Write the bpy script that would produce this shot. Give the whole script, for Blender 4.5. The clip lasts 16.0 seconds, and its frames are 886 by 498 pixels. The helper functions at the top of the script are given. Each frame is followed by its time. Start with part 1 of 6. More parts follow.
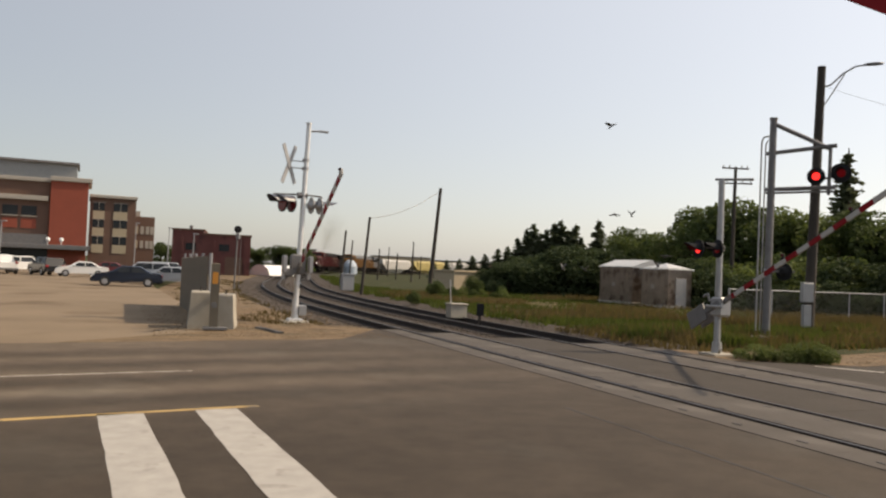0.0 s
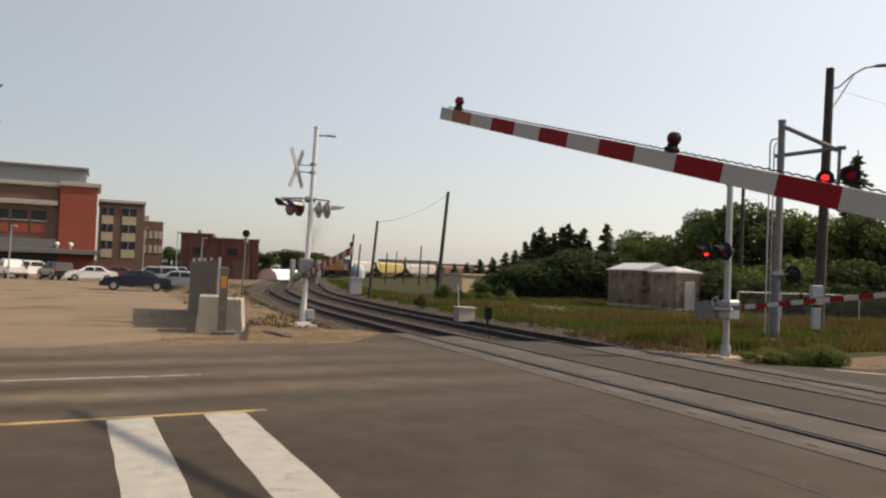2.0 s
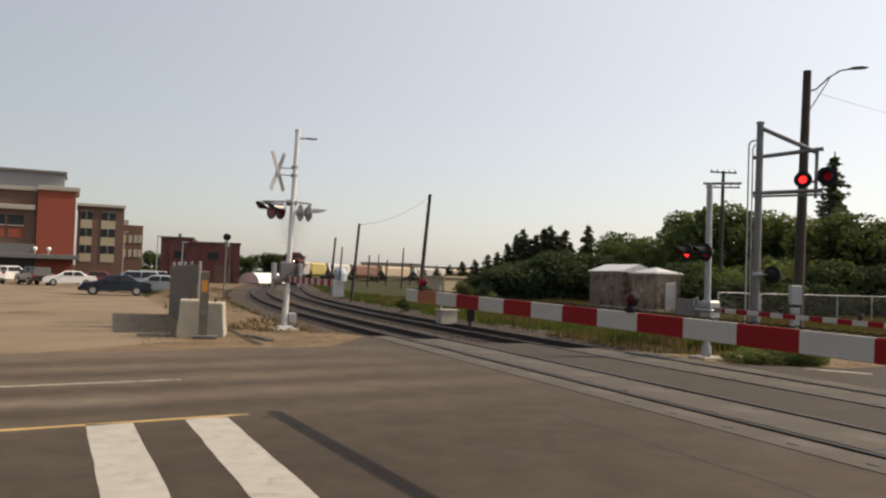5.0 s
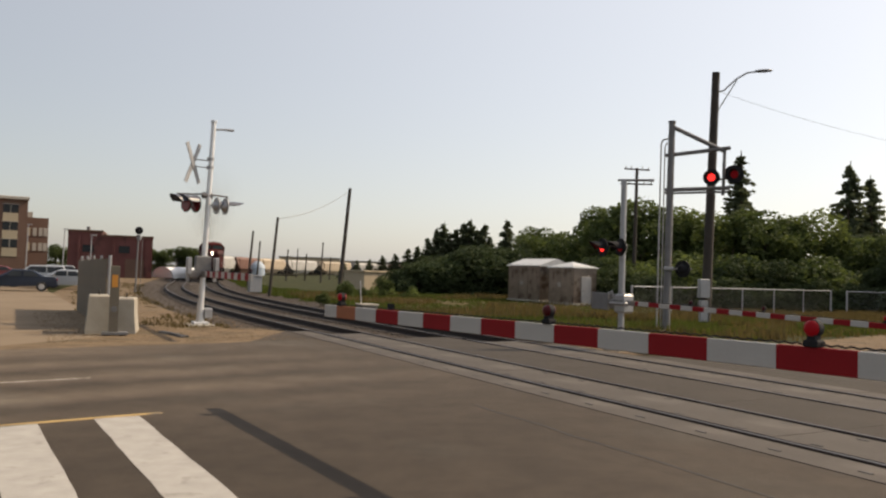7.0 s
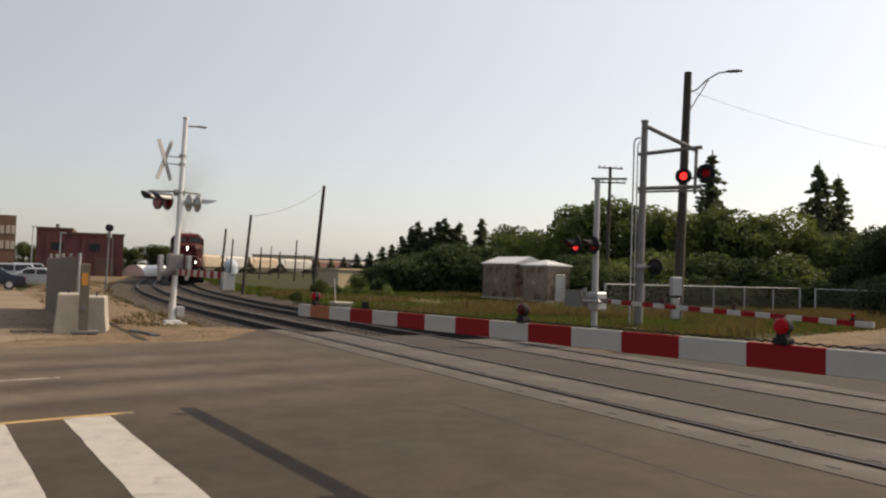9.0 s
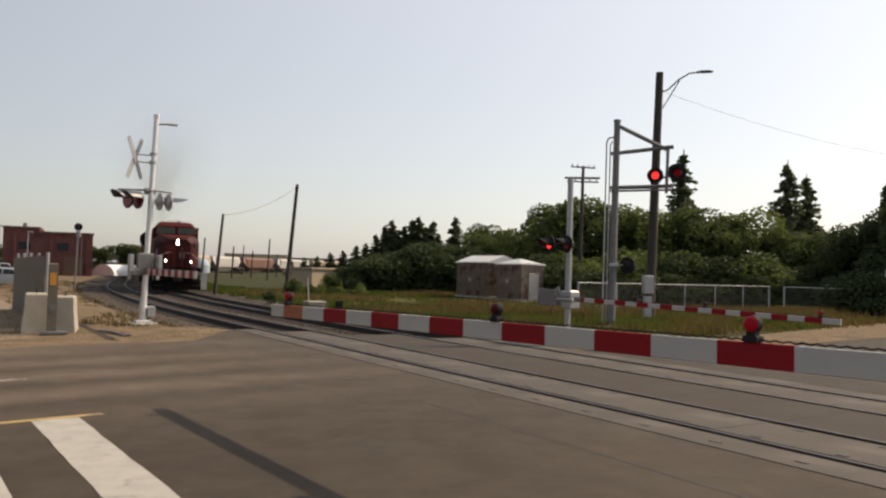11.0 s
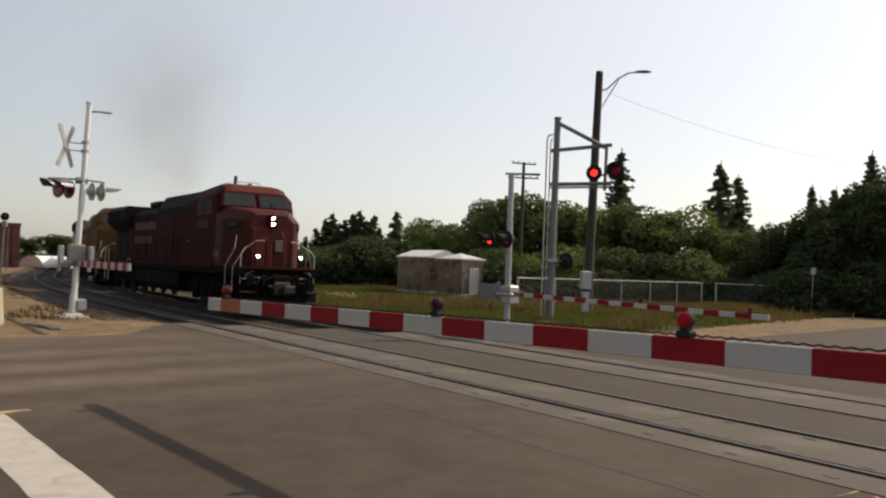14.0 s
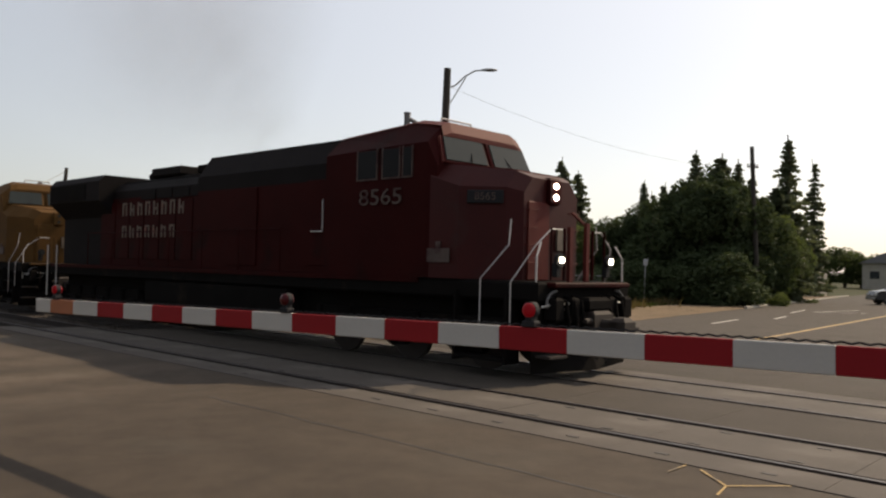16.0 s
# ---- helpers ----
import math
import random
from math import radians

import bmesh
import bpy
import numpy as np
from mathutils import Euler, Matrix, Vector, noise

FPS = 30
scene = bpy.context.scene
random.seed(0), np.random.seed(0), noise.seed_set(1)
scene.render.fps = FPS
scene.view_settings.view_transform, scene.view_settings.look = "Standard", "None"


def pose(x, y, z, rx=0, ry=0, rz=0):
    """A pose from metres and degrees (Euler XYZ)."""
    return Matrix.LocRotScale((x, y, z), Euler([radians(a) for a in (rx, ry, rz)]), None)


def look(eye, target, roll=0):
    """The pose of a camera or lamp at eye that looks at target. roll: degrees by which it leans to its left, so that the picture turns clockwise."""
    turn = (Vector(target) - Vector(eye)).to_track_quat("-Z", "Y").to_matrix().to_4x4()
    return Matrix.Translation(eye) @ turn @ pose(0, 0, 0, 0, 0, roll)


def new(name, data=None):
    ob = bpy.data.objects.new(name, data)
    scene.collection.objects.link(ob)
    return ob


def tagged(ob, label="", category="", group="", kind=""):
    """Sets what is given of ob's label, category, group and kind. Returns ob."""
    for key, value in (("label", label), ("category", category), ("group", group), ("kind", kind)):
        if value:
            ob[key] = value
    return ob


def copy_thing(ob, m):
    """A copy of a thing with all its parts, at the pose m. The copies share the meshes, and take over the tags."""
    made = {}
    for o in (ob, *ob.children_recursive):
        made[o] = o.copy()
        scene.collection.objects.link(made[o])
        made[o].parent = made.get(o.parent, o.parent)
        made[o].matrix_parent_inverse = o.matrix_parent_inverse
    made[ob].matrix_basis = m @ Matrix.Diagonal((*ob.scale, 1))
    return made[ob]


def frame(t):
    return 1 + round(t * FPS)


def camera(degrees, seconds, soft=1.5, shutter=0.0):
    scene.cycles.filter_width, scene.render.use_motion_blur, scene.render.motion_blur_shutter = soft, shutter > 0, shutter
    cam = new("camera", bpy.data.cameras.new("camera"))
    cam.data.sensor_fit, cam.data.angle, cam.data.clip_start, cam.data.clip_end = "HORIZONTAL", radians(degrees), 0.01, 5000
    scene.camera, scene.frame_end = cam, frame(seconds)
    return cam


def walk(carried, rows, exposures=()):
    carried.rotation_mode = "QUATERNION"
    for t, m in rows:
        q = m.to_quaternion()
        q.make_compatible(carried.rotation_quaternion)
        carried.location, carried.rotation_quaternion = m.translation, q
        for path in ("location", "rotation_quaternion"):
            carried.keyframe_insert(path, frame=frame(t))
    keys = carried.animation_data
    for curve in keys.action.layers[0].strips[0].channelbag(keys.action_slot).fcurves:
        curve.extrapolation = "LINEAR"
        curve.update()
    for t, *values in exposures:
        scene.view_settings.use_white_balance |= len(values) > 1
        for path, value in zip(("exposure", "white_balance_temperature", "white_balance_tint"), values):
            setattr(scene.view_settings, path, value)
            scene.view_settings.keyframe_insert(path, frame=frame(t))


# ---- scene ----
# The eye stands still beside the road and turns after the train.
EYE = (0.0, 0.0, 2.08)
cam = camera(57.72, 16.0, soft=2.3)
TURNS = [
    (0.0, 91.46, -2.34, -0.05), (0.5, 91.54, -2.29, 0.97), (1.0, 91.56, -2.39, 0.89), (1.5, 91.71, -2.22, 0.56),
    (2.0, 91.69, -2.19, 0.50), (2.5, 91.69, -2.15, 0.52), (3.0, 91.74, -2.17, 0.26), (5.5, 91.93, -1.79, -1.36),
    (6.0, 91.92, -1.92, -2.76), (6.5, 91.71, -1.87, -5.27), (7.0, 91.69, -1.78, -6.44), (7.5, 91.71, -1.77, -7.14),
    (8.0, 91.70, -1.65, -7.65), (8.5, 91.73, -1.61, -7.71), (9.0, 91.60, -1.76, -8.26), (9.5, 91.53, -1.57, -9.27),
    (12.0, 91.60, -1.76, -10.29), (12.5, 91.47, -1.99, -10.33), (13.0, 91.41, -2.05, -10.39), (13.5, 91.39, -2.19, -11.13),
    (14.0, 91.32, -2.10, -14.34), (14.5, 91.34, -1.83, -16.30), (15.0, 91.22, -1.95, -18.44), (15.5, 91.15, -1.58, -22.18),
    (16.0, 91.25, -1.39, -24.93)]
walk(cam, [(t, pose(*EYE, rx, ry, rz)) for t, rx, ry, rz in TURNS],
     exposures=[(0.0, 0.76, 7950, 13), (13.0, 0.76, 7950, 13), (16.0, 0.67, 7950, 13)])

# ---- sky and sun: a hazy, low sun to the viewer's right ----
SUN_AZ, SUN_EL = 78.0, 42.0
world = bpy.data.worlds.new("hazy_sky")
scene.world = world
world.use_nodes = True
wn, wl = world.node_tree.nodes, world.node_tree.links
sky = wn.new("ShaderNodeTexSky")
sky.sky_type, sky.sun_disc = "NISHITA", False
sky.sun_elevation, sky.sun_rotation = radians(SUN_EL), radians(SUN_AZ)
sky.air_density, sky.dust_density, sky.ozone_density, sky.altitude = 1.0, 3.2, 1.0, 800
haze = wn.new("ShaderNodeMix")
haze.data_type = "RGBA"
haze.inputs["Factor"].default_value = 0.6
sv = Vector((math.sin(radians(SUN_AZ)) * math.cos(radians(SUN_EL)), math.cos(radians(SUN_AZ)) * math.cos(radians(SUN_EL)), math.sin(radians(SUN_EL))))
# smoke haze: brighter towards the sun, as forward scattering makes it
way, near_sun, tone = wn.new("ShaderNodeTexCoord"), wn.new("ShaderNodeVectorMath"), wn.new("ShaderNodeMapRange")
near_sun.operation, near_sun.inputs[1].default_value = "DOT_PRODUCT", sv
tone.inputs[1].default_value, tone.inputs[2].default_value = -0.3, 0.9
tone.inputs[3].default_value, tone.inputs[4].default_value = 0.5, 1.55
tint = wn.new("ShaderNodeMix")
tint.data_type, tint.blend_type = "RGBA", "MULTIPLY"
tint.clamp_result = False
tint.inputs["Factor"].default_value, tint.inputs["A"].default_value = 1.0, (3.0, 3.4, 4.0, 1)
wl.new(way.outputs["Generated"], near_sun.inputs[0])
wl.new(near_sun.outputs["Value"], tone.inputs[0])
wl.new(tone.outputs[0], tint.inputs["B"])
wl.new(tint.outputs["Result"], haze.inputs["B"])
wl.new(sky.outputs[0], haze.inputs["A"])
wl.new(haze.outputs["Result"], wn["Background"].inputs[0])
wn["Background"].inputs[1].default_value = 0.12
sun_data = bpy.data.lights.new("sun", "SUN")
sun_data.energy, sun_data.angle, sun_data.color = 2.7, radians(1.2), (1.0, 0.9, 0.76)
sun_ob = new("sun", sun_data)
sun_ob.matrix_world = look(sv * 60, (0, 0, 0))


# ---- materials ----
def mat(name, col, rough=0.7, metal=0.0, vary=0.18, scale=3.0, fine=40.0, bump=0.15, stain=None, emit=0.0, spec=0.5, island=0.0):
    """A surface with two scales of variation, grain relief and optional stains."""
    m = bpy.data.materials.new(name)
    m.use_nodes = True
    nd, lk = m.node_tree.nodes, m.node_tree.links
    bs = nd["Principled BSDF"]
    tc = nd.new("ShaderNodeTexCoord")
    n1, n2 = nd.new("ShaderNodeTexNoise"), nd.new("ShaderNodeTexNoise")
    n1.inputs["Scale"].default_value, n1.inputs["Detail"].default_value = scale, 5
    n2.inputs["Scale"].default_value, n2.inputs["Detail"].default_value = fine, 3
    lk.new(tc.outputs["Object"], n1.inputs["Vector"])
    lk.new(tc.outputs["Object"], n2.inputs["Vector"])
    add = nd.new("ShaderNodeMath")
    add.operation = "ADD"
    lk.new(n1.outputs["Fac"], add.inputs[0])
    half = nd.new("ShaderNodeMath")
    half.operation, half.inputs[1].default_value = "MULTIPLY", 0.5
    lk.new(n2.outputs["Fac"], half.inputs[0])
    lk.new(half.outputs[0], add.inputs[1])
    last = add.outputs[0]
    if island:
        ge = nd.new("ShaderNodeNewGeometry")
        oi = nd.new("ShaderNodeObjectInfo")
        for src in (ge.outputs["Random Per Island"], oi.outputs["Random"]):
            ma = nd.new("ShaderNodeMath")
            ma.operation, ma.inputs[1].default_value = "MULTIPLY_ADD", island
            lk.new(src, ma.inputs[0])
            lk.new(last, ma.inputs[2])
            last = ma.outputs[0]
    mr = nd.new("ShaderNodeMapRange")
    lo = 0.35
    mr.inputs[1].default_value, mr.inputs[2].default_value = lo, 1.15 + 2 * island
    mr.inputs[3].default_value, mr.inputs[4].default_value = 1 - vary, 1 + vary
    lk.new(last, mr.inputs[0])
    mx = nd.new("ShaderNodeMix")
    mx.data_type, mx.blend_type = "RGBA", "MULTIPLY"
    mx.inputs["Factor"].default_value = 1
    mx.inputs["A"].default_value = (*col, 1)
    lk.new(mr.outputs[0], mx.inputs["B"])
    out = mx.outputs["Result"]
    if stain:
        n3 = nd.new("ShaderNodeTexNoise")
        n3.inputs["Scale"].default_value, n3.inputs["Detail"].default_value = stain[1], 8
        lk.new(tc.outputs["Object"], n3.inputs["Vector"])
        r3 = nd.new("ShaderNodeMapRange")
        r3.inputs[1].default_value, r3.inputs[2].default_value = stain[2], stain[2] + 0.12
        lk.new(n3.outputs["Fac"], r3.inputs[0])
        m3 = nd.new("ShaderNodeMix")
        m3.data_type = "RGBA"
        lk.new(r3.outputs[0], m3.inputs["Factor"])
        lk.new(out, m3.inputs["A"])
        m3.inputs["B"].default_value = (*stain[0], 1)
        out = m3.outputs["Result"]
    lk.new(out, bs.inputs["Base Color"])
    bs.inputs["Roughness"].default_value, bs.inputs["Metallic"].default_value = rough, metal
    bs.inputs["Specular IOR Level"].default_value = spec
    if bump:
        bp = nd.new("ShaderNodeBump")
        bp.inputs["Strength"].default_value, bp.inputs["Distance"].default_value = bump, 0.02
        lk.new(n2.outputs["Fac"], bp.inputs["Height"])
        lk.new(bp.outputs[0], bs.inputs["Normal"])
    if emit:
        bs.inputs["Emission Color"].default_value, bs.inputs["Emission Strength"].default_value = (*col, 1), emit
    return m


M = {
    "asphalt": mat("asphalt", (0.058, 0.0455, 0.035), 0.9, vary=0.25, scale=0.35, fine=90, bump=0.3, stain=((0.066, 0.055, 0.044), 0.3, 0.54), spec=0.2),
    "asphalt_worn": mat("asphalt_worn", (0.051, 0.0425, 0.035), 0.9, vary=0.25, scale=0.8, fine=90, bump=0.3, spec=0.2),
    "tar": mat("tar", (0.03, 0.028, 0.026), 0.7, vary=0.2),
    "panel": mat("crossing_concrete", (0.08, 0.069, 0.06), 0.85, vary=0.32, scale=0.9, fine=50, bump=0.3, stain=((0.115, 0.1, 0.088), 0.7, 0.58), spec=0.2),
    "lot": mat("gravel_lot", (0.195, 0.15, 0.107), 0.95, vary=0.2, scale=0.3, fine=25, bump=0.5, stain=((0.14, 0.104, 0.072), 0.25, 0.55), spec=0.1),
    "dirt": mat("dry_dirt", (0.155, 0.111, 0.072), 0.95, vary=0.45, scale=1.6, fine=22, bump=0.9, stain=((0.115, 0.088, 0.058), 0.7, 0.52), spec=0.1),
    "grass_ground": mat("grassy_ground", (0.036, 0.039, 0.015), 0.95, vary=0.35, scale=0.4, fine=12, bump=0.8, stain=((0.085, 0.066, 0.034), 0.18, 0.6), spec=0.1),
    "ballast": mat("ballast_bed", (0.058, 0.046, 0.037), 0.95, vary=0.6, scale=3.5, fine=16, bump=1.0, spec=0.2),
    "stone": mat("ballast_stone", (0.056, 0.045, 0.037), 0.95, vary=0.35, scale=2, fine=30, bump=0.3, spec=0.2, island=0.5),
    "tie": mat("creosoted_tie", (0.035, 0.027, 0.022), 0.9, vary=0.35, scale=3, fine=30, bump=0.4),
    "rail": mat("rusty_rail", (0.022, 0.015, 0.012), 0.85, metal=0.0, vary=0.3, scale=4),
    "railhead": mat("worn_rail_head", (0.035, 0.031, 0.033), 0.5, metal=0.3, vary=0.15),
    "paint_white": mat("road_paint_white", (0.33, 0.31, 0.28), 0.8, vary=0.22, scale=4, fine=60, bump=0.25, stain=((0.2, 0.18, 0.155), 3.0, 0.6)),
    "paint_thin": mat("worn_line_paint", (0.42, 0.39, 0.34), 0.8, vary=0.2, scale=2, fine=60, stain=((0.14, 0.12, 0.1), 2.0, 0.55)),
    "paint_yellow": mat("road_paint_yellow", (0.36, 0.24, 0.09), 0.8, vary=0.3, scale=2, fine=60, stain=((0.12, 0.095, 0.065), 2.5, 0.52)),
    "galv": mat("galvanised_steel", (0.33, 0.33, 0.335), 0.45, metal=0.5, vary=0.15, scale=5, fine=60, bump=0.05),
    "alu": mat("bright_aluminium", (0.66, 0.66, 0.66), 0.4, metal=0.45, vary=0.12, scale=4, bump=0.05),
    "dull": mat("dull_grey_steel", (0.16, 0.155, 0.155), 0.6, metal=0.3, vary=0.25, scale=4, stain=((0.2, 0.13, 0.08), 3, 0.64)),
    "black": mat("black_paint", (0.016, 0.016, 0.018), 0.8, spec=0.2, vary=0.2),
    "lens_dark": mat("unlit_red_lens", (0.17, 0.008, 0.012), 0.25, vary=0.1, bump=0),
    "lens_lit": mat("lit_red_lens", (1.0, 0.03, 0.03), 0.3, vary=0.05, bump=0, emit=1.1),
    "lens_glow": mat("glowing_arm_lens", (0.13, 0.003, 0.006), 0.35, vary=0.05, bump=0, emit=0.25, spec=0.1),
    "lens_arm": mat("dull_red_arm_lens", (0.06, 0.003, 0.005), 0.3, vary=0.1, bump=0, spec=0.2),
    "wood_pole": mat("weathered_wood_pole", (0.042, 0.034, 0.028), 0.9, vary=0.3, scale=2, fine=30, bump=0.4),
    "wood_grey": mat("grey_weathered_boards", (0.135, 0.115, 0.088), 0.9, vary=0.3, scale=2.5, fine=30, bump=0.4, island=0.4),
    "concrete": mat("weathered_concrete", (0.33, 0.3, 0.25), 0.9, vary=0.2, scale=1.6, fine=35, bump=0.3, stain=((0.3, 0.27, 0.22), 1.5, 0.58)),
    "arm_white": mat("arm_white_sheeting", (0.41, 0.39, 0.365), 0.6, spec=0.2, vary=0.09, scale=3, bump=0.03, stain=((0.34, 0.32, 0.29), 1.8, 0.6)),
    "arm_faded": mat("faded_orange_sheeting", (0.3, 0.09, 0.035), 0.6, vary=0.2, scale=5, bump=0.03),
    "arm_red": mat("arm_red_sheeting", (0.23, 0.009, 0.013), 0.6, spec=0.15, vary=0.1, scale=3, bump=0.03),
    "brick_orange": mat("orange_brick", (0.25, 0.058, 0.034), 0.85, vary=0.12, scale=0.5, fine=6, bump=0.15),
    "brick_brown": mat("brown_brick", (0.125, 0.07, 0.05), 0.85, vary=0.15, scale=0.5, fine=6, bump=0.15),
    "brick_dark": mat("dark_red_brick", (0.12, 0.04, 0.036), 0.85, vary=0.25, scale=0.5, fine=6, bump=0.2, stain=((0.055, 0.022, 0.02), 0.4, 0.55)),
    "band": mat("pale_stone_band", (0.34, 0.31, 0.27), 0.8, vary=0.1),
    "cream": mat("cream_panel", (0.36, 0.3, 0.21), 0.8, vary=0.1),
    "metal_roof": mat("grey_metal_cladding", (0.21, 0.22, 0.225), 0.5, metal=0.2, vary=0.1),
    "glass_dark": mat("dark_window_glass", (0.02, 0.023, 0.026), 0.25, vary=0.1, bump=0, spec=0.25),
    # brown tint and blotches colour in the brownish reflections on the bare metal
    "shed_grey": mat("galvanised_wall_brown_reflection", (0.25, 0.205, 0.175), 0.3, metal=0.7, vary=0.35, scale=1.6, bump=0.04, stain=((0.12, 0.085, 0.065), 1.1, 0.54)),
    "shed_roof": mat("pale_metal_roof", (0.5, 0.5, 0.49), 0.5, metal=0.1, vary=0.1),
    "white_fabric": mat("white_fabric_cover", (0.75, 0.76, 0.76), 0.6, vary=0.06),
    "tan_wall": mat("tan_stucco", (0.42, 0.34, 0.24), 0.9, vary=0.12),
    "bark": mat("bark", (0.09, 0.068, 0.05), 0.95, vary=0.3, scale=4, fine=25, bump=0.6),
    "leaf": mat("green_leaves", (0.066, 0.088, 0.033), 0.75, vary=0.5, scale=0.35, fine=4, bump=0, island=0.6, spec=0.2),
    "leaf_light": mat("light_green_leaves", (0.095, 0.12, 0.04), 0.75, vary=0.5, scale=0.35, fine=4, bump=0, island=0.6, spec=0.2),
    "leaf_dark": mat("dark_hedge_leaves", (0.048, 0.066, 0.031), 0.8, vary=0.5, scale=0.35, fine=4, bump=0, island=0.6, spec=0.15),
    "needle": mat("spruce_needles", (0.085, 0.1, 0.062), 0.85, vary=0.45, scale=0.5, fine=5, bump=0, island=0.5, spec=0.1),
    "blade_green": mat("green_grass_blades", (0.058, 0.074, 0.018), 0.8, vary=0.4, scale=0.4, fine=4, bump=0, island=0.6, spec=0.1),
    "blade_dry": mat("dry_grass_blades", (0.088, 0.066, 0.031), 0.85, vary=0.35, scale=0.4, fine=4, bump=0, island=0.6, spec=0.1),
    # near-black red: the shade on the train's flank is put into the body colour
    "loco_red": mat("faded_red_paint_in_shade", (0.03, 0.0034, 0.0032), 0.65, spec=0.05, vary=0.22, scale=0.9, fine=14, bump=0.05, stain=((0.017, 0.005, 0.0045), 0.8, 0.56)),
    # lighter copy of the body red, sunlight on roof, brow and front coloured in
    "loco_pink": mat("sunlit_red_paint", (0.082, 0.011, 0.009), 0.7, spec=0.2, vary=0.15, scale=1.5, fine=14, bump=0.05),
    "loco_dark": mat("sooty_black_frame", (0.008, 0.007, 0.0065), 0.9, spec=0.05, vary=0.35, scale=1.5, fine=20, bump=0.2, stain=((0.02, 0.015, 0.012), 1.2, 0.62)),
    "loco_roof": mat("sooty_roof_paint", (0.01, 0.008, 0.008), 0.8, spec=0.1, vary=0.3, scale=1.0),
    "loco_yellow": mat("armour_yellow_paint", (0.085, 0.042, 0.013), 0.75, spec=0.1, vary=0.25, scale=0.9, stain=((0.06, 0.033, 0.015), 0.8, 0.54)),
    "loco_grey": mat("grey_loco_roof", (0.06, 0.06, 0.063), 0.55, vary=0.2),
    "letter": mat("faded_cream_lettering", (0.12, 0.09, 0.07), 0.7, vary=0.25, scale=3, stain=((0.2, 0.08, 0.06), 2.5, 0.56)),
    "handrail": mat("white_handrail_paint", (0.45, 0.42, 0.4), 0.5, vary=0.1, bump=0),
    "headlight": mat("headlight_glass_lit", (1.0, 0.96, 0.86), 0.2, vary=0.02, bump=0, emit=14.0),
    "cab_glass": mat("cab_glass", (0.03, 0.036, 0.036), 0.1, vary=0.1, bump=0, spec=0.1),
    # brighter copy of the body red: sunlight on the nose is in the colour
    "loco_nose": mat("sunlit_red_nose_paint", (0.04, 0.0038, 0.0035), 0.6, vary=0.22, scale=1.2, fine=14, bump=0.05, spec=0.2, stain=((0.035, 0.009, 0.008), 1.1, 0.58)),
    "hopper_grey": mat("hopper_grey_paint", (0.4, 0.39, 0.37), 0.7, vary=0.18, scale=0.6, stain=((0.22, 0.18, 0.15), 0.7, 0.58)),
    "hopper_tan": mat("hopper_tan_paint", (0.38, 0.31, 0.23), 0.7, vary=0.18, scale=0.6, stain=((0.26, 0.19, 0.13), 0.7, 0.58)),
    "hopper_brown": mat("hopper_brown_paint", (0.16, 0.08, 0.06), 0.7, vary=0.2, scale=0.6),
    "hopper_yellow": mat("hopper_yellow_paint", (0.36, 0.29, 0.11), 0.7, vary=0.18, scale=0.6, stain=((0.3, 0.22, 0.1), 0.7, 0.6)),
    # near-black and rough: the dark of the unlit cab is in the glass colour
    "cab_side_glass": mat("dark_interior_cab_glass", (0.012, 0.012, 0.013), 0.5, vary=0.2, bump=0, spec=0.08),
    "letter_faint": mat("nearly_worn_off_lettering", (0.075, 0.05, 0.042), 0.75, vary=0.35, scale=4, stain=((0.04, 0.012, 0.011), 3.0, 0.5)),
    "visor_blue": mat("sky_lit_grey_visor", (0.06, 0.065, 0.085), 0.35, vary=0.2, bump=0),
    "tyre": mat("tyre_rubber", (0.02, 0.02, 0.02), 0.85, vary=0.2),
    "rim": mat("alloy_rim", (0.45, 0.45, 0.46), 0.35, metal=0.7, vary=0.1, bump=0),
    "car_navy": mat("navy_car_paint", (0.012, 0.018, 0.035), 0.22, metal=0.2, vary=0.1, bump=0),
    "car_silver": mat("silver_car_paint", (0.42, 0.43, 0.44), 0.28, metal=0.5, vary=0.06, bump=0),
    "car_white": mat("white_car_paint", (0.72, 0.72, 0.7), 0.3, vary=0.05, bump=0),
    "car_black": mat("black_car_paint", (0.015, 0.015, 0.017), 0.25, vary=0.1, bump=0),
    "car_red": mat("maroon_car_paint", (0.13, 0.02, 0.022), 0.28, vary=0.1, bump=0),
    "sign_orange": mat("orange_sticker", (0.6, 0.25, 0.04), 0.6, vary=0.1),
    "blue_tank": mat("pale_blue_steel", (0.3, 0.36, 0.42), 0.5, vary=0.1),
    "feather": mat("grey_pigeon_feathers", (0.13, 0.13, 0.135), 0.8, vary=0.3, scale=8, fine=60, bump=0.1),
    "mesh_wire": mat("chain_link_wire", (0.22, 0.22, 0.21), 0.5, metal=0.5, vary=0.1, bump=0),
}


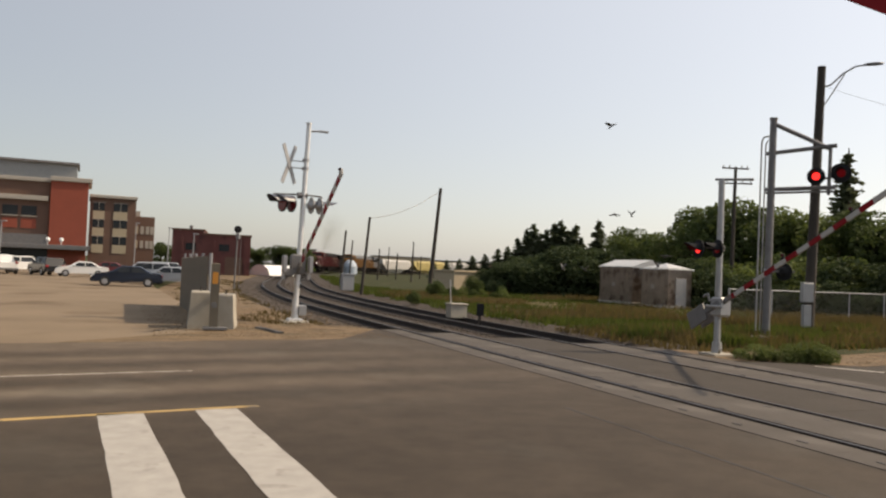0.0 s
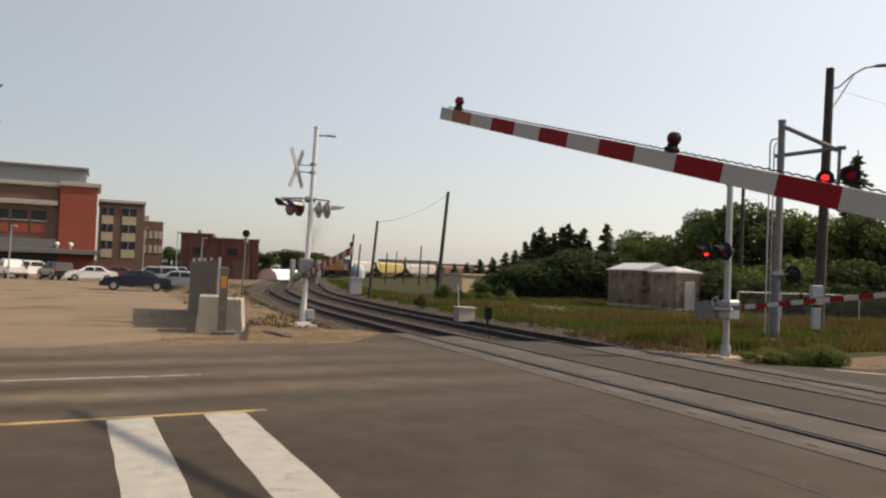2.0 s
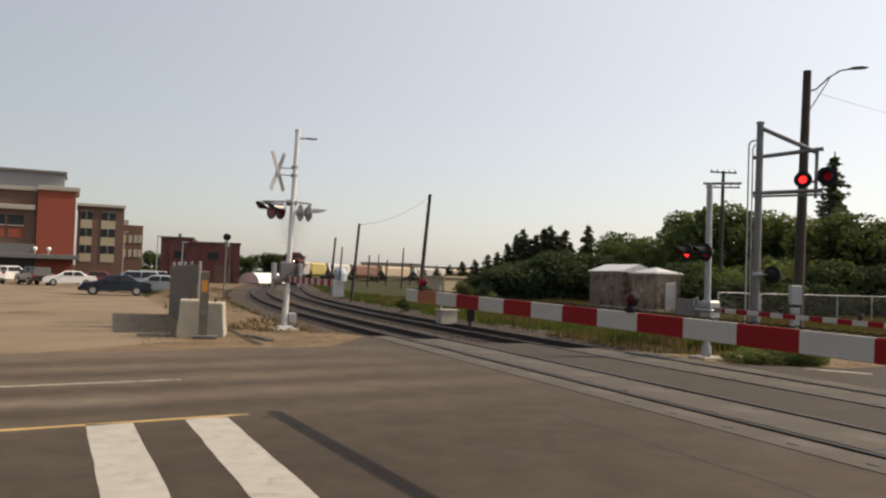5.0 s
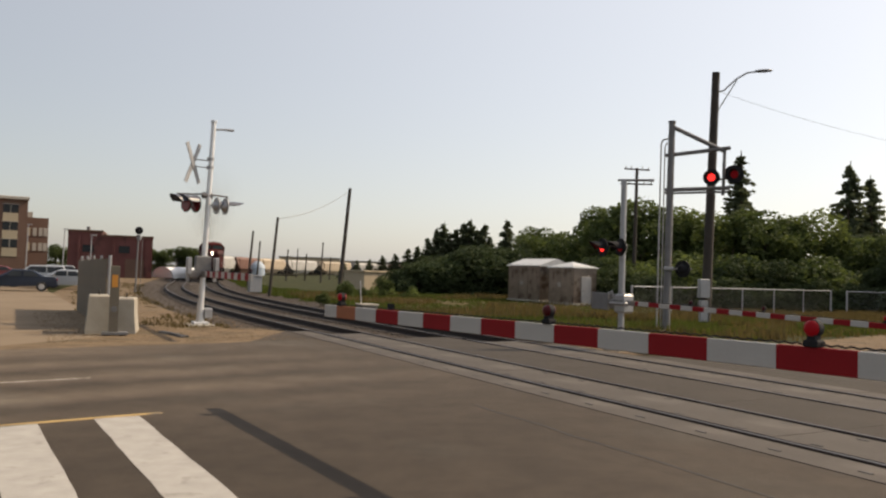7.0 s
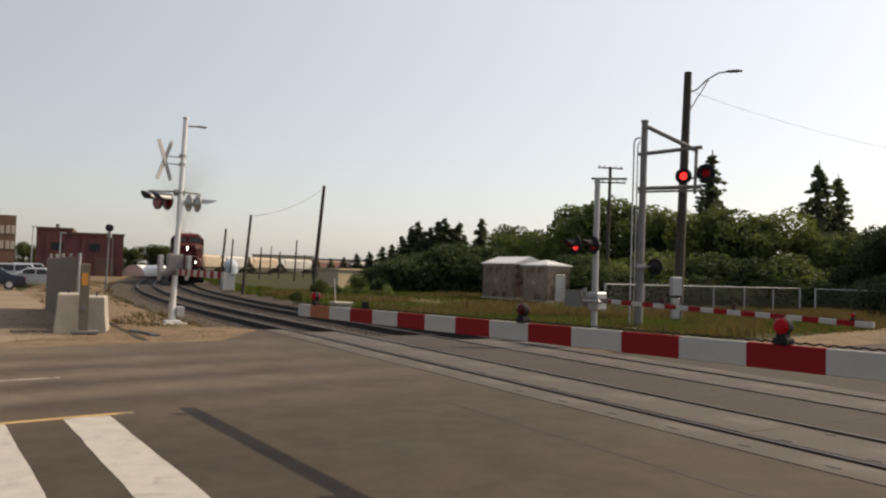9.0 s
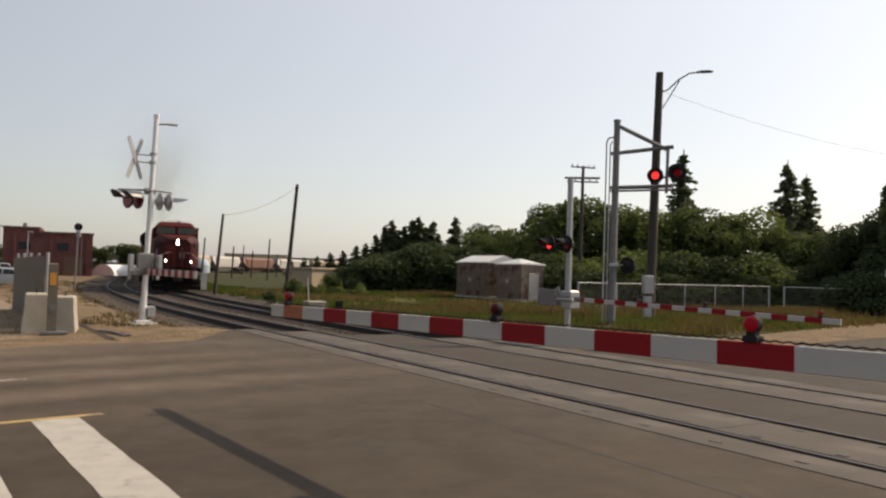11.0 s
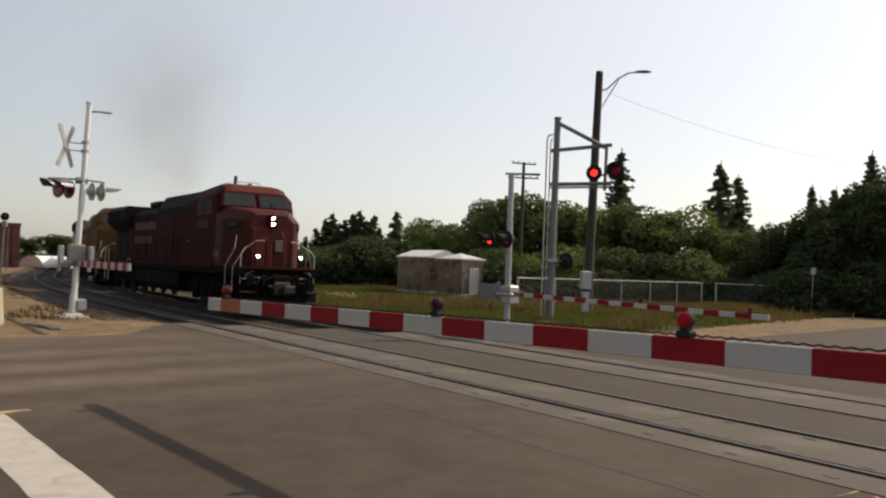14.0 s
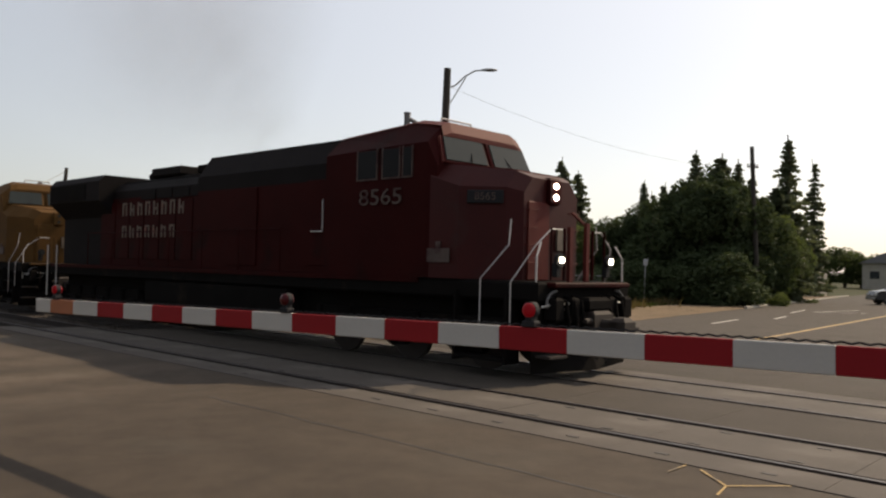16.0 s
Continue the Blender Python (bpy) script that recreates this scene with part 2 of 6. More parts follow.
def leafy(name, share=0.35, gain=1.6):
    """Lets part of the light through a leaf material."""
    m = M[name]
    nd, lk = m.node_tree.nodes, m.node_tree.links
    bs, out = nd["Principled BSDF"], nd["Material Output"]
    tr, mx, br = nd.new("ShaderNodeBsdfTranslucent"), nd.new("ShaderNodeMixShader"), nd.new("ShaderNodeMix")
    br.data_type, br.blend_type = "RGBA", "MULTIPLY"
    br.inputs["Factor"].default_value = 1
    br.inputs["B"].default_value = (gain, gain, gain * 0.75, 1)
    lk.new(bs.inputs["Base Color"].links[0].from_socket, br.inputs["A"])
    lk.new(br.outputs["Result"], tr.inputs["Color"])
    mx.inputs[0].default_value = share
    lk.new(bs.outputs[0], mx.inputs[1])
    lk.new(tr.outputs[0], mx.inputs[2])
    lk.new(mx.outputs[0], out.inputs["Surface"])


for nm in ("leaf", "leaf_light", "blade_green", "blade_dry"):
    leafy(nm)
leafy("leaf_dark", 0.25, 1.2)
leafy("needle", 0.3, 1.4)


def smoke_mat():
    m = bpy.data.materials.new("thin_exhaust_smoke")
    m.use_nodes = True
    nd, lk = m.node_tree.nodes, m.node_tree.links
    bs = nd["Principled BSDF"]
    bs.inputs["Base Color"].default_value, bs.inputs["Roughness"].default_value = (0.5, 0.37, 0.19, 1), 1.0
    bs.inputs["Specular IOR Level"].default_value = 0
    tc, no, gr, mu, mv = (nd.new("ShaderNode" + k) for k in ("TexCoord", "TexNoise", "TexGradient", "Math", "Math"))
    no.inputs["Scale"].default_value, no.inputs["Detail"].default_value = 2.2, 4
    gr.gradient_type = "SPHERICAL"
    mu.operation = mv.operation = "MULTIPLY"
    mv.inputs[1].default_value = 0.18
    lk.new(tc.outputs["Object"], no.inputs["Vector"])
    lk.new(tc.outputs["Object"], gr.inputs["Vector"])
    lk.new(no.outputs["Fac"], mu.inputs[0])
    lk.new(gr.outputs["Fac"], mu.inputs[1])
    lk.new(mu.outputs[0], mv.inputs[0])
    lk.new(mv.outputs[0], bs.inputs["Alpha"])
    return m


M["smoke"] = smoke_mat()


def wear_lanes(m, across, along, stops):
    """Soft bands that tyres have darkened and dust has paled, running along the road."""
    nd, lk = m.node_tree.nodes, m.node_tree.links
    bs = nd["Principled BSDF"]
    old = bs.inputs["Base Color"].links[0].from_socket
    tc, no, big = nd.new("ShaderNodeTexCoord"), nd.new("ShaderNodeTexNoise"), nd.new("ShaderNodeTexNoise")
    no.inputs["Scale"].default_value, no.inputs["Detail"].default_value = 0.5, 6
    big.inputs["Scale"].default_value, big.inputs["Detail"].default_value = 0.3, 6
    lk.new(tc.outputs["Object"], no.inputs["Vector"])
    lk.new(tc.outputs["Object"], big.inputs["Vector"])

    def dot(v):
        d = nd.new("ShaderNodeVectorMath")
        d.operation, d.inputs[1].default_value = "DOT_PRODUCT", v
        lk.new(tc.outputs["Object"], d.inputs[0])
        return d.outputs["Value"]

    wob = nd.new("ShaderNodeMath")
    wob.operation, wob.inputs[1].default_value = "MULTIPLY_ADD", 0.8
    lk.new(no.outputs["Fac"], wob.inputs[0])
    lk.new(dot(across), wob.inputs[2])
    mr = nd.new("ShaderNodeMapRange")
    mr.inputs[1].default_value, mr.inputs[2].default_value = 1.4, 21.4
    lk.new(wob.outputs[0], mr.inputs[0])
    cr = nd.new("ShaderNodeValToRGB")
    cr.color_ramp.interpolation = "EASE"
    els = cr.color_ramp.elements
    els[0].position, els[1].position = 0.0, 1.0
    for e in els:
        e.color = (0.5, 0.5, 0.5, 1)
    for off, v in stops:
        els.new((off - 1.0) / 20).color = (v, v * 0.98, v * 0.95, 1)
    lk.new(mr.outputs[0], cr.inputs["Fac"])
    fade = nd.new("ShaderNodeMapRange")
    fade.inputs[1].default_value, fade.inputs[2].default_value = 4.0, 11.0
    fade.inputs[3].default_value, fade.inputs[4].default_value = 1.0, 0.15
    lk.new(dot(along), fade.inputs[0])
    far = nd.new("ShaderNodeMath")
    far.operation = "MULTIPLY"
    br = nd.new("ShaderNodeMapRange")
    br.inputs[1].default_value, br.inputs[2].default_value = 0.3, 0.6
    br.inputs[3].default_value, br.inputs[4].default_value = 0.8, 1.0
    lk.new(big.outputs["Fac"], br.inputs[0])
    lk.new(fade.outputs[0], far.inputs[0])
    lk.new(br.outputs[0], far.inputs[1])
    grey = nd.new("ShaderNodeMix")
    grey.data_type = "RGBA"
    grey.inputs["A"].default_value = (0.5, 0.5, 0.5, 1)
    lk.new(far.outputs[0], grey.inputs["Factor"])
    lk.new(cr.outputs["Color"], grey.inputs["B"])
    mu, two = nd.new("ShaderNodeMix"), nd.new("ShaderNodeMix")
    for q in (mu, two):
        q.data_type, q.blend_type = "RGBA", "MULTIPLY"
        q.inputs["Factor"].default_value = 1.0
        q.clamp_result = False
    lk.new(old, mu.inputs["A"])
    lk.new(grey.outputs["Result"], mu.inputs["B"])
    lk.new(mu.outputs["Result"], two.inputs["A"])
    fine = nd.new("ShaderNodeTexNoise")
    fine.inputs["Scale"].default_value, fine.inputs["Detail"].default_value = 1.7, 10
    fine.inputs["Roughness"].default_value = 0.7
    lk.new(tc.outputs["Object"], fine.inputs["Vector"])
    fr = nd.new("ShaderNodeMapRange")
    fr.inputs[1].default_value, fr.inputs[2].default_value = 0.3, 0.7
    fr.inputs[3].default_value, fr.inputs[4].default_value = 1.55, 2.45
    lk.new(fine.outputs["Fac"], fr.inputs[0])
    lk.new(fr.outputs[0], two.inputs["B"])
    lk.new(two.outputs["Result"], bs.inputs["Base Color"])


# ---- building helpers ----
class Geo:
    """Collects plain geometry for one mesh."""

    def __init__(self):
        self.v, self.f = [], []

    def add(self, vs, fs):
        o = len(self.v)
        self.v += [tuple(p) for p in vs]
        self.f += [tuple(i + o for i in q) for q in fs]
        return self

    def box(self, c, s, rz=0.0, bevel=0.0, m=None):
        """A box of size s round c, its long edges chamfered by bevel."""
        x, y, z = s[0] / 2, s[1] / 2, s[2] / 2
        b = min(bevel, x * 0.45, y * 0.45, z * 0.45)
        mm = Matrix.Translation(c) @ Matrix.Rotation(radians(rz), 4, "Z") if m is None else m
        if b <= 0:
            vs = [(i * x, j * y, k * z) for k in (-1, 1) for i, j in ((-1, -1), (1, -1), (1, 1), (-1, 1))]
            fs = [(0, 3, 2, 1), (4, 5, 6, 7), (0, 1, 5, 4), (1, 2, 6, 5), (2, 3, 7, 6), (3, 0, 4, 7)]
        else:
            ring = lambda dx, dy, zz: [(-dx, -dy + (y - dy == 0) * 0, zz), (dx, -dy, zz), (dx, dy, zz), (-dx, dy, zz)]
            vs = ring(x - b, y - b, -z) + ring(x, y, -z + b) + ring(x, y, z - b) + ring(x - b, y - b, z)
            fs = [(0, 3, 2, 1), (12, 13, 14, 15)]
            for k in (0, 4, 8):
                fs += [(k + i, k + (i + 1) % 4, k + 4 + (i + 1) % 4, k + 4 + i) for i in range(4)]
        return self.add([mm @ Vector(p) for p in vs], fs)

    def tube(self, p0, p1, r0, r1=None, seg=10, caps=True):
        p0, p1 = Vector(p0), Vector(p1)
        r1 = r0 if r1 is None else r1
        q = (p1 - p0).to_track_quat("Z", "Y")
        vs = [p + q @ Vector((math.cos(a) * r, math.sin(a) * r, 0)) for p, r in ((p0, r0), (p1, r1))
              for a in [2 * math.pi * i / seg for i in range(seg)]]
        fs = [(i, (i + 1) % seg, seg + (i + 1) % seg, seg + i) for i in range(seg)]
        if caps:
            fs += [tuple(range(seg - 1, -1, -1)), tuple(range(seg, 2 * seg))]
        return self.add(vs, fs)

    def path(self, pts, r, seg=8):
        for a, b in zip(pts, pts[1:]):
            self.tube(a, b, r, seg=seg)
        return self

    def extrude(self, outline, axis, lo, hi):
        """A closed outline of (u, v) pairs pushed along an axis from lo to hi."""
        put = {"x": lambda u, v, w: (w, u, v), "y": lambda u, v, w: (u, w, v), "z": lambda u, v, w: (u, v, w)}[axis]
        k = len(outline)
        vs = [put(u, v, w) for w in (lo, hi) for u, v in outline]
        fs = [tuple(range(k)), tuple(range(2 * k - 1, k - 1, -1))] + [(i, k + i, k + (i + 1) % k, (i + 1) % k) for i in range(k)]
        return self.add(vs, fs)

    def loft(self, rings, caps=True):
        k = len(rings[0])
        fs = []
        for j in range(len(rings) - 1):
            fs += [(j * k + i, j * k + (i + 1) % k, (j + 1) * k + (i + 1) % k, (j + 1) * k + i) for i in range(k)]
        if caps:
            fs += [tuple(range(k - 1, -1, -1)), tuple(range((len(rings) - 1) * k, len(rings) * k))]
        return self.add([p for r in rings for p in r], fs)

    def ball(self, c, r, squash=(1, 1, 1), seg=10, rows=6):
        rings = []
        for j in range(1, rows):
            a = math.pi * j / rows
            rings.append([(c[0] + r * squash[0] * math.sin(a) * math.cos(b), c[1] + r * squash[1] * math.sin(a) * math.sin(b), c[2] - r * squash[2] * math.cos(a))
                          for b in [2 * math.pi * i / seg for i in range(seg)]])
        return self.loft(rings)

    def mesh(self, name, material, smooth=False):
        me = bpy.data.meshes.new(name)
        me.from_pydata(self.v, [], self.f)
        me.validate()
        bm = bmesh.new()
        bm.from_mesh(me)
        bmesh.ops.recalc_face_normals(bm, faces=bm.faces)
        bm.to_mesh(me)
        bm.free()
        me.materials.append(M[material])
        if smooth:
            me.shade_smooth()
        return me


def part(name, geo, material, parent=None, label="", smooth=False, at=None):
    ob = new(name, geo.mesh(name, material, smooth) if isinstance(geo, Geo) else geo)
    if parent is not None:
        ob.parent = parent
    if at is not None:
        ob.matrix_basis = at
    if label:
        tagged(ob, label)
    return ob


def thing(name, m, label, category, group="", kind=""):
    ob = new(name)
    ob.matrix_basis = m
    return tagged(ob, label, category, group, kind)


def setting(name, geo, material, label, category="ground"):
    return tagged(part(name, geo, material), label, category, kind="structure")


def polar(az, d, z=0.0):
    return Vector((d * math.sin(radians(az)), d * math.cos(radians(az)), z))


# ---- the plan: across (a) and along (b) the rails, and the road ----
RAIL_ANG, ROAD_ANG = 22.09, 31.5
N2 = Vector((math.cos(radians(RAIL_ANG)), math.sin(radians(RAIL_ANG)), 0))
R2 = Vector((-N2.y, N2.x, 0))
D2 = Vector((math.cos(radians(ROAD_ANG)), math.sin(radians(ROAD_ANG)), 0))
Q2 = Vector((-D2.y, D2.x, 0))
# the tracks: straight over the crossing, a bend to the right, straight again, then a sharper bend (start, radius or 0)
BENDS = ((-40.0, 0.0), (32.0, 255.0), (84.0, 0.0), (172.0, 120.0), (310.0, 0.0))
NEAR_TRACK, FAR_TRACK = 9.78, 13.53


def rails_at(a, b, z=0.0):
    return N2 * a + R2 * b + Vector((0, 0, z))


def road_at(along, off, z=0.0):
    return D2 * along + Q2 * off + Vector((0, 0, z))


def _bends():
    out, p, h = [], None, RAIL_ANG + 90
    for i, (s, r) in enumerate(BENDS):
        if p is None:
            p = rails_at(FAR_TRACK, s)
        out.append((s, r, p.copy(), h))
        ln = (BENDS[i + 1][0] if i + 1 < len(BENDS) else s + 400) - s
        d, left = Vector((math.cos(radians(h)), math.sin(radians(h)), 0)), Vector((-math.sin(radians(h)), math.cos(radians(h)), 0))
        if r:
            th = ln / r
            p = p - left * r * (1 - math.cos(th)) + d * r * math.sin(th)
            h -= math.degrees(th)
        else:
            p = p + d * ln
    return out


LINE = _bends()


def track_pose(off, s):
    """Place and heading (degrees, towards growing s) at s along the far track, moved across to off."""
    s0, r, p, h = [q for q in LINE if q[0] <= s or q is LINE[0]][-1]
    d, left = Vector((math.cos(radians(h)), math.sin(radians(h)), 0)), Vector((-math.sin(radians(h)), math.cos(radians(h)), 0))
    if r:
        th = (s - s0) / r
        p = p - left * r * (1 - math.cos(th)) + d * r * math.sin(th)
        h -= math.degrees(th)
        left = Vector((-math.sin(radians(h)), math.cos(radians(h)), 0))
    else:
        p = p + d * (s - s0)
    return p - left * (off - FAR_TRACK), h


def strip(offs, s0, s1, step=4.0):
    """A sheet or section along the track: offs is a list of (across, height)."""
    g = Geo()
    count = max(2, int((s1 - s0) / step) + 1)
    rings = []
    for i in range(count):
        s = s0 + (s1 - s0) * i / (count - 1)
        rings.append([track_pose(o, s)[0] + Vector((0, 0, z)) for o, z in offs])
    k = len(offs)
    fs = [(j * k + i, j * k + i + 1, (j + 1) * k + i + 1, (j + 1) * k + i) for j in range(count - 1) for i in range(k - 1)]
    return g.add([p for r in rings for p in r], fs)


def sheet(pts, z):
    return Geo().add([(p[0], p[1], z) for p in pts], [tuple(range(len(pts)))])


# ---- ground, road and tracks ----
SAMPLES = [(s, *track_pose(FAR_TRACK, s)) for s in range(-40, 400, 3)]
SAMPLE_XY = np.array([(p.x, p.y) for _, p, _ in SAMPLES])


def track_offset(p):
    """How far a place lies across, measured square to the tracks, and how far along them."""
    i = int(np.argmin(((SAMPLE_XY - (p.x, p.y)) ** 2).sum(1)))
    s, q, h = SAMPLES[i]
    d = Vector((p.x - q.x, p.y - q.y, 0))
    c, n = math.cos(radians(h)), math.sin(radians(h))
    return FAR_TRACK + d.x * n - d.y * c, s + d.x * c + d.y * n


def ground():
    def line(lo, hi, fine_lo, fine_hi, step):
        vals, x = [], fine_lo
        while x <= fine_hi:
            vals.append(x)
            x += step
        w, x = step, fine_lo
        while x > lo:
            w *= 1.6
            x -= w
            vals.insert(0, x)
        w, x = step, vals[-1]
        while x < hi:
            w *= 1.6
            x += w
            vals.append(x)
        return vals
    us, vs = line(-1800, 1800, -30, 90, 2.0), line(-1800, 1800, -12, 150, 2.0)
    pts = []
    for u in us:
        for v in vs:
            p = rails_at(u, v)
            o, s = track_offset(p)
            dip = max(0.0, min(1.0, (s - 17.0) / 2.0)) * max(0.0, min(1.0, (5.2 - abs(o - 11.7)) / 1.6)) if s < 400 else 0
            z = -0.03 - 0.4 * dip
            if o > 17 and s > 26:
                z += 0.10 * noise.noise(Vector((u * 0.13, v * 0.13, 0)))
            pts.append((p.x, p.y, z))
    k = len(vs)
    return Geo().add(pts, [(i * k + j, (i + 1) * k + j, (i + 1) * k + j + 1, i * k + j + 1) for i in range(len(us) - 1) for j in range(k - 1)])


wear_lanes(M["asphalt"], Q2, D2, ((5.0, 0.44), (8.0, 0.4), (10.6, 0.46), (11.5, 0.62), (12.4, 0.46), (13.35, 1.0), (14.4, 0.5), (15.4, 1.0), (16.4, 0.55), (17.4, 1.0), (18.4, 0.6), (19.6, 0.95), (20.6, 1.0)))
setting("ground", ground(), "grass_ground", "uneven ground of green and dry grass with bare patches")
setting("road", sheet([road_at(-120, -9), rails_at(8.2, -13), rails_at(8.2, 25.8), road_at(9.5, 20.8), road_at(-120, 20.8)], 0.0), "asphalt",
        "dark worn asphalt road leading over the railway crossing", "road")
FAR_EDGE = [Vector((11.2, 21.0, 0)), Vector((21.1, 26.9, 0)), Vector((37.1, 36.2, 0)), Vector((74.0, 58.4, 0)), Vector((400, 250, 0))]
setting("road_beyond", sheet([rails_at(15.1, -13), Vector((420, 160, 0)), *FAR_EDGE[::-1], rails_at(15.1, 16.6)], 0.0), "asphalt_worn",
        "grey asphalt road running on beyond the tracks", "road")
setting("gravel_lot", sheet([road_at(-150, 20.8), road_at(2.0, 20.8), rails_at(3.2, 25.0), rails_at(2.6, 62), rails_at(5, 120), rails_at(-140, 190), rails_at(-160, 25)], -0.008),
        "lot", "pale dusty gravel parking lot", "ground")
setting("dirt_verge", sheet([road_at(2.0, 20.75), road_at(9.5, 20.75), rails_at(8.2, 25.5), rails_at(7.6, 27), rails_at(3.4, 27), rails_at(3.2, 25.0)], -0.004),
        "dirt", "bare yellowish dirt verge beside the tracks", "ground")
setting("sandy_verge", sheet([rails_at(15.2, 16.8), *[p + Vector((-0.05, 0.1, 0)) for p in FAR_EDGE[:4]], Vector((72, 61, 0)), Vector((43, 43, 0)), Vector((38, 46, 0)), Vector((33, 44, 0)), Vector((25, 34, 0)), Vector((12, 24.2, 0)), rails_at(15.2, 19.5)], -0.006),
        "dirt", "sandy strip of bare ground along the road", "ground")
setting("dirt_yard", sheet([rails_at(19, 42), rails_at(28, 41), rails_at(36, 38), rails_at(40, 43), rails_at(33, 49), rails_at(24, 55), rails_at(19, 62)], 0.05),
        "dirt", "bare dirt track across the grass before the sheds", "ground")
setting("kerb", Geo().loft([[(p.x, p.y, z) for p, z in ((q, -0.03), (q, 0.11), (q + Vector((-0.09, 0.14, 0)), 0.11), (q + Vector((-0.09, 0.14, 0)), -0.03))] for q in (FAR_EDGE[2], FAR_EDGE[2].lerp(FAR_EDGE[3], 0.5), FAR_EDGE[3])]),
        "concrete", "low worn concrete kerb beside the far road", "kerb")

# painted lines
def band(name, a0, a1, o0, o1, material, label, z, taper=0.0, wav=0.12):
    g, k = Geo(), 60
    low, top = [], []
    for i in range(k + 1):
        a, mid = a0 + (a1 - a0) * i / k, (o0 + o1) / 2
        w = (o1 - o0) / 2 * (min(1.0, (a1 - a) / taper + 0.02, (a - a0) / taper + 0.02) ** 0.6 if taper else 1.0)
        low.append(road_at(a, mid - w + wav * noise.noise(Vector((a * 0.7, o0, 7)))))
        top.append(road_at(a, mid + w + wav * noise.noise(Vector((a * 0.7, o1, 3)))))
    g.add([(p.x, p.y, z) for p in low + top], [(i, i + 1, k + 2 + i, k + 1 + i) for i in range(k)])
    return tagged(part(name, g, material), label, "road marking", kind="structure")


band("centre_line", -60, 3.9, 11.23, 11.38, "paint_yellow", "worn yellow centre line on the road", 0.004, 0.0, 0.02)
band("lane_line", -60, 3.95, 15.2, 15.28, "paint_thin", "thin worn white lane line on the road", 0.004, 0.0, 0.02)
for a0 in (0.15, 1.4):
    g, k = Geo(), 24
    for i in range(k + 1):
        b = 1.0 + (11.45 - 1.0 + 0.12 * a0) * i / k
        for s in (-0.29, 0.29):
            p = rails_at(a0 + 0.055 * (11.4 - b) + s + 0.02 * noise.noise(Vector((b * 2.5, s * 9, a0))) - 0.0, b)
            g.v.append((p.x, p.y, 0.004))
    g.f += [(2 * i, 2 * i + 1, 2 * i + 3, 2 * i + 2) for i in range(k)]
    tagged(part("stop_line", g, "paint_white"), "broad white painted stop line across the lanes", "road marking", kind="structure")
g = Geo()
crack = [rails_at(6.62 + 0.1 * noise.noise(Vector((i * 0.7, 0, 0))), 1 + i * 0.5) for i in range(21)]
g.add([(p.x + d, p.y + d, 0.004) for p in crack for d in (-0.011, 0.011)], [(2 * i, 2 * i + 1, 2 * i + 3, 2 * i + 2) for i in range(20)])
tagged(part("tar_seam", g, "tar"), "dark tar-filled seam in the asphalt", "road marking", kind="structure")
for pts in (((6.08, 6.76), (5.71, 6.61)), ((6.09, 6.55), (5.87, 5.96), (6.49, 5.74)), ((5.87, 5.96), (5.55, 5.75))):
    g = Geo()
    for (x0, y0), (x1, y1) in zip(pts, pts[1:]):
        d = Vector((y1 - y0, x0 - x1, 0)).normalized() * 0.013
        g.add([(x0 - d.x, y0 - d.y, 0.012), (x0 + d.x, y0 + d.y, 0.012), (x1 + d.x, y1 + d.y, 0.012), (x1 - d.x, y1 - d.y, 0.012)], [(0, 1, 2, 3)])
    tagged(part("survey_mark", g, "paint_yellow"), "thin yellow spray-painted survey mark on asphalt", "road marking", kind="structure")
for pts, mt, nm in ((((19.9, 19.0), (38.6, 28.5), (90, 55)), "paint_yellow", "centre_line"), (((9.6, 20.55), (10.9, 19.7)), "paint_thin", "stop_line"), (((30, 27.6), (32.5, 29.2)), "paint_white", "turn_arrow"),
                    (((24.0, 25.3), (27.5, 27.4)), "paint_white", "lane_line"), (((36, 32), (40, 34.5)), "paint_white", "lane_line"), (((41, 31), (38.5, 32.6), (44, 34)), "paint_white", "turn_arrow")):
    g = Geo()
    for (x0, y0), (x1, y1) in zip(pts, pts[1:]):
        d = Vector((y1 - y0, x0 - x1, 0)).normalized() * 0.09
        g.add([(x0 - d.x, y0 - d.y, 0.006), (x0 + d.x, y0 + d.y, 0.006), (x1 + d.x, y1 + d.y, 0.006), (x1 - d.x, y1 - d.y, 0.006)], [(0, 1, 2, 3)])
    tagged(part(nm, g, mt), "worn painted marking on the far road", "road marking", kind="structure")

setting("track_side_dirt", strip([(1.5, -0.012), (6.5, -0.012)], 26.6, 190), "dirt", "bare brown dirt between the lot and the tracks", "ground")
setting("ballast", strip([(6.3, -0.016), (7.9, -0.2), (15.4, -0.21), (16.8, -0.02)], 20.0, 420), "ballast", "grey-brown crushed stone ballast bed", "ballast")


def deck_end(a):
    """How far along the rails the crossing deck reaches, at a across them."""
    return 26.0 - 0.92 * max(0.0, a - 8.2)


def rail(off):
    g = strip([(off - 0.07, -0.2), (off - 0.07, -0.18), (off - 0.03, -0.15), (off - 0.03, -0.03), (off - 0.037, -0.025), (off - 0.037, 0.016)], -14, 420, 3.0)
    h = strip([(off + 0.037, 0.016), (off + 0.037, -0.025), (off + 0.03, -0.03), (off + 0.03, -0.15), (off + 0.07, -0.18), (off + 0.07, -0.2)], -14, 420, 3.0)
    g.add(h.v, h.f)
    return g, strip([(off - 0.037, 0.018), (off + 0.037, 0.018)], -14, 420, 3.0)


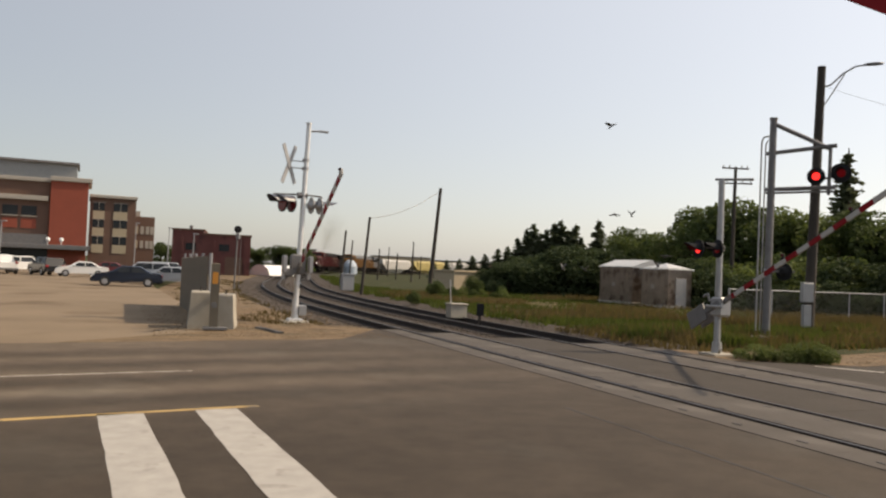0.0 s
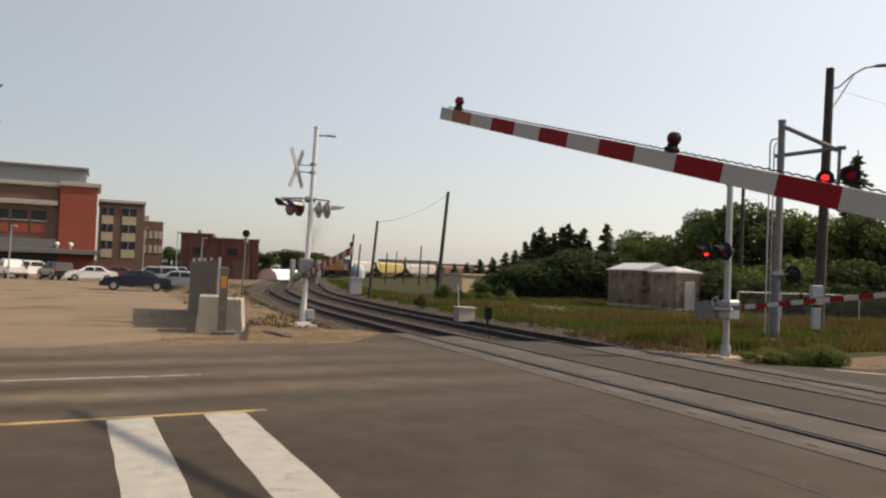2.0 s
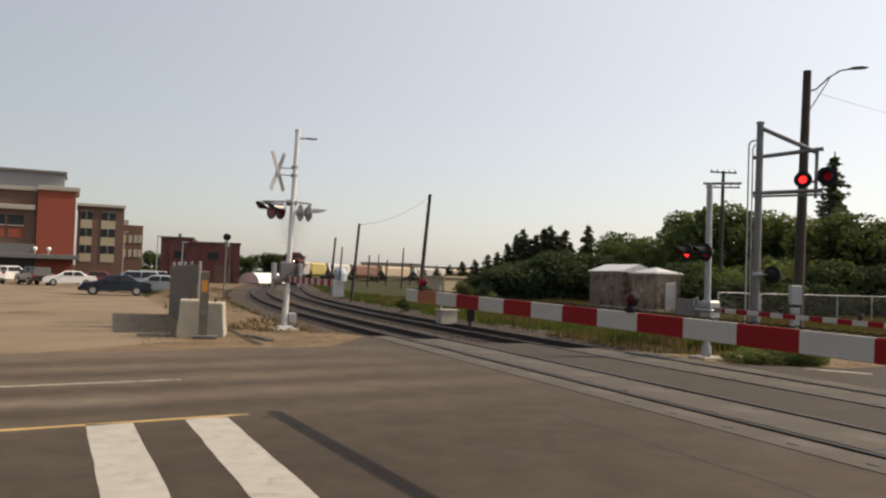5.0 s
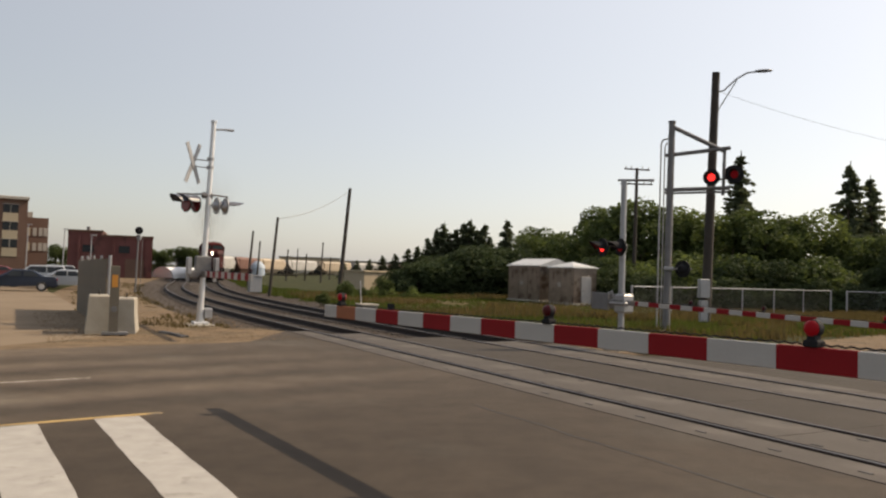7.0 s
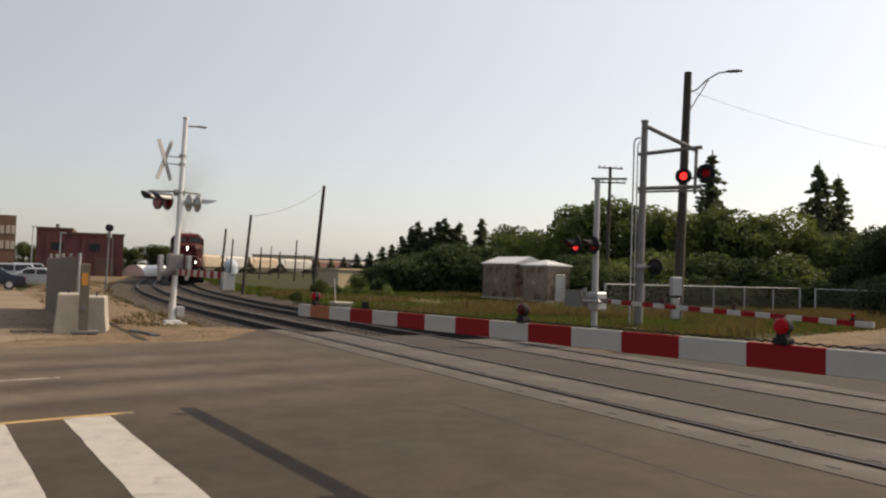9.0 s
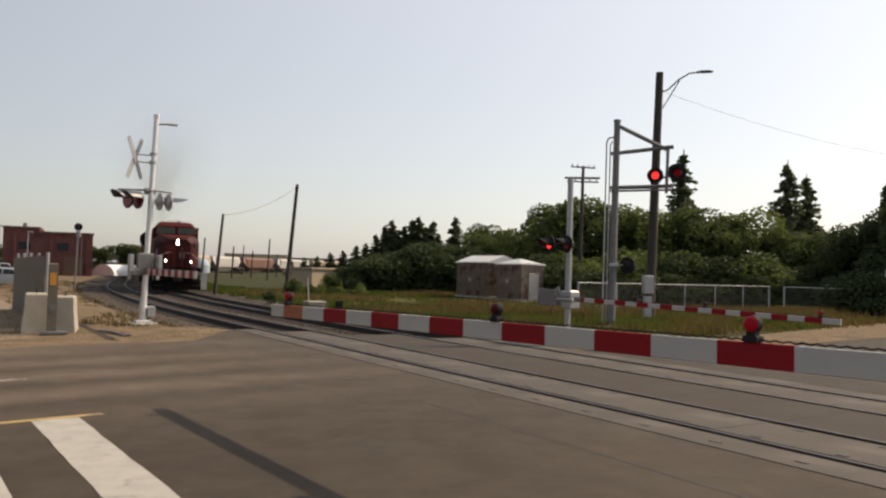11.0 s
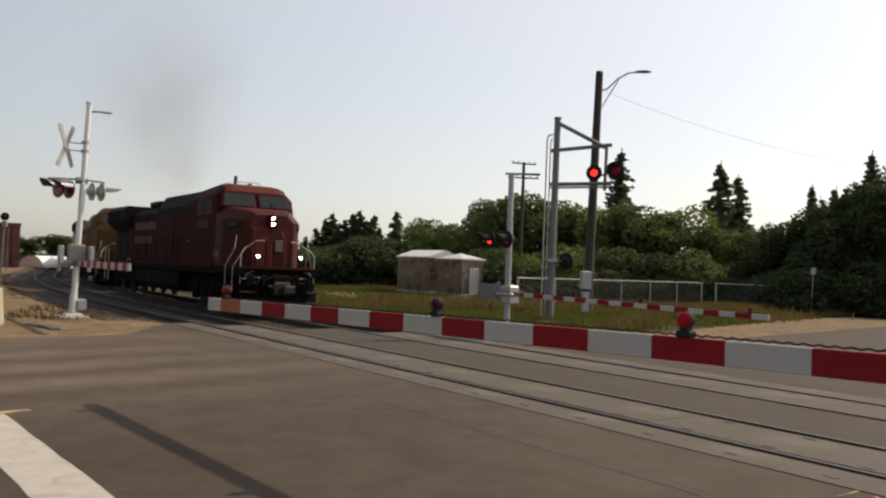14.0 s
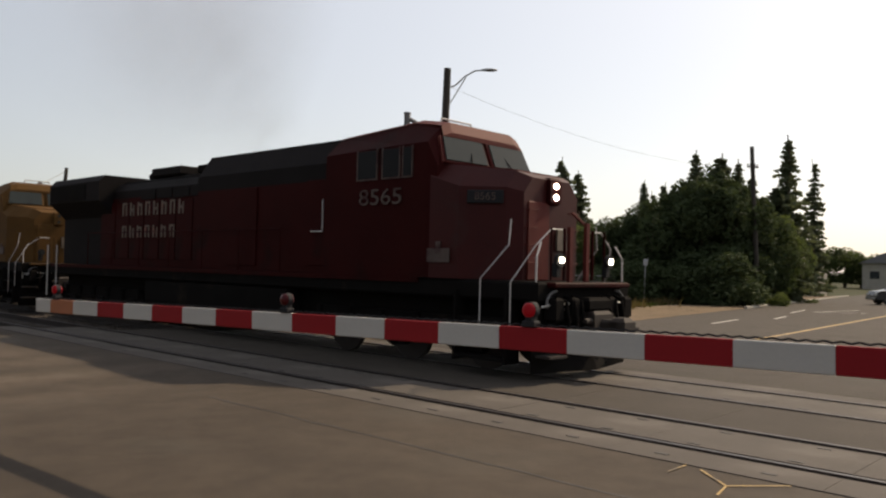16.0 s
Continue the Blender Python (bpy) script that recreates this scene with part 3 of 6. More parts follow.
for off in (NEAR_TRACK, FAR_TRACK):
    line = tagged(new("railway_track"), "railway track of two rusty rails with shiny heads on dark ties", "railway track", kind="structure")
    for d in (-0.75, 0.75):
        web, head = rail(off + d)
        r_ob = part("rail", web, "rail", line)
        part("rail_head", head, "railhead", r_ob)
    tie = Geo().box((0, 0, 0), (2.6, 0.23, 0.12), bevel=0.015).mesh("tie", "tie")
    rest = Geo()
    for i in range(560):
        s = (25.7 if off < 12 else 22.3) + i * 0.56
        p, h = track_pose(off, s)
        m = Matrix.Translation(p + Vector((0, 0, -0.225 + random.uniform(-0.012, 0.012)))) @ Matrix.Rotation(radians(h - 90 + random.uniform(-1.5, 1.5)), 4, "Z")
        if i < 150:
            part("tie", tie, None, line, at=m)
        else:
            rest.box((0, 0, 0), (2.6, 0.23, 0.12), m=m)
    tagged(part("far_ties", rest, "tie", line), kind="stuff")
g = Geo()
for i in range(11000):
    s, o = 22.0 + 70 * random.random() ** 1.6, random.uniform(6.7, 16.6)
    if s < deck_end(o) + 0.3:
        continue
    p = track_pose(o, s)[0] + Vector((0, 0, -0.2 + 0.125 * max(0, abs(o - 11.65) - 3.75)))
    r = random.uniform(0.02, 0.055)
    g.add([(p.x + r * random.uniform(.6, 1.3) * x, p.y + r * random.uniform(.6, 1.3) * y, p.z + r * z) for x, y, z in ((1, 0, 0), (-0.5, 0.9, 0), (-0.5, -0.9, 0), (0.1, 0.1, 0.9))], [(0, 1, 3), (1, 2, 3), (2, 0, 3)])
tagged(part("ballast_stones", g, "stone"), "loose crushed ballast stones beside the rails", "ballast", kind="stuff")


def crossing():
    top = tagged(new("crossing_deck"), "worn pale concrete crossing panels between the rails", "level crossing", kind="structure")
    cols = [(8.24, 8.93, "panel"), (9.19, 10.41, "panel"), (10.62, 12.69, "asphalt_worn"), (12.91, 14.16, "panel"), (14.38, 15.06, "panel")]
    data = [Geo().box((0, 0, 0), (w1 - w0 - 0.012, 2.416, 0.16), bevel=0.004).mesh("panel", m) for w0, w1, m in cols]
    dark = Geo().box((0, 0, 0), (0.05, 0.16, 0.01)).mesh("lift_slot", "tar")
    for (w0, w1, _), me in zip(cols, data):
        stop = deck_end((w0 + w1) / 2)
        for j in range(16):
            b0 = -11.91 + 2.42 * j
            b1 = min(b0 + 2.42, stop)
            if b1 - b0 < 0.1:
                break
            p = rails_at((w0 + w1) / 2, (b0 + b1) / 2, -0.078 + random.uniform(-0.003, 0.003))
            part("panel", me, None, top, at=Matrix.Translation(p) @ Matrix.Rotation(radians(RAIL_ANG), 4, "Z") @ Matrix.Diagonal((1, (b1 - b0) / 2.42, 1, 1)))
    for w in (8.5, 9.3, 10.25, 13.05, 14.0):
        for j in range(31):
            if -11.3 + 1.21 * j > deck_end(w) - 0.2:
                break
            part("lift_slot", dark, None, top, at=Matrix.Translation(rails_at(w, -11.3 + 1.21 * j, 0.003)) @ Matrix.Rotation(radians(RAIL_ANG), 4, "Z"))
    part("bed", Geo().add([tuple(rails_at(a, b, -0.13)) for a, b in ((8.1, -13), (15.2, -13), (15.2, deck_end(15.2)), (8.1, deck_end(8.1)))], [(0, 1, 2, 3)]), "tar", top)


crossing()

g = Geo()
random.seed(31)
for i in range(5200):
    if i < 3400:
        p = rails_at(random.uniform(1.0, 7.8), 22.6 + 14 * random.random() ** 1.5)
        if (p.dot(Q2)) < 20.85:
            continue
    else:
        f = random.random()
        p = Vector((11.2, 21.2, 0)).lerp(Vector((72, 59, 0)), f * f) + Vector((-0.4, 0.9, 0)) * random.uniform(0.1, 3.2)
    r = random.uniform(0.008, 0.03) * (1.5 if random.random() < 0.06 else 1)
    g.add([(p.x + r * random.uniform(.6, 1.3) * x, p.y + r * random.uniform(.6, 1.3) * y, r * z - 0.006) for x, y, z in ((1, 0, 0), (-0.5, 0.9, 0), (-0.5, -0.9, 0), (0.1, 0.1, 0.9))], [(0, 1, 3), (1, 2, 3), (2, 0, 3)])
tagged(part("verge_gravel", g, "dirt"), "loose gravel scattered over the bare dirt verges", "gravel", kind="stuff")


# ---- crossing signals and gates ----
def lamp_head(parent, c, facing, hood_len=0.42, lit=False, glow=False, r=0.27, lens_r=0.15, back="black", visor="black", lo=-20):
    """A round flasher: backing disc, lens and a long visor; facing in degrees in the parent's plane."""
    m = Matrix.Translation(c) @ Matrix.Rotation(radians(facing), 4, "Z")
    head = part("flasher", Geo().tube((-0.02, 0, 0), (0.01, 0, 0), r, seg=24).tube((-0.16, 0, 0), (-0.02, 0, 0), 0.1, 0.19, seg=16), back, parent, "round flasher with visor", at=m)
    lens = Geo().tube((0.012, 0, 0), (0.03, 0, 0), lens_r, lens_r * 0.93, seg=20)
    part("lens", lens, "lens_lit" if lit else "lens_glow" if glow else "lens_dark", head, "glowing red lens" if lit else "dim red lens")
    g, k = Geo(), 14
    ang = [radians(lo + (180 - 2 * lo) * i / k) for i in range(k + 1)]
    vs = []
    for rr in (lens_r + 0.02, lens_r + 0.03):
        for x, cut in ((0.0, 0.0), (hood_len, 1.0)):
            for a in ang:
                xx = x * (1 - 0.55 * cut * (1 - max(0.0, math.sin(a))))
                vs.append((xx, math.cos(a) * rr, math.sin(a) * rr))
    n1 = k + 1
    fs = [(i, i + 1, n1 + i + 1, n1 + i) for i in range(k)] + [(2 * n1 + i, 2 * n1 + i + 1, 3 * n1 + i + 1, 3 * n1 + i) for i in range(k)]
    fs += [(n1 + i, n1 + i + 1, 3 * n1 + i + 1, 3 * n1 + i) for i in range(k)]
    part("visor", g.add(vs, fs), visor, head)
    return head


def gate_arm(parent, pivot_z, length, start, white_tip, height, lamps, k=1.0):
    """A striped arm along +x from its pivot, with its lamps and cable; built in pieces under one arm."""
    arm = part("arm", Geo().box((start / 2 - 0.1, 0, 0), (start + 0.4, 0.09, height * 1.15), bevel=0.01), "dull", parent, "red and white striped gate arm")
    arm.matrix_basis = pose(0, 0, pivot_z)
    stripe = 0.4064 * k
    x, red = length, False
    first = True
    pieces = {}
    while x > start + 0.02:
        w = white_tip if first else stripe
        x0 = max(start, x - w)
        h = height * (0.82 + 0.18 * (1 - x / length)) if length > 6 else height
        key = (red, round(x - x0, 3))
        me = Geo().box((0, 0, 0), (x - x0 - 0.001, 0.05, height), bevel=0.006).mesh("stripe", ("arm_faded" if x > length - 0.7 and k > 1 else "arm_red") if red else "arm_white")
        part("red_stripe" if red else "white_stripe", me, None, arm, at=pose((x + x0) / 2, 0, 0))
        x, red, first = x0, not red, False
    g = Geo()
    cable = [(i * 0.05, 0.012 * (i % 2), height / 2 + 0.012 + 0.013 * (i % 2)) for i in range(int(start / 0.05), int((length - 0.1) / 0.05))]
    part("lamp_cable", g.path(cable, 0.007, seg=5), "black", arm, "coiled black lamp cable")
    for lx, lit in lamps:
        h, q = height / 2, k * (0.84 if k > 1 else 1)
        base = part("arm_lamp", Geo().box((lx, 0, h + 0.02 * q), (0.09 * q, 0.07 * q, 0.04 * q), bevel=0.008).box((lx, 0, h + 0.05 * q), (0.05 * q, 0.06 * q, 0.05 * q), bevel=0.01)
                    .tube((lx, -0.022 * q, h + 0.105 * q), (lx, 0.022 * q, h + 0.105 * q), 0.05 * q, seg=20), "black", arm, "small round red arm lamp")
        for s in (-1, 1):
            part("lens", Geo().ball((lx, s * 0.02 * q, h + 0.105 * q), 0.047 * q, (1, 0.7, 1), 16, 8), "lens_glow" if lit else "lens_arm", base, smooth=True)
    return arm


HALF = 90 + RAIL_ANG
# the gate beside the viewer
near_gate = thing("crossing_gate", pose(4.9, 1.97, 0, 0, 0, 116.8), "crossing gate with a long red and white arm and lamps", "crossing gate")
part("mast", Geo().tube((0, -0.32, 0), (0, -0.32, 3.4), 0.075, seg=16).tube((0, -0.32, 0), (0, -0.32, 0.05), 0.22, seg=16), "alu", near_gate)
part("mechanism", Geo().box((0, -0.2, 1.6), (0.5, 0.22, 0.55), bevel=0.03), "dull", near_gate)
near_arm = gate_arm(near_gate, 1.6, 11.7, 0.92, 0.41, 0.18, [(11.17, True), (6.54, False), (3.73, True)], 1.493)

# the mast across the road, on the viewer's side of the tracks
MAST_L = Vector((-5.2, 28.78, 0))
left_signal = thing("crossing_signal", Matrix.Translation(MAST_L) @ Matrix.Rotation(radians(HALF), 4, "Z"), "tall aluminium crossing signal mast with crossbuck, flashers and gate", "crossing signal")
top_l = Vector((-0.03, -0.2, 7.1))
part("mast", Geo().tube((0, 0, 0.25), top_l, 0.1, 0.085, seg=18).tube(top_l, top_l + Vector((0, 0, 0.06)), 0.11, seg=18), "alu", left_signal, "bright aluminium tube mast")
part("foot", Geo().box((0, 0, 0.06), (0.5, 0.5, 0.12), bevel=0.02).tube((0, 0, 0.1), (0, 0, 0.75), 0.14, 0.12, seg=16), "alu", left_signal)
part("base_box", Geo().box((-0.05, -0.24, 0.42), (0.3, 0.26, 0.36), bevel=0.03), "galv", left_signal)
part("footing", Geo().box((0, 0, -0.02), (1.1, 0.9, 0.1), bevel=0.02), "concrete", left_signal)
part("control_box", Geo().box((0.0, -0.02, 2.05), (0.38, 0.5, 0.72), bevel=0.05).box((0.05, 0.3, 1.75), (0.5, 0.3, 0.3), bevel=0.06), "dull", left_signal, "grey gate motor housing")
for dy in (-0.42, 0.5):
    part("counterweight", Geo().box((-0.25, dy, 2.05), (0.4, 0.12, 0.6), bevel=0.05).box((-0.1, dy, 1.75), (0.12, 0.1, 0.5), bevel=0.02), "galv", left_signal)
part("crossarm", Geo().path([(0, 0.95, 4.52), (0, -0.1, 4.56), (0, -0.78, 4.52), (0, -0.78, 4.3)], 0.03).tube((0, -0.25, 4.52), (0, 0.1, 4.52), 0.11, seg=12), "dull", left_signal)
part("lamp_arm", Geo().path([(0, -0.16, 6.84), (0, -0.45, 6.88), (0, -0.85, 6.9)], 0.035).box((0, -0.75, 6.89), (0.14, 0.34, 0.07), bevel=0.02), "galv", left_signal)
for s, ang in ((-1, 38), (1, -38)):
    part("crossbuck_board", Geo().box((0, 0, 0), (1.5, 0.03, 0.16), bevel=0.005, m=pose(0.02 * s, 0.45, 5.62) @ pose(0, 0, 0, 0, 0, 126) @ pose(0, 0, 0, 0, 90 + ang * 0.66, 0)), "galv", left_signal, "silver back of a crossbuck board")
part("crossbuck_bracket", Geo().path([(0, -0.14, 5.75), (0, 0.45, 5.75)], 0.02).path([(0, -0.14, 5.5), (0, 0.45, 5.5)], 0.02).tube((0, -0.14, 5.45), (0, -0.14, 5.55), 0.13, seg=14).tube((0, -0.15, 5.75), (0, -0.15, 5.85), 0.13, seg=14), "galv", left_signal)
# flashers towards the viewer's side and towards the far side
for dx, dy in ((0.0, 0.3), (0.0, 0.62)):
    lamp_head(left_signal, (dx, dy, 4.2), 113, 0.62, r=0.3, lens_r=0.26, visor="visor_blue", lo=12)
for dy in (-0.42, -0.72):
    lamp_head(left_signal, (0.0, dy, 4.18), 280, 0.7, r=0.3, back="galv", visor="visor_blue", lo=15)
left_arm = gate_arm(left_signal, 1.78, 6.5, 0.5, 0.28, 0.2, [(6.3, False)])

# the mast beyond the tracks
MAST_R = Vector((7.8, 22.67, 0))
right_signal = thing("crossing_signal", Matrix.Translation(MAST_R) @ Matrix.Rotation(radians(RAIL_ANG - 90), 4, "Z"), "grey steel crossing signal mast with red flashers and gate", "crossing signal")
part("mast", Geo().tube((0, 0, 0), (0, 0, 4.95), 0.095, 0.085, seg=18).tube((0, 0, 0), (0, 0, 0.35), 0.15, 0.13, seg=16), "galv", right_signal)
part("footing", Geo().box((0, 0, 0.0), (0.7, 0.7, 0.1), bevel=0.02), "concrete", right_signal)
part("crossarm", Geo().tube((0.7, 0.5, 4.92), (-0.15, -0.1, 4.95), 0.035), "dull", right_signal)
part("flasher_arm", Geo().tube((0.05, 0.1, 3.0), (-0.3, -0.62, 3.0), 0.03).tube((0, 0, 2.92), (0, 0, 3.08), 0.13, seg=14), "dull", right_signal)
lamp_head(right_signal, (-0.15, -0.62, 2.96), 262, 0.45, lit=True, r=0.26, lens_r=0.13)
lamp_head(right_signal, (0.02, -0.1, 2.98), 262, 0.45, glow=True, r=0.26, lens_r=0.13)
part("mechanism", Geo().box((0.05, 0.05, 1.35), (0.42, 0.34, 0.55), bevel=0.05).box((0.1, -0.2, 1.36), (0.7, 0.1, 0.07), bevel=0.02), "galv", right_signal, "grey gate motor housing")
part("cable_pipe", Geo().path([(-0.12, -0.2, 1.5), (-0.12, -0.25, 1.7), (-0.3, -0.25, 1.62)], 0.03), "galv", right_signal)
right_arm = gate_arm(right_signal, 1.38, 8.45, 0.5, 0.4, 0.12, [(8.0, True), (5.0, False), (2.7, False)])
part("counterweight", Geo().box((-0.75, -0.16, 0.0), (0.75, 0.05, 0.5), bevel=0.03).box((-0.2, -0.14, 0), (0.8, 0.06, 0.16), bevel=0.02), "dull", right_arm, "dark grey steel counterweight plate")
part("counterweight", Geo().box((-0.75, 0.22, 0.0), (0.7, 0.05, 0.45), bevel=0.03).box((-0.2, 0.2, 0), (0.8, 0.06, 0.16), bevel=0.02), "dull", right_arm, "dark grey steel counterweight plate")

# the cantilever mast with its beams
cant = thing("cantilever_signal", Matrix.Translation((11.72, 29.0, 0)) @ pose(0, 0, 0, 0, 0, -24), "grey cantilever signal mast with two beams and red flashers", "crossing signal")
part("mast", Geo().tube((0, 0, 0), (0.06, 0, 7.97), 0.15, 0.12, seg=18).tube((0.06, 0, 7.97), (0.06, 0, 8.05), 0.14, seg=18), "dull", cant, "weathered grey steel mast")
for k, (z0, z1) in enumerate(((6.75, 7.0), (5.45, 5.52), (5.32, 5.38))):
    part("beam", Geo().tube((-0.15, 0, z0), (2.15, 0, z1), 0.075 if k < 2 else 0.04, seg=12), "dull", cant)
part("diagonal", Geo().tube((0.05, 0, 7.85), (1.9, 0, 6.9), 0.08, seg=12), "dull", cant)
part("post", Geo().tube((1.92, 0, 5.25), (1.95, 0, 6.98), 0.06, seg=12).tube((1.95, 0, 6.98), (1.95, 0, 7.04), 0.1, seg=12), "dull", cant)
part("conduit", Geo().path([(-0.34, 0.05, 0.3), (-0.32, 0.05, 7.2), (-0.26, 0.05, 7.36), (-0.05, 0.05, 7.4)], 0.03).path([(-0.2, 0.05, 0.3), (-0.18, 0.05, 7.1), (-0.1, 0.05, 7.25)], 0.025), "galv", cant, "thin bent galvanised conduit pipes")
lamp_head(cant, (1.5, -0.3, 5.88), 262, 0.5, lit=True, r=0.3, lens_r=0.135)
lamp_head(cant, (2.3, -0.15, 6.0), 262, 0.5, glow=True, r=0.33, lens_r=0.14)
lamp_head(cant, (2.25, 0.2, 6.08), 82, 0.4, lit=False, r=0.3)
part("flasher_bracket", Geo().tube((1.4, -0.1, 5.75), (2.4, 0, 5.95), 0.04), "dull", cant)
part("low_flasher_arm", Geo().tube((0, 0, 2.5), (0.9, 0.1, 2.5), 0.035), "dull", cant)
lamp_head(cant, (0.55, 0.1, 2.5), 60, 0.35, r=0.32)
part("clamp", Geo().box((0.05, -0.12, 2.5), (0.35, 0.2, 0.14), bevel=0.02), "galv", cant)
part("footing", Geo().box((0, 0, 0.05), (0.9, 0.9, 0.3), bevel=0.03), "concrete", cant)


# ---- poles ----
def utility_pole(at, height, r=0.15, lean_x=0.0, lean_y=0.0, arms=(), label="dark weathered wooden utility pole"):
    ob = thing("utility_pole", Matrix.Translation(at), label, "utility pole", "poles along the railway")
    top = Vector((lean_x, lean_y, height))
    part("pole", Geo().tube((0, 0, -0.3), top, r, r * 0.7, seg=12), "wood_pole", ob)
    for z, w, az in arms:
        c = top * (z / height)
        d = Vector((math.cos(radians(az)), math.sin(radians(az)), 0)) * w / 2
        part("crossarm", Geo().tube(c - d, c + d, 0.06, seg=6), "wood_pole", ob)
        for s in (-0.9, -0.45, 0.45, 0.9):
            part("insulator", Geo().tube(c + d * s, c + d * s + Vector((0, 0, 0.22)), 0.05, 0.035, seg=8), "dull", ob)
    return ob


street = thing("street_lamp", Matrix.Translation((15.1, 32.85, 0)), "dark wooden pole carrying a curved street lamp bracket", "street lamp")
part("pole", Geo().tube((-0.1, 0, -0.3), (0.16, 0, 11.05), 0.22, 0.16, seg=16), "wood_pole", street)
part("bracket", Geo().path([(0.2, 0, 10.2), (0.5, -0.1, 10.28), (0.9, -0.3, 10.72), (1.3, -0.5, 10.98), (1.75, -0.75, 11.02)], 0.035).path([(0.2, 0, 9.3), (0.45, -0.1, 9.75), (0.95, -0.32, 10.7)], 0.025), "galv", street, "curved galvanised lamp bracket")
part("lamp_head", Geo().loft([[(1.55 + x, -0.66 - 0.45 * x + w * c, 11.0 + h * s) for c, s in ((1, 0), (0.7, 0.7), (0, 1), (-0.7, 0.7), (-1, 0), (0, -0.5))] for x, w, h in ((0, 0.05, 0.05), (0.15, 0.14, 0.09), (0.4, 0.17, 0.1), (0.6, 0.12, 0.06))]), "dull", street, "flat grey street lamp head", smooth=True)
part("meter_box", Geo().box((-0.3, -0.26, 1.75), (0.42, 0.3, 0.8), bevel=0.03).box((-0.3, -0.25, 0.8), (0.3, 0.25, 0.9), bevel=0.02), "galv", street, "grey steel electrical box")
utility_pole(Vector((-1.1, 69.5, -0.2)), 9.3, 0.19, 0.68)
utility_pole(Vector((-6.2, 62.0, -0.2)), 6.1, 0.13, 0.45)
utility_pole(Vector((-10.5, 83.0, -0.2)), 5.9, 0.14, 0.4)
utility_pole(polar(-6.6, 105), 5.4, 0.13, 0.3)
for az, d, h in ((-4.6, 130, 5.0), (-3.3, 140, 4.6), (-2.2, 120, 6.0), (-5.6, 150, 5.2), (-1.6, 160, 4.5), (-3.9, 180, 6.5)):
    utility_pole(polar(az, d), h, 0.14, 0.2)
utility_pole(polar(19.75, 62), 10.4, 0.16, 0.1, 0, ((10.3, 2.0, 5), (9.2, 2.4, -8)), "weathered wooden utility pole with two crossarms")
utility_pole(Vector((43.4, 41.4, -0.1)), 11.0, 0.2, -0.8, 0, ((9.6, 1.0, 0),))


def wire(p0, p1, sag, r=0.012):
    g = Geo()
    p0, p1 = Vector(p0), Vector(p1)
    pts = [p0.lerp(p1, i / 14) - Vector((0, 0, sag * 4 * (i / 14) * (1 - i / 14))) for i in range(15)]
    tagged(part("overhead_wire", g.path(pts, r, seg=5), "dull"), "thin slack grey overhead wire", "wire")


wire((-0.5, 69.5, 8.85), (-5.8, 62.0, 5.8), 0.5, 0.02)
wire((15.2, 32.9, 10.3), (42.8, 41.4, 9.4), 0.9, 0.006)


# ---- the train ----
def wheel_truck(parent, x, axles, spacing, wheel_r=0.5):
    truck = part("truck", Geo().box((x, 0, 0.78), (0.7, 2.0, 0.3), bevel=0.04), "loco_dark", parent, "black wheel truck")
    for y in (-1, 1):
        g = Geo()
        g.extrude([(x - spacing * (axles - 1) / 2 - 0.75, 0.62), (x + spacing * (axles - 1) / 2 + 0.75, 0.62), (x + spacing * (axles - 1) / 2 + 0.55, 0.98), (x - spacing * (axles - 1) / 2 - 0.55, 0.98)], "y", y * 1.08 - 0.08, y * 1.08 + 0.08)
        for i in range(axles):
            g.box((x + (i - (axles - 1) / 2) * spacing, y * 1.12, 0.52), (0.42, 0.2, 0.4), bevel=0.05)
        for i in range(axles * 2):
            g.tube((x + (i - axles + 0.5) * spacing * 0.5, y * 1.16, 0.7), (x + (i - axles + 0.5) * spacing * 0.5, y * 1.16, 1.0), 0.09, seg=8)
        part("side_frame", g, "loco_dark", truck)
    for i in range(axles):
        wx = x + (i - (axles - 1) / 2) * spacing
        w = Geo()
        for y in (-0.75, 0.75):
            w.tube((wx, y - 0.06, wheel_r), (wx, y + 0.06, wheel_r), wheel_r, seg=24)
        w.tube((wx, -0.7, wheel_r), (wx, 0.7, wheel_r), 0.09, seg=10)
        part("wheelset", w, "rail", truck)
    return truck


def grab(pts, r=0.022):
    return Geo().path(pts, r, seg=7)


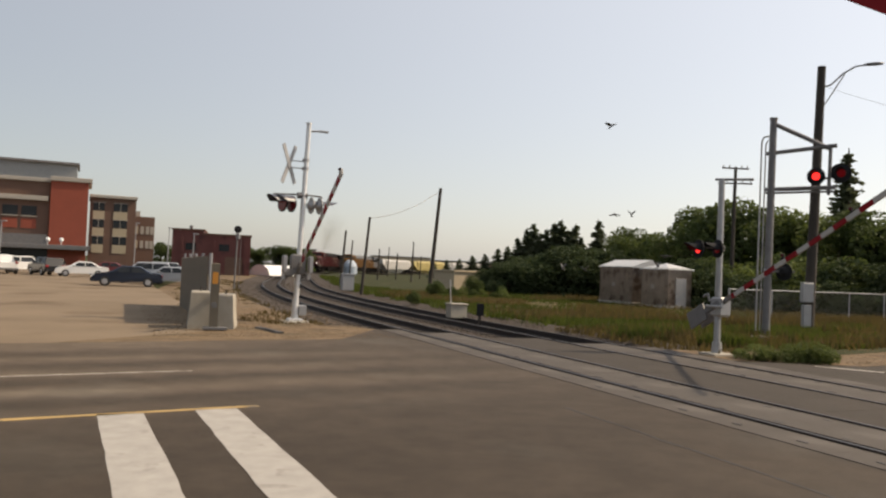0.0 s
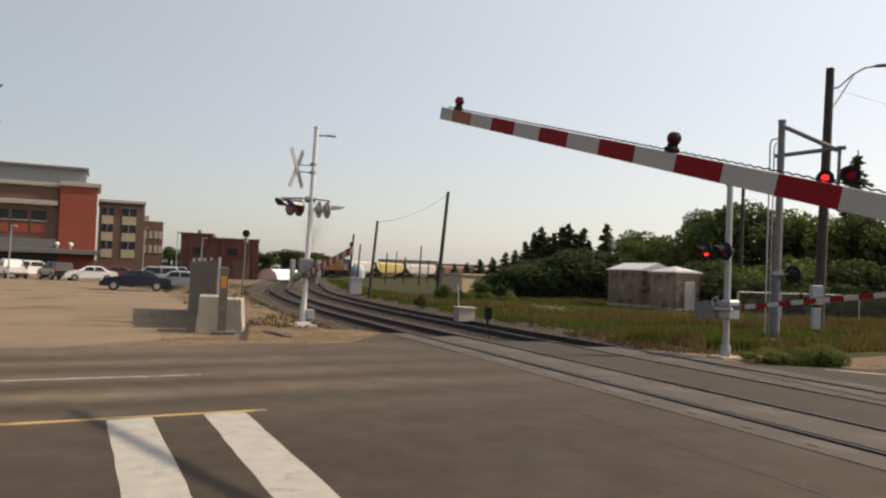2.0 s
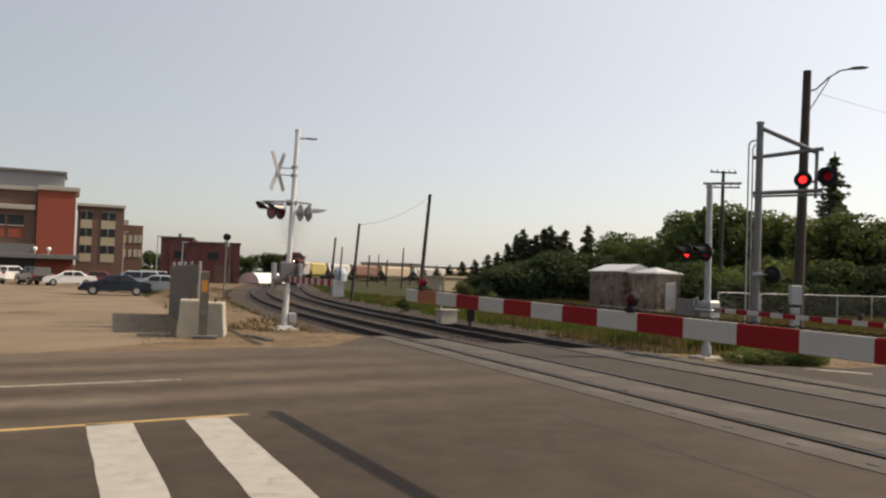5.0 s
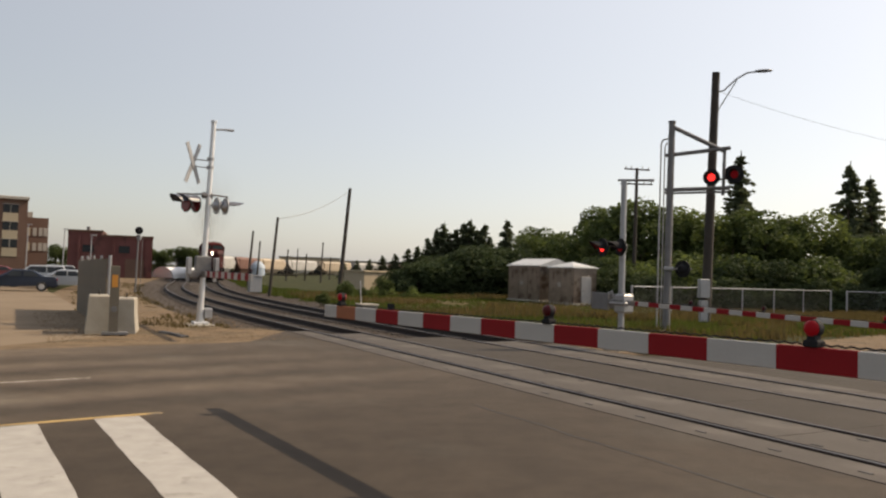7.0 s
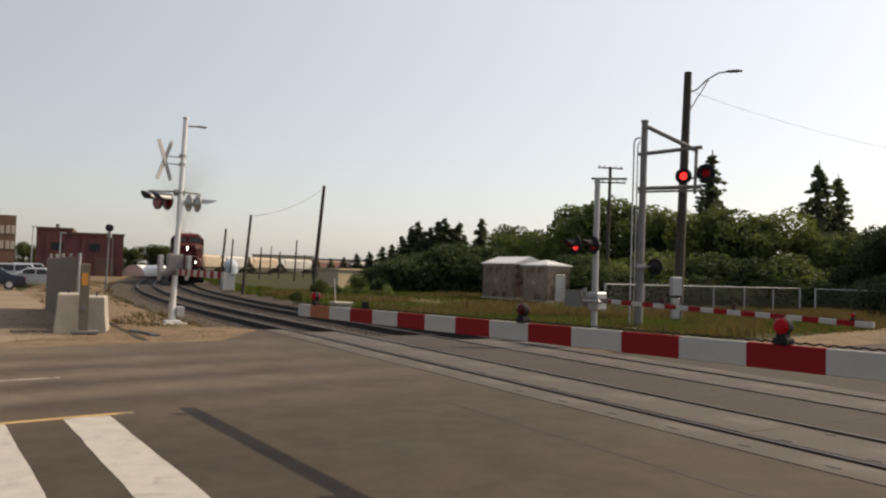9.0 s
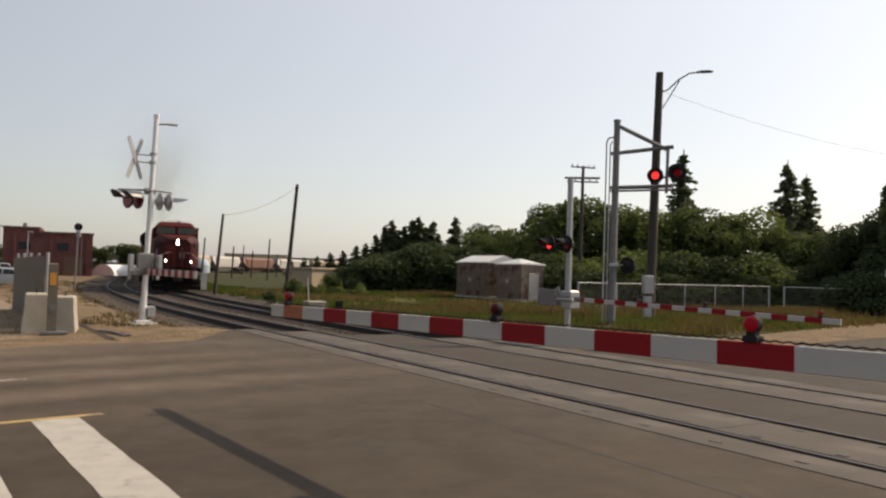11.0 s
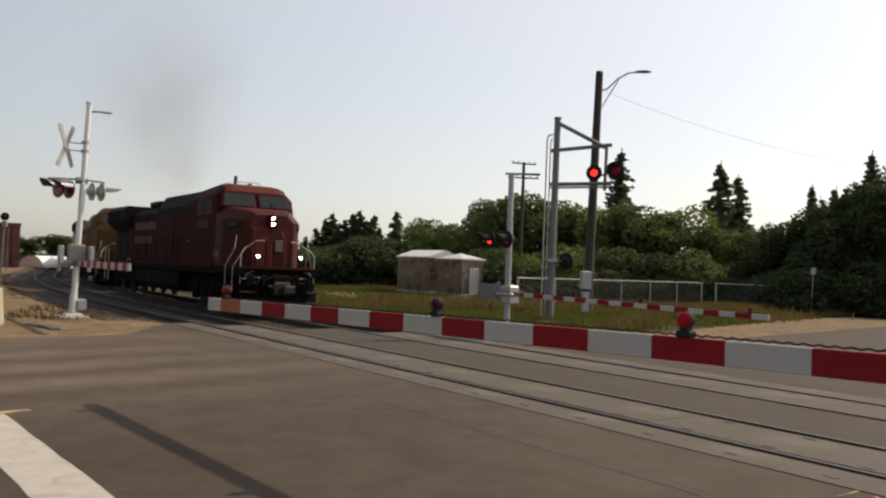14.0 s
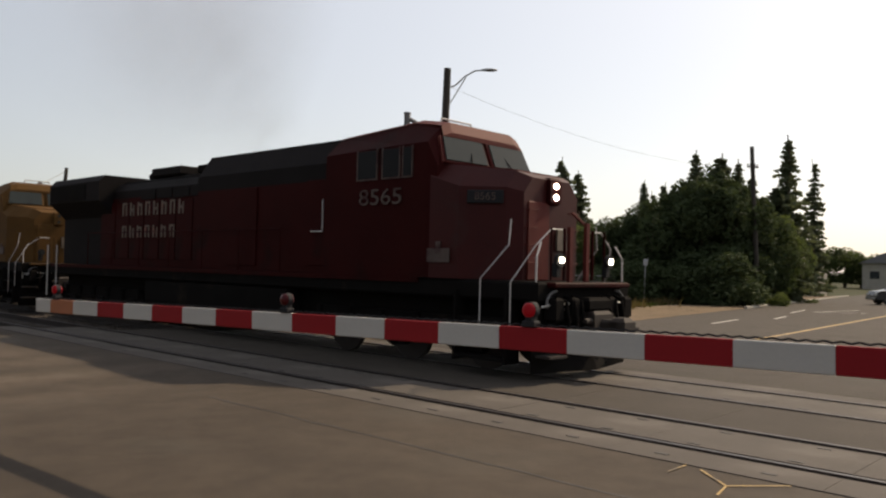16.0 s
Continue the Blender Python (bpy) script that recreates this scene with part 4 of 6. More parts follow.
def locomotive(body, pale, roof, name_bars, number, label, lamp="headlight", nose_paint="loco_nose"):
    """A six-axle wide-cab diesel; x forward, rail tops at z = 0."""
    ob = thing("locomotive", Matrix.Identity(4), label, "locomotive")
    # frame, tank, platforms
    part("underframe", Geo().box((0, 0, 1.5), (20.6, 2.9, 0.34), bevel=0.04).box((0, 0, 1.05), (19.0, 2.1, 0.75)), "loco_dark", ob, "sooty black underframe")
    part("fuel_tank", Geo().extrude([(-1.35, 0.5), (1.35, 0.5), (1.5, 0.75), (1.5, 1.3), (-1.5, 1.3), (-1.5, 0.75)], "x", -3.2, 3.4), "loco_dark", ob, "big black fuel tank")
    for x in (-6.7, 6.7):
        wheel_truck(ob, x, 3, 2.0, 0.53)
    part("side_sill", Geo().box((-1.2, 1.46, 1.63), (17.4, 0.06, 0.1)).box((-1.2, -1.46, 1.63), (17.4, 0.06, 0.1)), body, ob)
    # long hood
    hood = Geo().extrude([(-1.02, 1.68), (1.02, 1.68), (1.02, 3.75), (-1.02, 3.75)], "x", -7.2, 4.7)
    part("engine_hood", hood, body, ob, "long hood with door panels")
    part("hood_shoulder", Geo().extrude([(-1.02, 3.75), (1.02, 3.75), (1.02, 3.98), (0.82, 4.22), (-0.82, 4.22), (-1.02, 3.98)], "x", -7.2, -0.8), roof, ob)
    part("hood_roof", Geo().box((-3.9, 0, 4.27), (6.4, 1.3, 0.1), bevel=0.03).box((-3.9, 0, 4.52), (1.7, 1.25, 0.26), bevel=0.04).box((-5.3, 0.2, 4.5), (0.7, 0.9, 0.2), bevel=0.05).box((-3.2, 0, 4.3), (1.0, 1.0, 0.2), bevel=0.04), roof, ob)
    part("exhaust_stack", Geo().box((-2.3, 0, 4.55), (0.9, 0.5, 0.24), bevel=0.03).tube((-2.0, 0.45, 4.4), (-2.0, 0.45, 4.66), 0.1, seg=10).tube((-1.7, -0.45, 4.4), (-1.7, -0.45, 4.62), 0.08, seg=10), "loco_dark", ob)
    door = Geo().box((0, 0, 0), (0.86, 0.035, 1.7), bevel=0.012).mesh("hood_door", body)
    for y in (-1.035, 1.035):
        for i in range(7):
            part("hood_door", door, None, ob, at=pose(-6.6 + i * 0.92, y, 2.75))
        for i in range(4):
            part("louvre", Geo().box((-4.1 + i * 0.95, y, 3.8), (0.85, 0.03, 0.28), bevel=0.008), roof, ob)
    # inverter cabinet behind the cab
    part("electrical_cabinet", Geo().extrude([(-1.28, 1.68), (1.28, 1.68), (1.28, 3.72), (-1.28, 3.72)], "x", -0.9, 4.9), body, ob)
    part("upper_cabinet", Geo().extrude([(-1.28, 3.72), (1.28, 3.72), (1.28, 4.1), (0.95, 4.6), (-0.95, 4.6), (-1.28, 4.1)], "x", -0.9, 4.9), roof, ob, "sooty upper body side")
    part("cabinet_roof", Geo().box((1.9, 0, 4.63), (5.7, 1.8, 0.08), bevel=0.02), roof, ob)
    for y in (-1.29, 1.29):
        part("cabinet_door", Geo().box((1.2, y, 2.75), (1.3, 0.04, 1.9), bevel=0.015), body, ob)
        part("cabinet_door", Geo().box((4.3, y, 2.8), (1.0, 0.04, 1.9), bevel=0.015), body, ob)
    # radiator end with flared wings
    rad = Geo().extrude([(-0.95, 1.68), (0.95, 1.68), (0.95, 3.2), (1.48, 3.7), (1.48, 4.3), (1.3, 4.5), (-1.3, 4.5), (-1.48, 4.3), (-1.48, 3.7), (-0.95, 3.2)], "x", -10.2, -6.4)
    part("radiator_housing", rad, roof, ob, "flared radiator housing at the rear")
    for y in (-1.49, 1.49):
        part("radiator_grille", Geo().box((-8.7, y, 4.0), (2.7, 0.03, 0.5), bevel=0.01), "loco_dark", ob)
    # cab: lower box, windscreen slope and roof
    w = 1.5
    cab = Geo()
    def ring(x, wid, z0, zs, zr):
        return [(x, -wid, z0), (x, wid, z0), (x, wid, zs), (x, wid * 0.72, zr), (x, -wid * 0.72, zr), (x, -wid, zs)]
    cab.loft([ring(4.7, w, 1.68, 4.2, 4.62), ring(7.0, w, 1.68, 4.26, 4.76), ring(7.7, w, 1.68, 4.26, 4.64), ring(7.95, w * 0.98, 1.68, 3.8, 3.86)])
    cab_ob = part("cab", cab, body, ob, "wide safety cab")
    part("cab_roof", Geo().loft([[(x, -wd, z), (x, wd, z), (x, wd * 0.8, z + 0.09), (x, -wd * 0.8, z + 0.09)] for x, wd, z in ((4.65, 1.12, 4.6), (7.0, 1.12, 4.74), (7.72, 1.16, 4.62), (7.84, 1.22, 4.4))]), pale, cab_ob, "cab roof in a lighter, sunlit red")
    # windscreens
    for s in (-1, 1):
        def ws(y, f):
            lo, hi = Vector((7.96, 0, 3.88)), Vector((7.76, 0, 4.38))
            p = lo.lerp(hi, f)
            return Vector((p.x - 0.01 * y * y, y, p.z))
        q = [ws(s * 0.11, 0), ws(s * 1.3, 0), ws(s * 1.22, 0.92), ws(s * 0.11, 0.92)]
        fr = [ws(s * 0.05, -0.06), ws(s * 1.37, -0.06), ws(s * 1.28, 1.0), ws(s * 0.05, 1.0)]
        o = Vector((0.05, 0, 0.03))
        part("windscreen_frame", Geo().loft([fr, [p + o for p in fr]]), pale, cab_ob)
        part("windscreen", Geo().loft([[p + o * 1.2 for p in q], [p + o * 1.6 for p in q]]), "cab_glass", cab_ob, "slanted windscreen pane")
        part("wiper", grab([q[0] + o * 2 + Vector((0, s * 0.5, 0)), q[3] + o * 2 + Vector((0, s * 0.35, -0.15))], 0.012), "black", cab_ob)
        for x0, x1 in ((5.75, 6.3), (6.5, 6.95), (7.08, 7.3)):
            part("side_window", Geo().box(((x0 + x1) / 2, s * 1.51, 3.92), (x1 - x0, 0.03, 0.56), bevel=0.01), "cab_side_glass", cab_ob)
            part("window_frame", Geo().box(((x0 + x1) / 2, s * 1.505, 3.62), (x1 - x0 + 0.08, 0.04, 0.03)).box((x0 - 0.02, s * 1.505, 3.92), (0.03, 0.04, 0.62)).box((x1 + 0.02, s * 1.505, 3.92), (0.03, 0.04, 0.62)), "letter_faint", cab_ob)
    # nose: slopes down and tapers to the front
    def nring(x, wid, zt, ch):
        return [(x, -wid, 1.68), (x, wid, 1.68), (x, wid, zt - ch), (x, wid - ch * 0.9, zt), (x, -wid + ch * 0.9, zt), (x, -wid, zt - ch)]
    nose = part("nose", Geo().loft([nring(7.8, 1.5, 3.86, 0.26), nring(8.5, 1.48, 3.78, 0.4), nring(9.25, 1.04, 3.68, 0.32), nring(9.5, 0.84, 3.56, 0.28)]), nose_paint, ob, "short tapered nose")
    # thin sheet in the lighter red, for sun on the nose's top
    part("nose_top", Geo().loft([[(x, -wd, z), (x, wd, z), (x, wd, z + 0.025), (x, -wd, z + 0.025)] for x, wd, z in ((7.98, 1.2, 3.845), (8.5, 1.05, 3.783), (9.2, 0.66, 3.69))]), pale, nose)
    part("headlight_box", Geo().box((9.48, 0, 3.34), (0.22, 0.34, 0.52), bevel=0.05), body, nose)
    for z in (3.23, 3.44):
        part("headlight", Geo().tube((9.58, 0, z), (9.62, 0, z), 0.052, seg=18), lamp, nose, "round headlight")
    part("nose_door", Geo().box((9.48, -0.42, 2.4), (0.1, 0.62, 1.45), bevel=0.03), pale, nose)
    part("emblem_panel", Geo().box((9.54, 0.3, 2.45), (0.04, 0.34, 0.42), bevel=0.01), "letter", nose, "pale emblem as a plain panel")
    for s in (-1, 1):
        if number:
            face = Matrix.Translation((8.95, s * 1.27, 3.12)) @ Matrix.Rotation(radians(180 if s > 0 else 0), 4, "Z") @ Matrix.Rotation(radians(-30 if s > 0 else 30), 4, "Z") @ Matrix.Rotation(radians(90), 4, "X")
            part("number_board", Geo().box((0, 0, 0), (0.66, 0.24, 0.06), bevel=0.01, m=face @ Matrix.Translation((0, 0.06, -0.025))), "black", nose, "black number board")
            txt(number, 0.2, face @ Matrix.Translation((0, 0, 0.01)), "letter_faint", nose, "board_number")
        part("ditch_light", Geo().tube((10.22, s * 0.8, 2.05), (10.3, s * 0.8, 2.05), 0.115, 0.125, seg=16).box((10.2, s * 0.8, 1.88), (0.1, 0.12, 0.26), bevel=0.02), "black", ob, "ditch light housing")
        part("ditch_light_lens", Geo().tube((10.3, s * 0.8, 2.05), (10.325, s * 0.8, 2.05), 0.052, seg=16), lamp, ob, "round ditch light")
        # steps, stair rails and grab irons
        part("step_well", Geo().box((9.1, s * 1.35, 0.98), (1.1, 0.35, 0.06)).box((9.1, s * 1.38, 0.6), (1.1, 0.32, 0.06)).box((9.1, s * 1.42, 0.3), (1.1, 0.28, 0.06)).box((8.52, s * 1.36, 0.85), (0.05, 0.4, 1.25)).box((9.68, s * 1.36, 0.85), (0.05, 0.4, 1.25)), "loco_dark", ob, "black boarding steps")
        part("stair_rail", grab([(9.1, s * 1.53, 0.55), (9.1, s * 1.53, 1.7), (9.62, s * 1.4, 2.3), (9.62, s * 1.35, 2.75)], 0.013), "handrail", ob, "white bent stair handrail")
        part("stair_rail", grab([(9.75, s * 1.5, 0.8), (9.75, s * 1.5, 1.65), (10.05, s * 1.2, 2.3), (10.08, s * 0.8, 2.6), (10.08, s * 0.45, 2.6)], 0.013), "handrail", ob, "white bent stair handrail")
        part("platform_rail", grab([(10.12, s * 0.45, 1.7), (10.12, s * 0.45, 2.62)], 0.03).path([(10.12, s * 0.85, 1.7), (10.12, s * 0.85, 2.62)], 0.02), body, ob)
        # long hood handrail
        part("walkway_rail", grab([(3.0 - i * 0.85, s * 1.42, 2.68) for i in range(13)], 0.016), body, ob)
        for i in range(7):
            part("stanchion", grab([(3.0 - i * 1.7, s * 1.42, 1.66), (3.0 - i * 1.7, s * 1.42, 2.68)], 0.014), body, ob)
        part("stair_rail", grab([(-9.4, s * 1.5, 0.6), (-9.4, s * 1.5, 2.3)]).path([(-10.15, s * 1.5, 0.6), (-10.15, s * 1.5, 2.3)], 0.022), "handrail", ob)
        part("ladder_mark", grab([(4.4, s * 1.33, 3.3), (4.4, s * 1.33, 2.6), (4.0, s * 1.33, 2.6)], 0.016), "handrail", ob)
        # lettering
        for z, wd, hh in name_bars:
            k = 0
            x = -5.6 if s < 0 else -5.9
            g = Geo()
            while k < wd:
                g.box((x + k * 0.48, s * 1.066, z), (0.09, 0.012, hh)).box((x + k * 0.48 + 0.2, s * 1.066, z - hh * 0.1), (0.07, 0.012, hh * 0.8)).box((x + k * 0.48 + 0.1, s * 1.066, z + hh * (0.42, -0.05, 0.3)[k % 3]), (0.26, 0.012, hh * 0.16))
                k += 1
            part("name_bars", g, "letter", ob, "faded cream name lettering as plain bars")
        if number:
            txt(number, 0.46, Matrix.Translation((6.45, s * 1.53, 3.1)) @ Matrix.Rotation(radians(180 if s > 0 else 0), 4, "Z") @ Matrix.Rotation(radians(90), 4, "X") @ Matrix.Diagonal((1.4, 1, 1, 1)), "letter_faint", ob, "road_number")
        part("crest", Geo().box((8.05, s * 1.51, 2.1), (0.56, 0.03, 0.26), bevel=0.004).box((8.05, s * 1.51, 2.3), (0.12, 0.03, 0.12), bevel=0.004), "letter_faint", ob, "faded crest as a plain shape")
    # pilot, plow, coupler, hoses
    part("anticlimber", Geo().box((10.3, 0, 1.62), (0.35, 2.4, 0.09), bevel=0.02), body, ob, "red front platform edge")
    part("pilot", Geo().box((10.15, 0, 1.05), (0.12, 2.8, 0.9), bevel=0.02), "loco_dark", ob)
    part("snow_plow", Geo().loft([[(10.2, -1.5, 0.12), (10.55, 0, 0.12), (10.2, 1.5, 0.12)], [(10.22, -1.5, 0.45), (10.42, 0, 0.5), (10.22, 1.5, 0.45)], [(10.2, -1.5, 0.8), (10.3, 0, 0.8), (10.2, 1.5, 0.8)]]), "loco_dark", ob, "black steel snow plow")
    part("coupler", Geo().box((10.6, 0, 0.9), (0.8, 0.24, 0.26), bevel=0.05).box((11.0, 0.06, 0.9), (0.32, 0.36, 0.34), bevel=0.08), "rail", ob)
    for y in (-0.95, -0.7, -0.48, 0.45, 0.68, 0.92):
        part("air_hose", Geo().path([(10.3, y, 1.42), (10.5, y * 0.97, 1.35), (10.56, y * 0.95, 1.0), (10.45, y * 0.9, 0.68)], 0.032, seg=7), "loco_dark", ob, "black hanging air hose")
    for y in (-1.1, -0.62, 0.6, 1.12):
        part("valve_box", Geo().box((10.38, y, 1.2), (0.25, 0.22, 0.42), bevel=0.05).tube((10.3, y * 0.9, 0.85), (10.55, y * 0.9, 0.7), 0.07, seg=8), "loco_dark", ob, "dark valve box on the pilot")
    part("coupler_guard", Geo().box((10.4, 0, 1.28), (0.4, 0.7, 0.25), bevel=0.06), "loco_dark", ob)
    for s in (-1, 1):
        for k in range(4):
            part("grab_iron", grab([(9.52, s * 0.5, 2.0 + 0.32 * k), (9.6, s * 0.5, 2.0 + 0.32 * k), (9.58, s * 0.78, 2.0 + 0.32 * k), (9.5, s * 0.8, 2.0 + 0.32 * k)], 0.01), pale, nose)
        part("jumper_hose", Geo().path([(10.32, s * (0.95 + 0.28 * math.sin(a)), 1.32 + 0.2 * math.cos(a)) for a in [0.45 * i for i in range(12)]], 0.024, seg=7), "dull", ob, "looped grey jumper hose")
        part("pilot_step", Geo().box((10.42, s * 1.2, 0.42), (0.3, 0.5, 0.04)).box((10.42, s * 1.2, 0.8), (0.26, 0.5, 0.04)), "rail", ob)
        part("end_rail", grab([(10.2, s * 1.38, 1.1), (10.2, s * 1.38, 2.1), (10.15, s * 1.2, 2.35)], 0.018), "handrail", ob)
    part("draft_gear", Geo().box((10.5, 0, 0.92), (0.35, 0.6, 0.5), bevel=0.06).tube((10.6, -0.5, 1.0), (10.6, 0.5, 1.0), 0.05, seg=10), "rail", ob, "rusty draft gear round the coupler")
    part("uncoupling_lever", grab([(10.3, -1.35, 1.25), (10.42, -1.0, 1.3), (10.42, 1.0, 1.3), (10.3, 1.35, 1.25)], 0.02), "handrail", ob)
    part("centre_post", Geo().box((10.12, 0.25, 2.2), (0.07, 0.1, 1.1)).box((10.12, -0.28, 2.15), (0.07, 0.1, 1.0)).path([(10.1, 0.25, 2.7), (9.8, 0.25, 2.95)], 0.03), pale, ob, "red front railing posts")
    part("air_horn", Geo().tube((5.9, 0.3, 4.86), (6.35, 0.3, 4.88), 0.04, 0.1, seg=10).tube((5.9, 0.3, 4.65), (5.9, 0.3, 4.86), 0.05, seg=8), "dull", ob)
    part("antenna_rail", grab([(7.1, -0.5, 4.76), (7.1, -0.5, 4.92), (7.1, 0.4, 4.92), (7.1, 0.4, 4.76)], 0.02), "handrail", ob)
    part("marker_box", Geo().box((5.2, -0.2, 4.8), (0.25, 0.4, 0.14), bevel=0.03), "dull", ob)
    return ob


def txt(word, size, m, material, parent, name):
    cu = bpy.data.curves.new(name, "FONT")
    cu.body, cu.size, cu.extrude, cu.align_x = word, size, 0.008, "CENTER"
    tmp = bpy.data.objects.new(name, cu)
    me = bpy.data.meshes.new_from_object(tmp)
    bpy.data.objects.remove(tmp)
    me.materials.clear()
    me.materials.append(M[material])
    return part(name, me, None, parent, "pale lettering %s" % word, at=m)


def hopper(material, label):
    """A covered hopper car with ribs, sloped ends, bays and a roof walk."""
    ob = thing("hopper_car", Matrix.Identity(4), label, "freight car", "cars of the train")
    part("body", Geo().extrude([(-1.5, 1.5), (1.5, 1.5), (1.55, 2.2), (1.55, 3.9), (1.1, 4.45), (-1.1, 4.45), (-1.55, 3.9), (-1.55, 2.2)], "x", -6.3, 6.3), material, ob)
    for e in (-1, 1):
        part("slope_sheet", Geo().loft([[(e * 7.9, -1.5, 3.0), (e * 7.9, 1.5, 3.0), (e * 7.9, 1.1, 4.4), (e * 7.9, -1.1, 4.4)], [(e * 6.3, -1.5, 1.6), (e * 6.3, 1.5, 1.6), (e * 6.3, 1.1, 4.4), (e * 6.3, -1.1, 4.4)]]), material, ob)
        part("end_platform", Geo().box((e * 7.6, 0, 1.3), (1.6, 2.8, 0.15)).path([(e * 8.3, 1.36, 1.3), (e * 8.3, 1.36, 3.8)], 0.04).path([(e * 8.3, -1.36, 1.3), (e * 8.3, -1.36, 3.8)], 0.04), "loco_dark", ob)
        part("coupler", Geo().box((e * 8.5, 0, 0.9), (0.9, 0.25, 0.3), bevel=0.04), "rail", ob)
    rib = Geo().box((0, 0, 0), (0.12, 0.08, 2.3)).mesh("rib", material)
    for y in (-1.58, 1.58):
        for i in range(11):
            part("rib", rib, None, ob, at=pose(-6.0 + i * 1.2, y, 2.85))
    part("bays", Geo().loft([[(-4.6, -1.2, 1.5), (4.6, -1.2, 1.5), (4.6, 1.2, 1.5), (-4.6, 1.2, 1.5)], [(-3.6, -0.6, 0.5), (3.6, -0.6, 0.5), (3.6, 0.6, 0.5), (-3.6, 0.6, 0.5)]]), material, ob)
    part("roof_walk", Geo().box((0, 0, 4.55), (15.2, 0.6, 0.06)), "dull", ob)
    for x in (-6.4, 6.4):
        wheel_truck(ob, x, 2, 1.75, 0.46)
    return ob


BARS = ((3.4, 8, 0.4), (2.72, 7, 0.36))
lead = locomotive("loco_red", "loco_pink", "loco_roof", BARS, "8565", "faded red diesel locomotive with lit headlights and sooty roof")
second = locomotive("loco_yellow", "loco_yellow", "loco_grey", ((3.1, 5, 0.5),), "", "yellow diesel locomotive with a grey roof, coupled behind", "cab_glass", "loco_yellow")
hop = {k: hopper(m, l) for k, m, l in (("g", "hopper_grey", "weathered grey covered hopper car"), ("t", "hopper_tan", "weathered tan covered hopper car"), ("b", "hopper_brown", "dark brown covered hopper car"), ("y", "hopper_yellow", "yellow covered hopper car"))}
for eng in (lead, second):
    eng.scale = (1.1, 1.1, 1.09)
train = [(lead, 12.26, 14.7), (second, 37.0, 14.7)]
used, back = set(), 49.4
for k in "gygbtgtgbgt":
    car = hop[k] if k not in used else copy_thing(hop[k], Matrix.Identity(4))
    used.add(k)
    train.append((car, back + 8.95, 12.8))
    back += 17.9


# exhaust smoke: loose flakes that drift above the leader
puffs = []
for i in range(6):
    g, q = Geo(), Matrix.Rotation(radians(112 + 6 * i), 4, "Z") @ Matrix.Rotation(radians(90), 4, "X")
    rings = [[q @ Vector((r * math.cos(2 * math.pi * j / 24), r * math.sin(2 * math.pi * j / 24), 0.0)) for j in range(24)] for r in (1.0, 0.6, 0.25)]
    g.add(rings[0] + rings[1] + rings[2], [(24 * k + j, 24 * k + (j + 1) % 24, 24 * k + 24 + (j + 1) % 24, 24 * k + 24 + j) for k in (0, 1) for j in range(24)] + [tuple(range(48, 72))])
    ob = tagged(part("smoke_puff", g, "smoke"), "thin brownish puff of diesel exhaust smoke", "smoke", "exhaust smoke")
    ob.scale = (1.6 + 1.0 * i,) * 3
    puffs.append((ob, 10.3 + 1.3 * i, 6.0 + 1.2 * i))
random.seed(7)


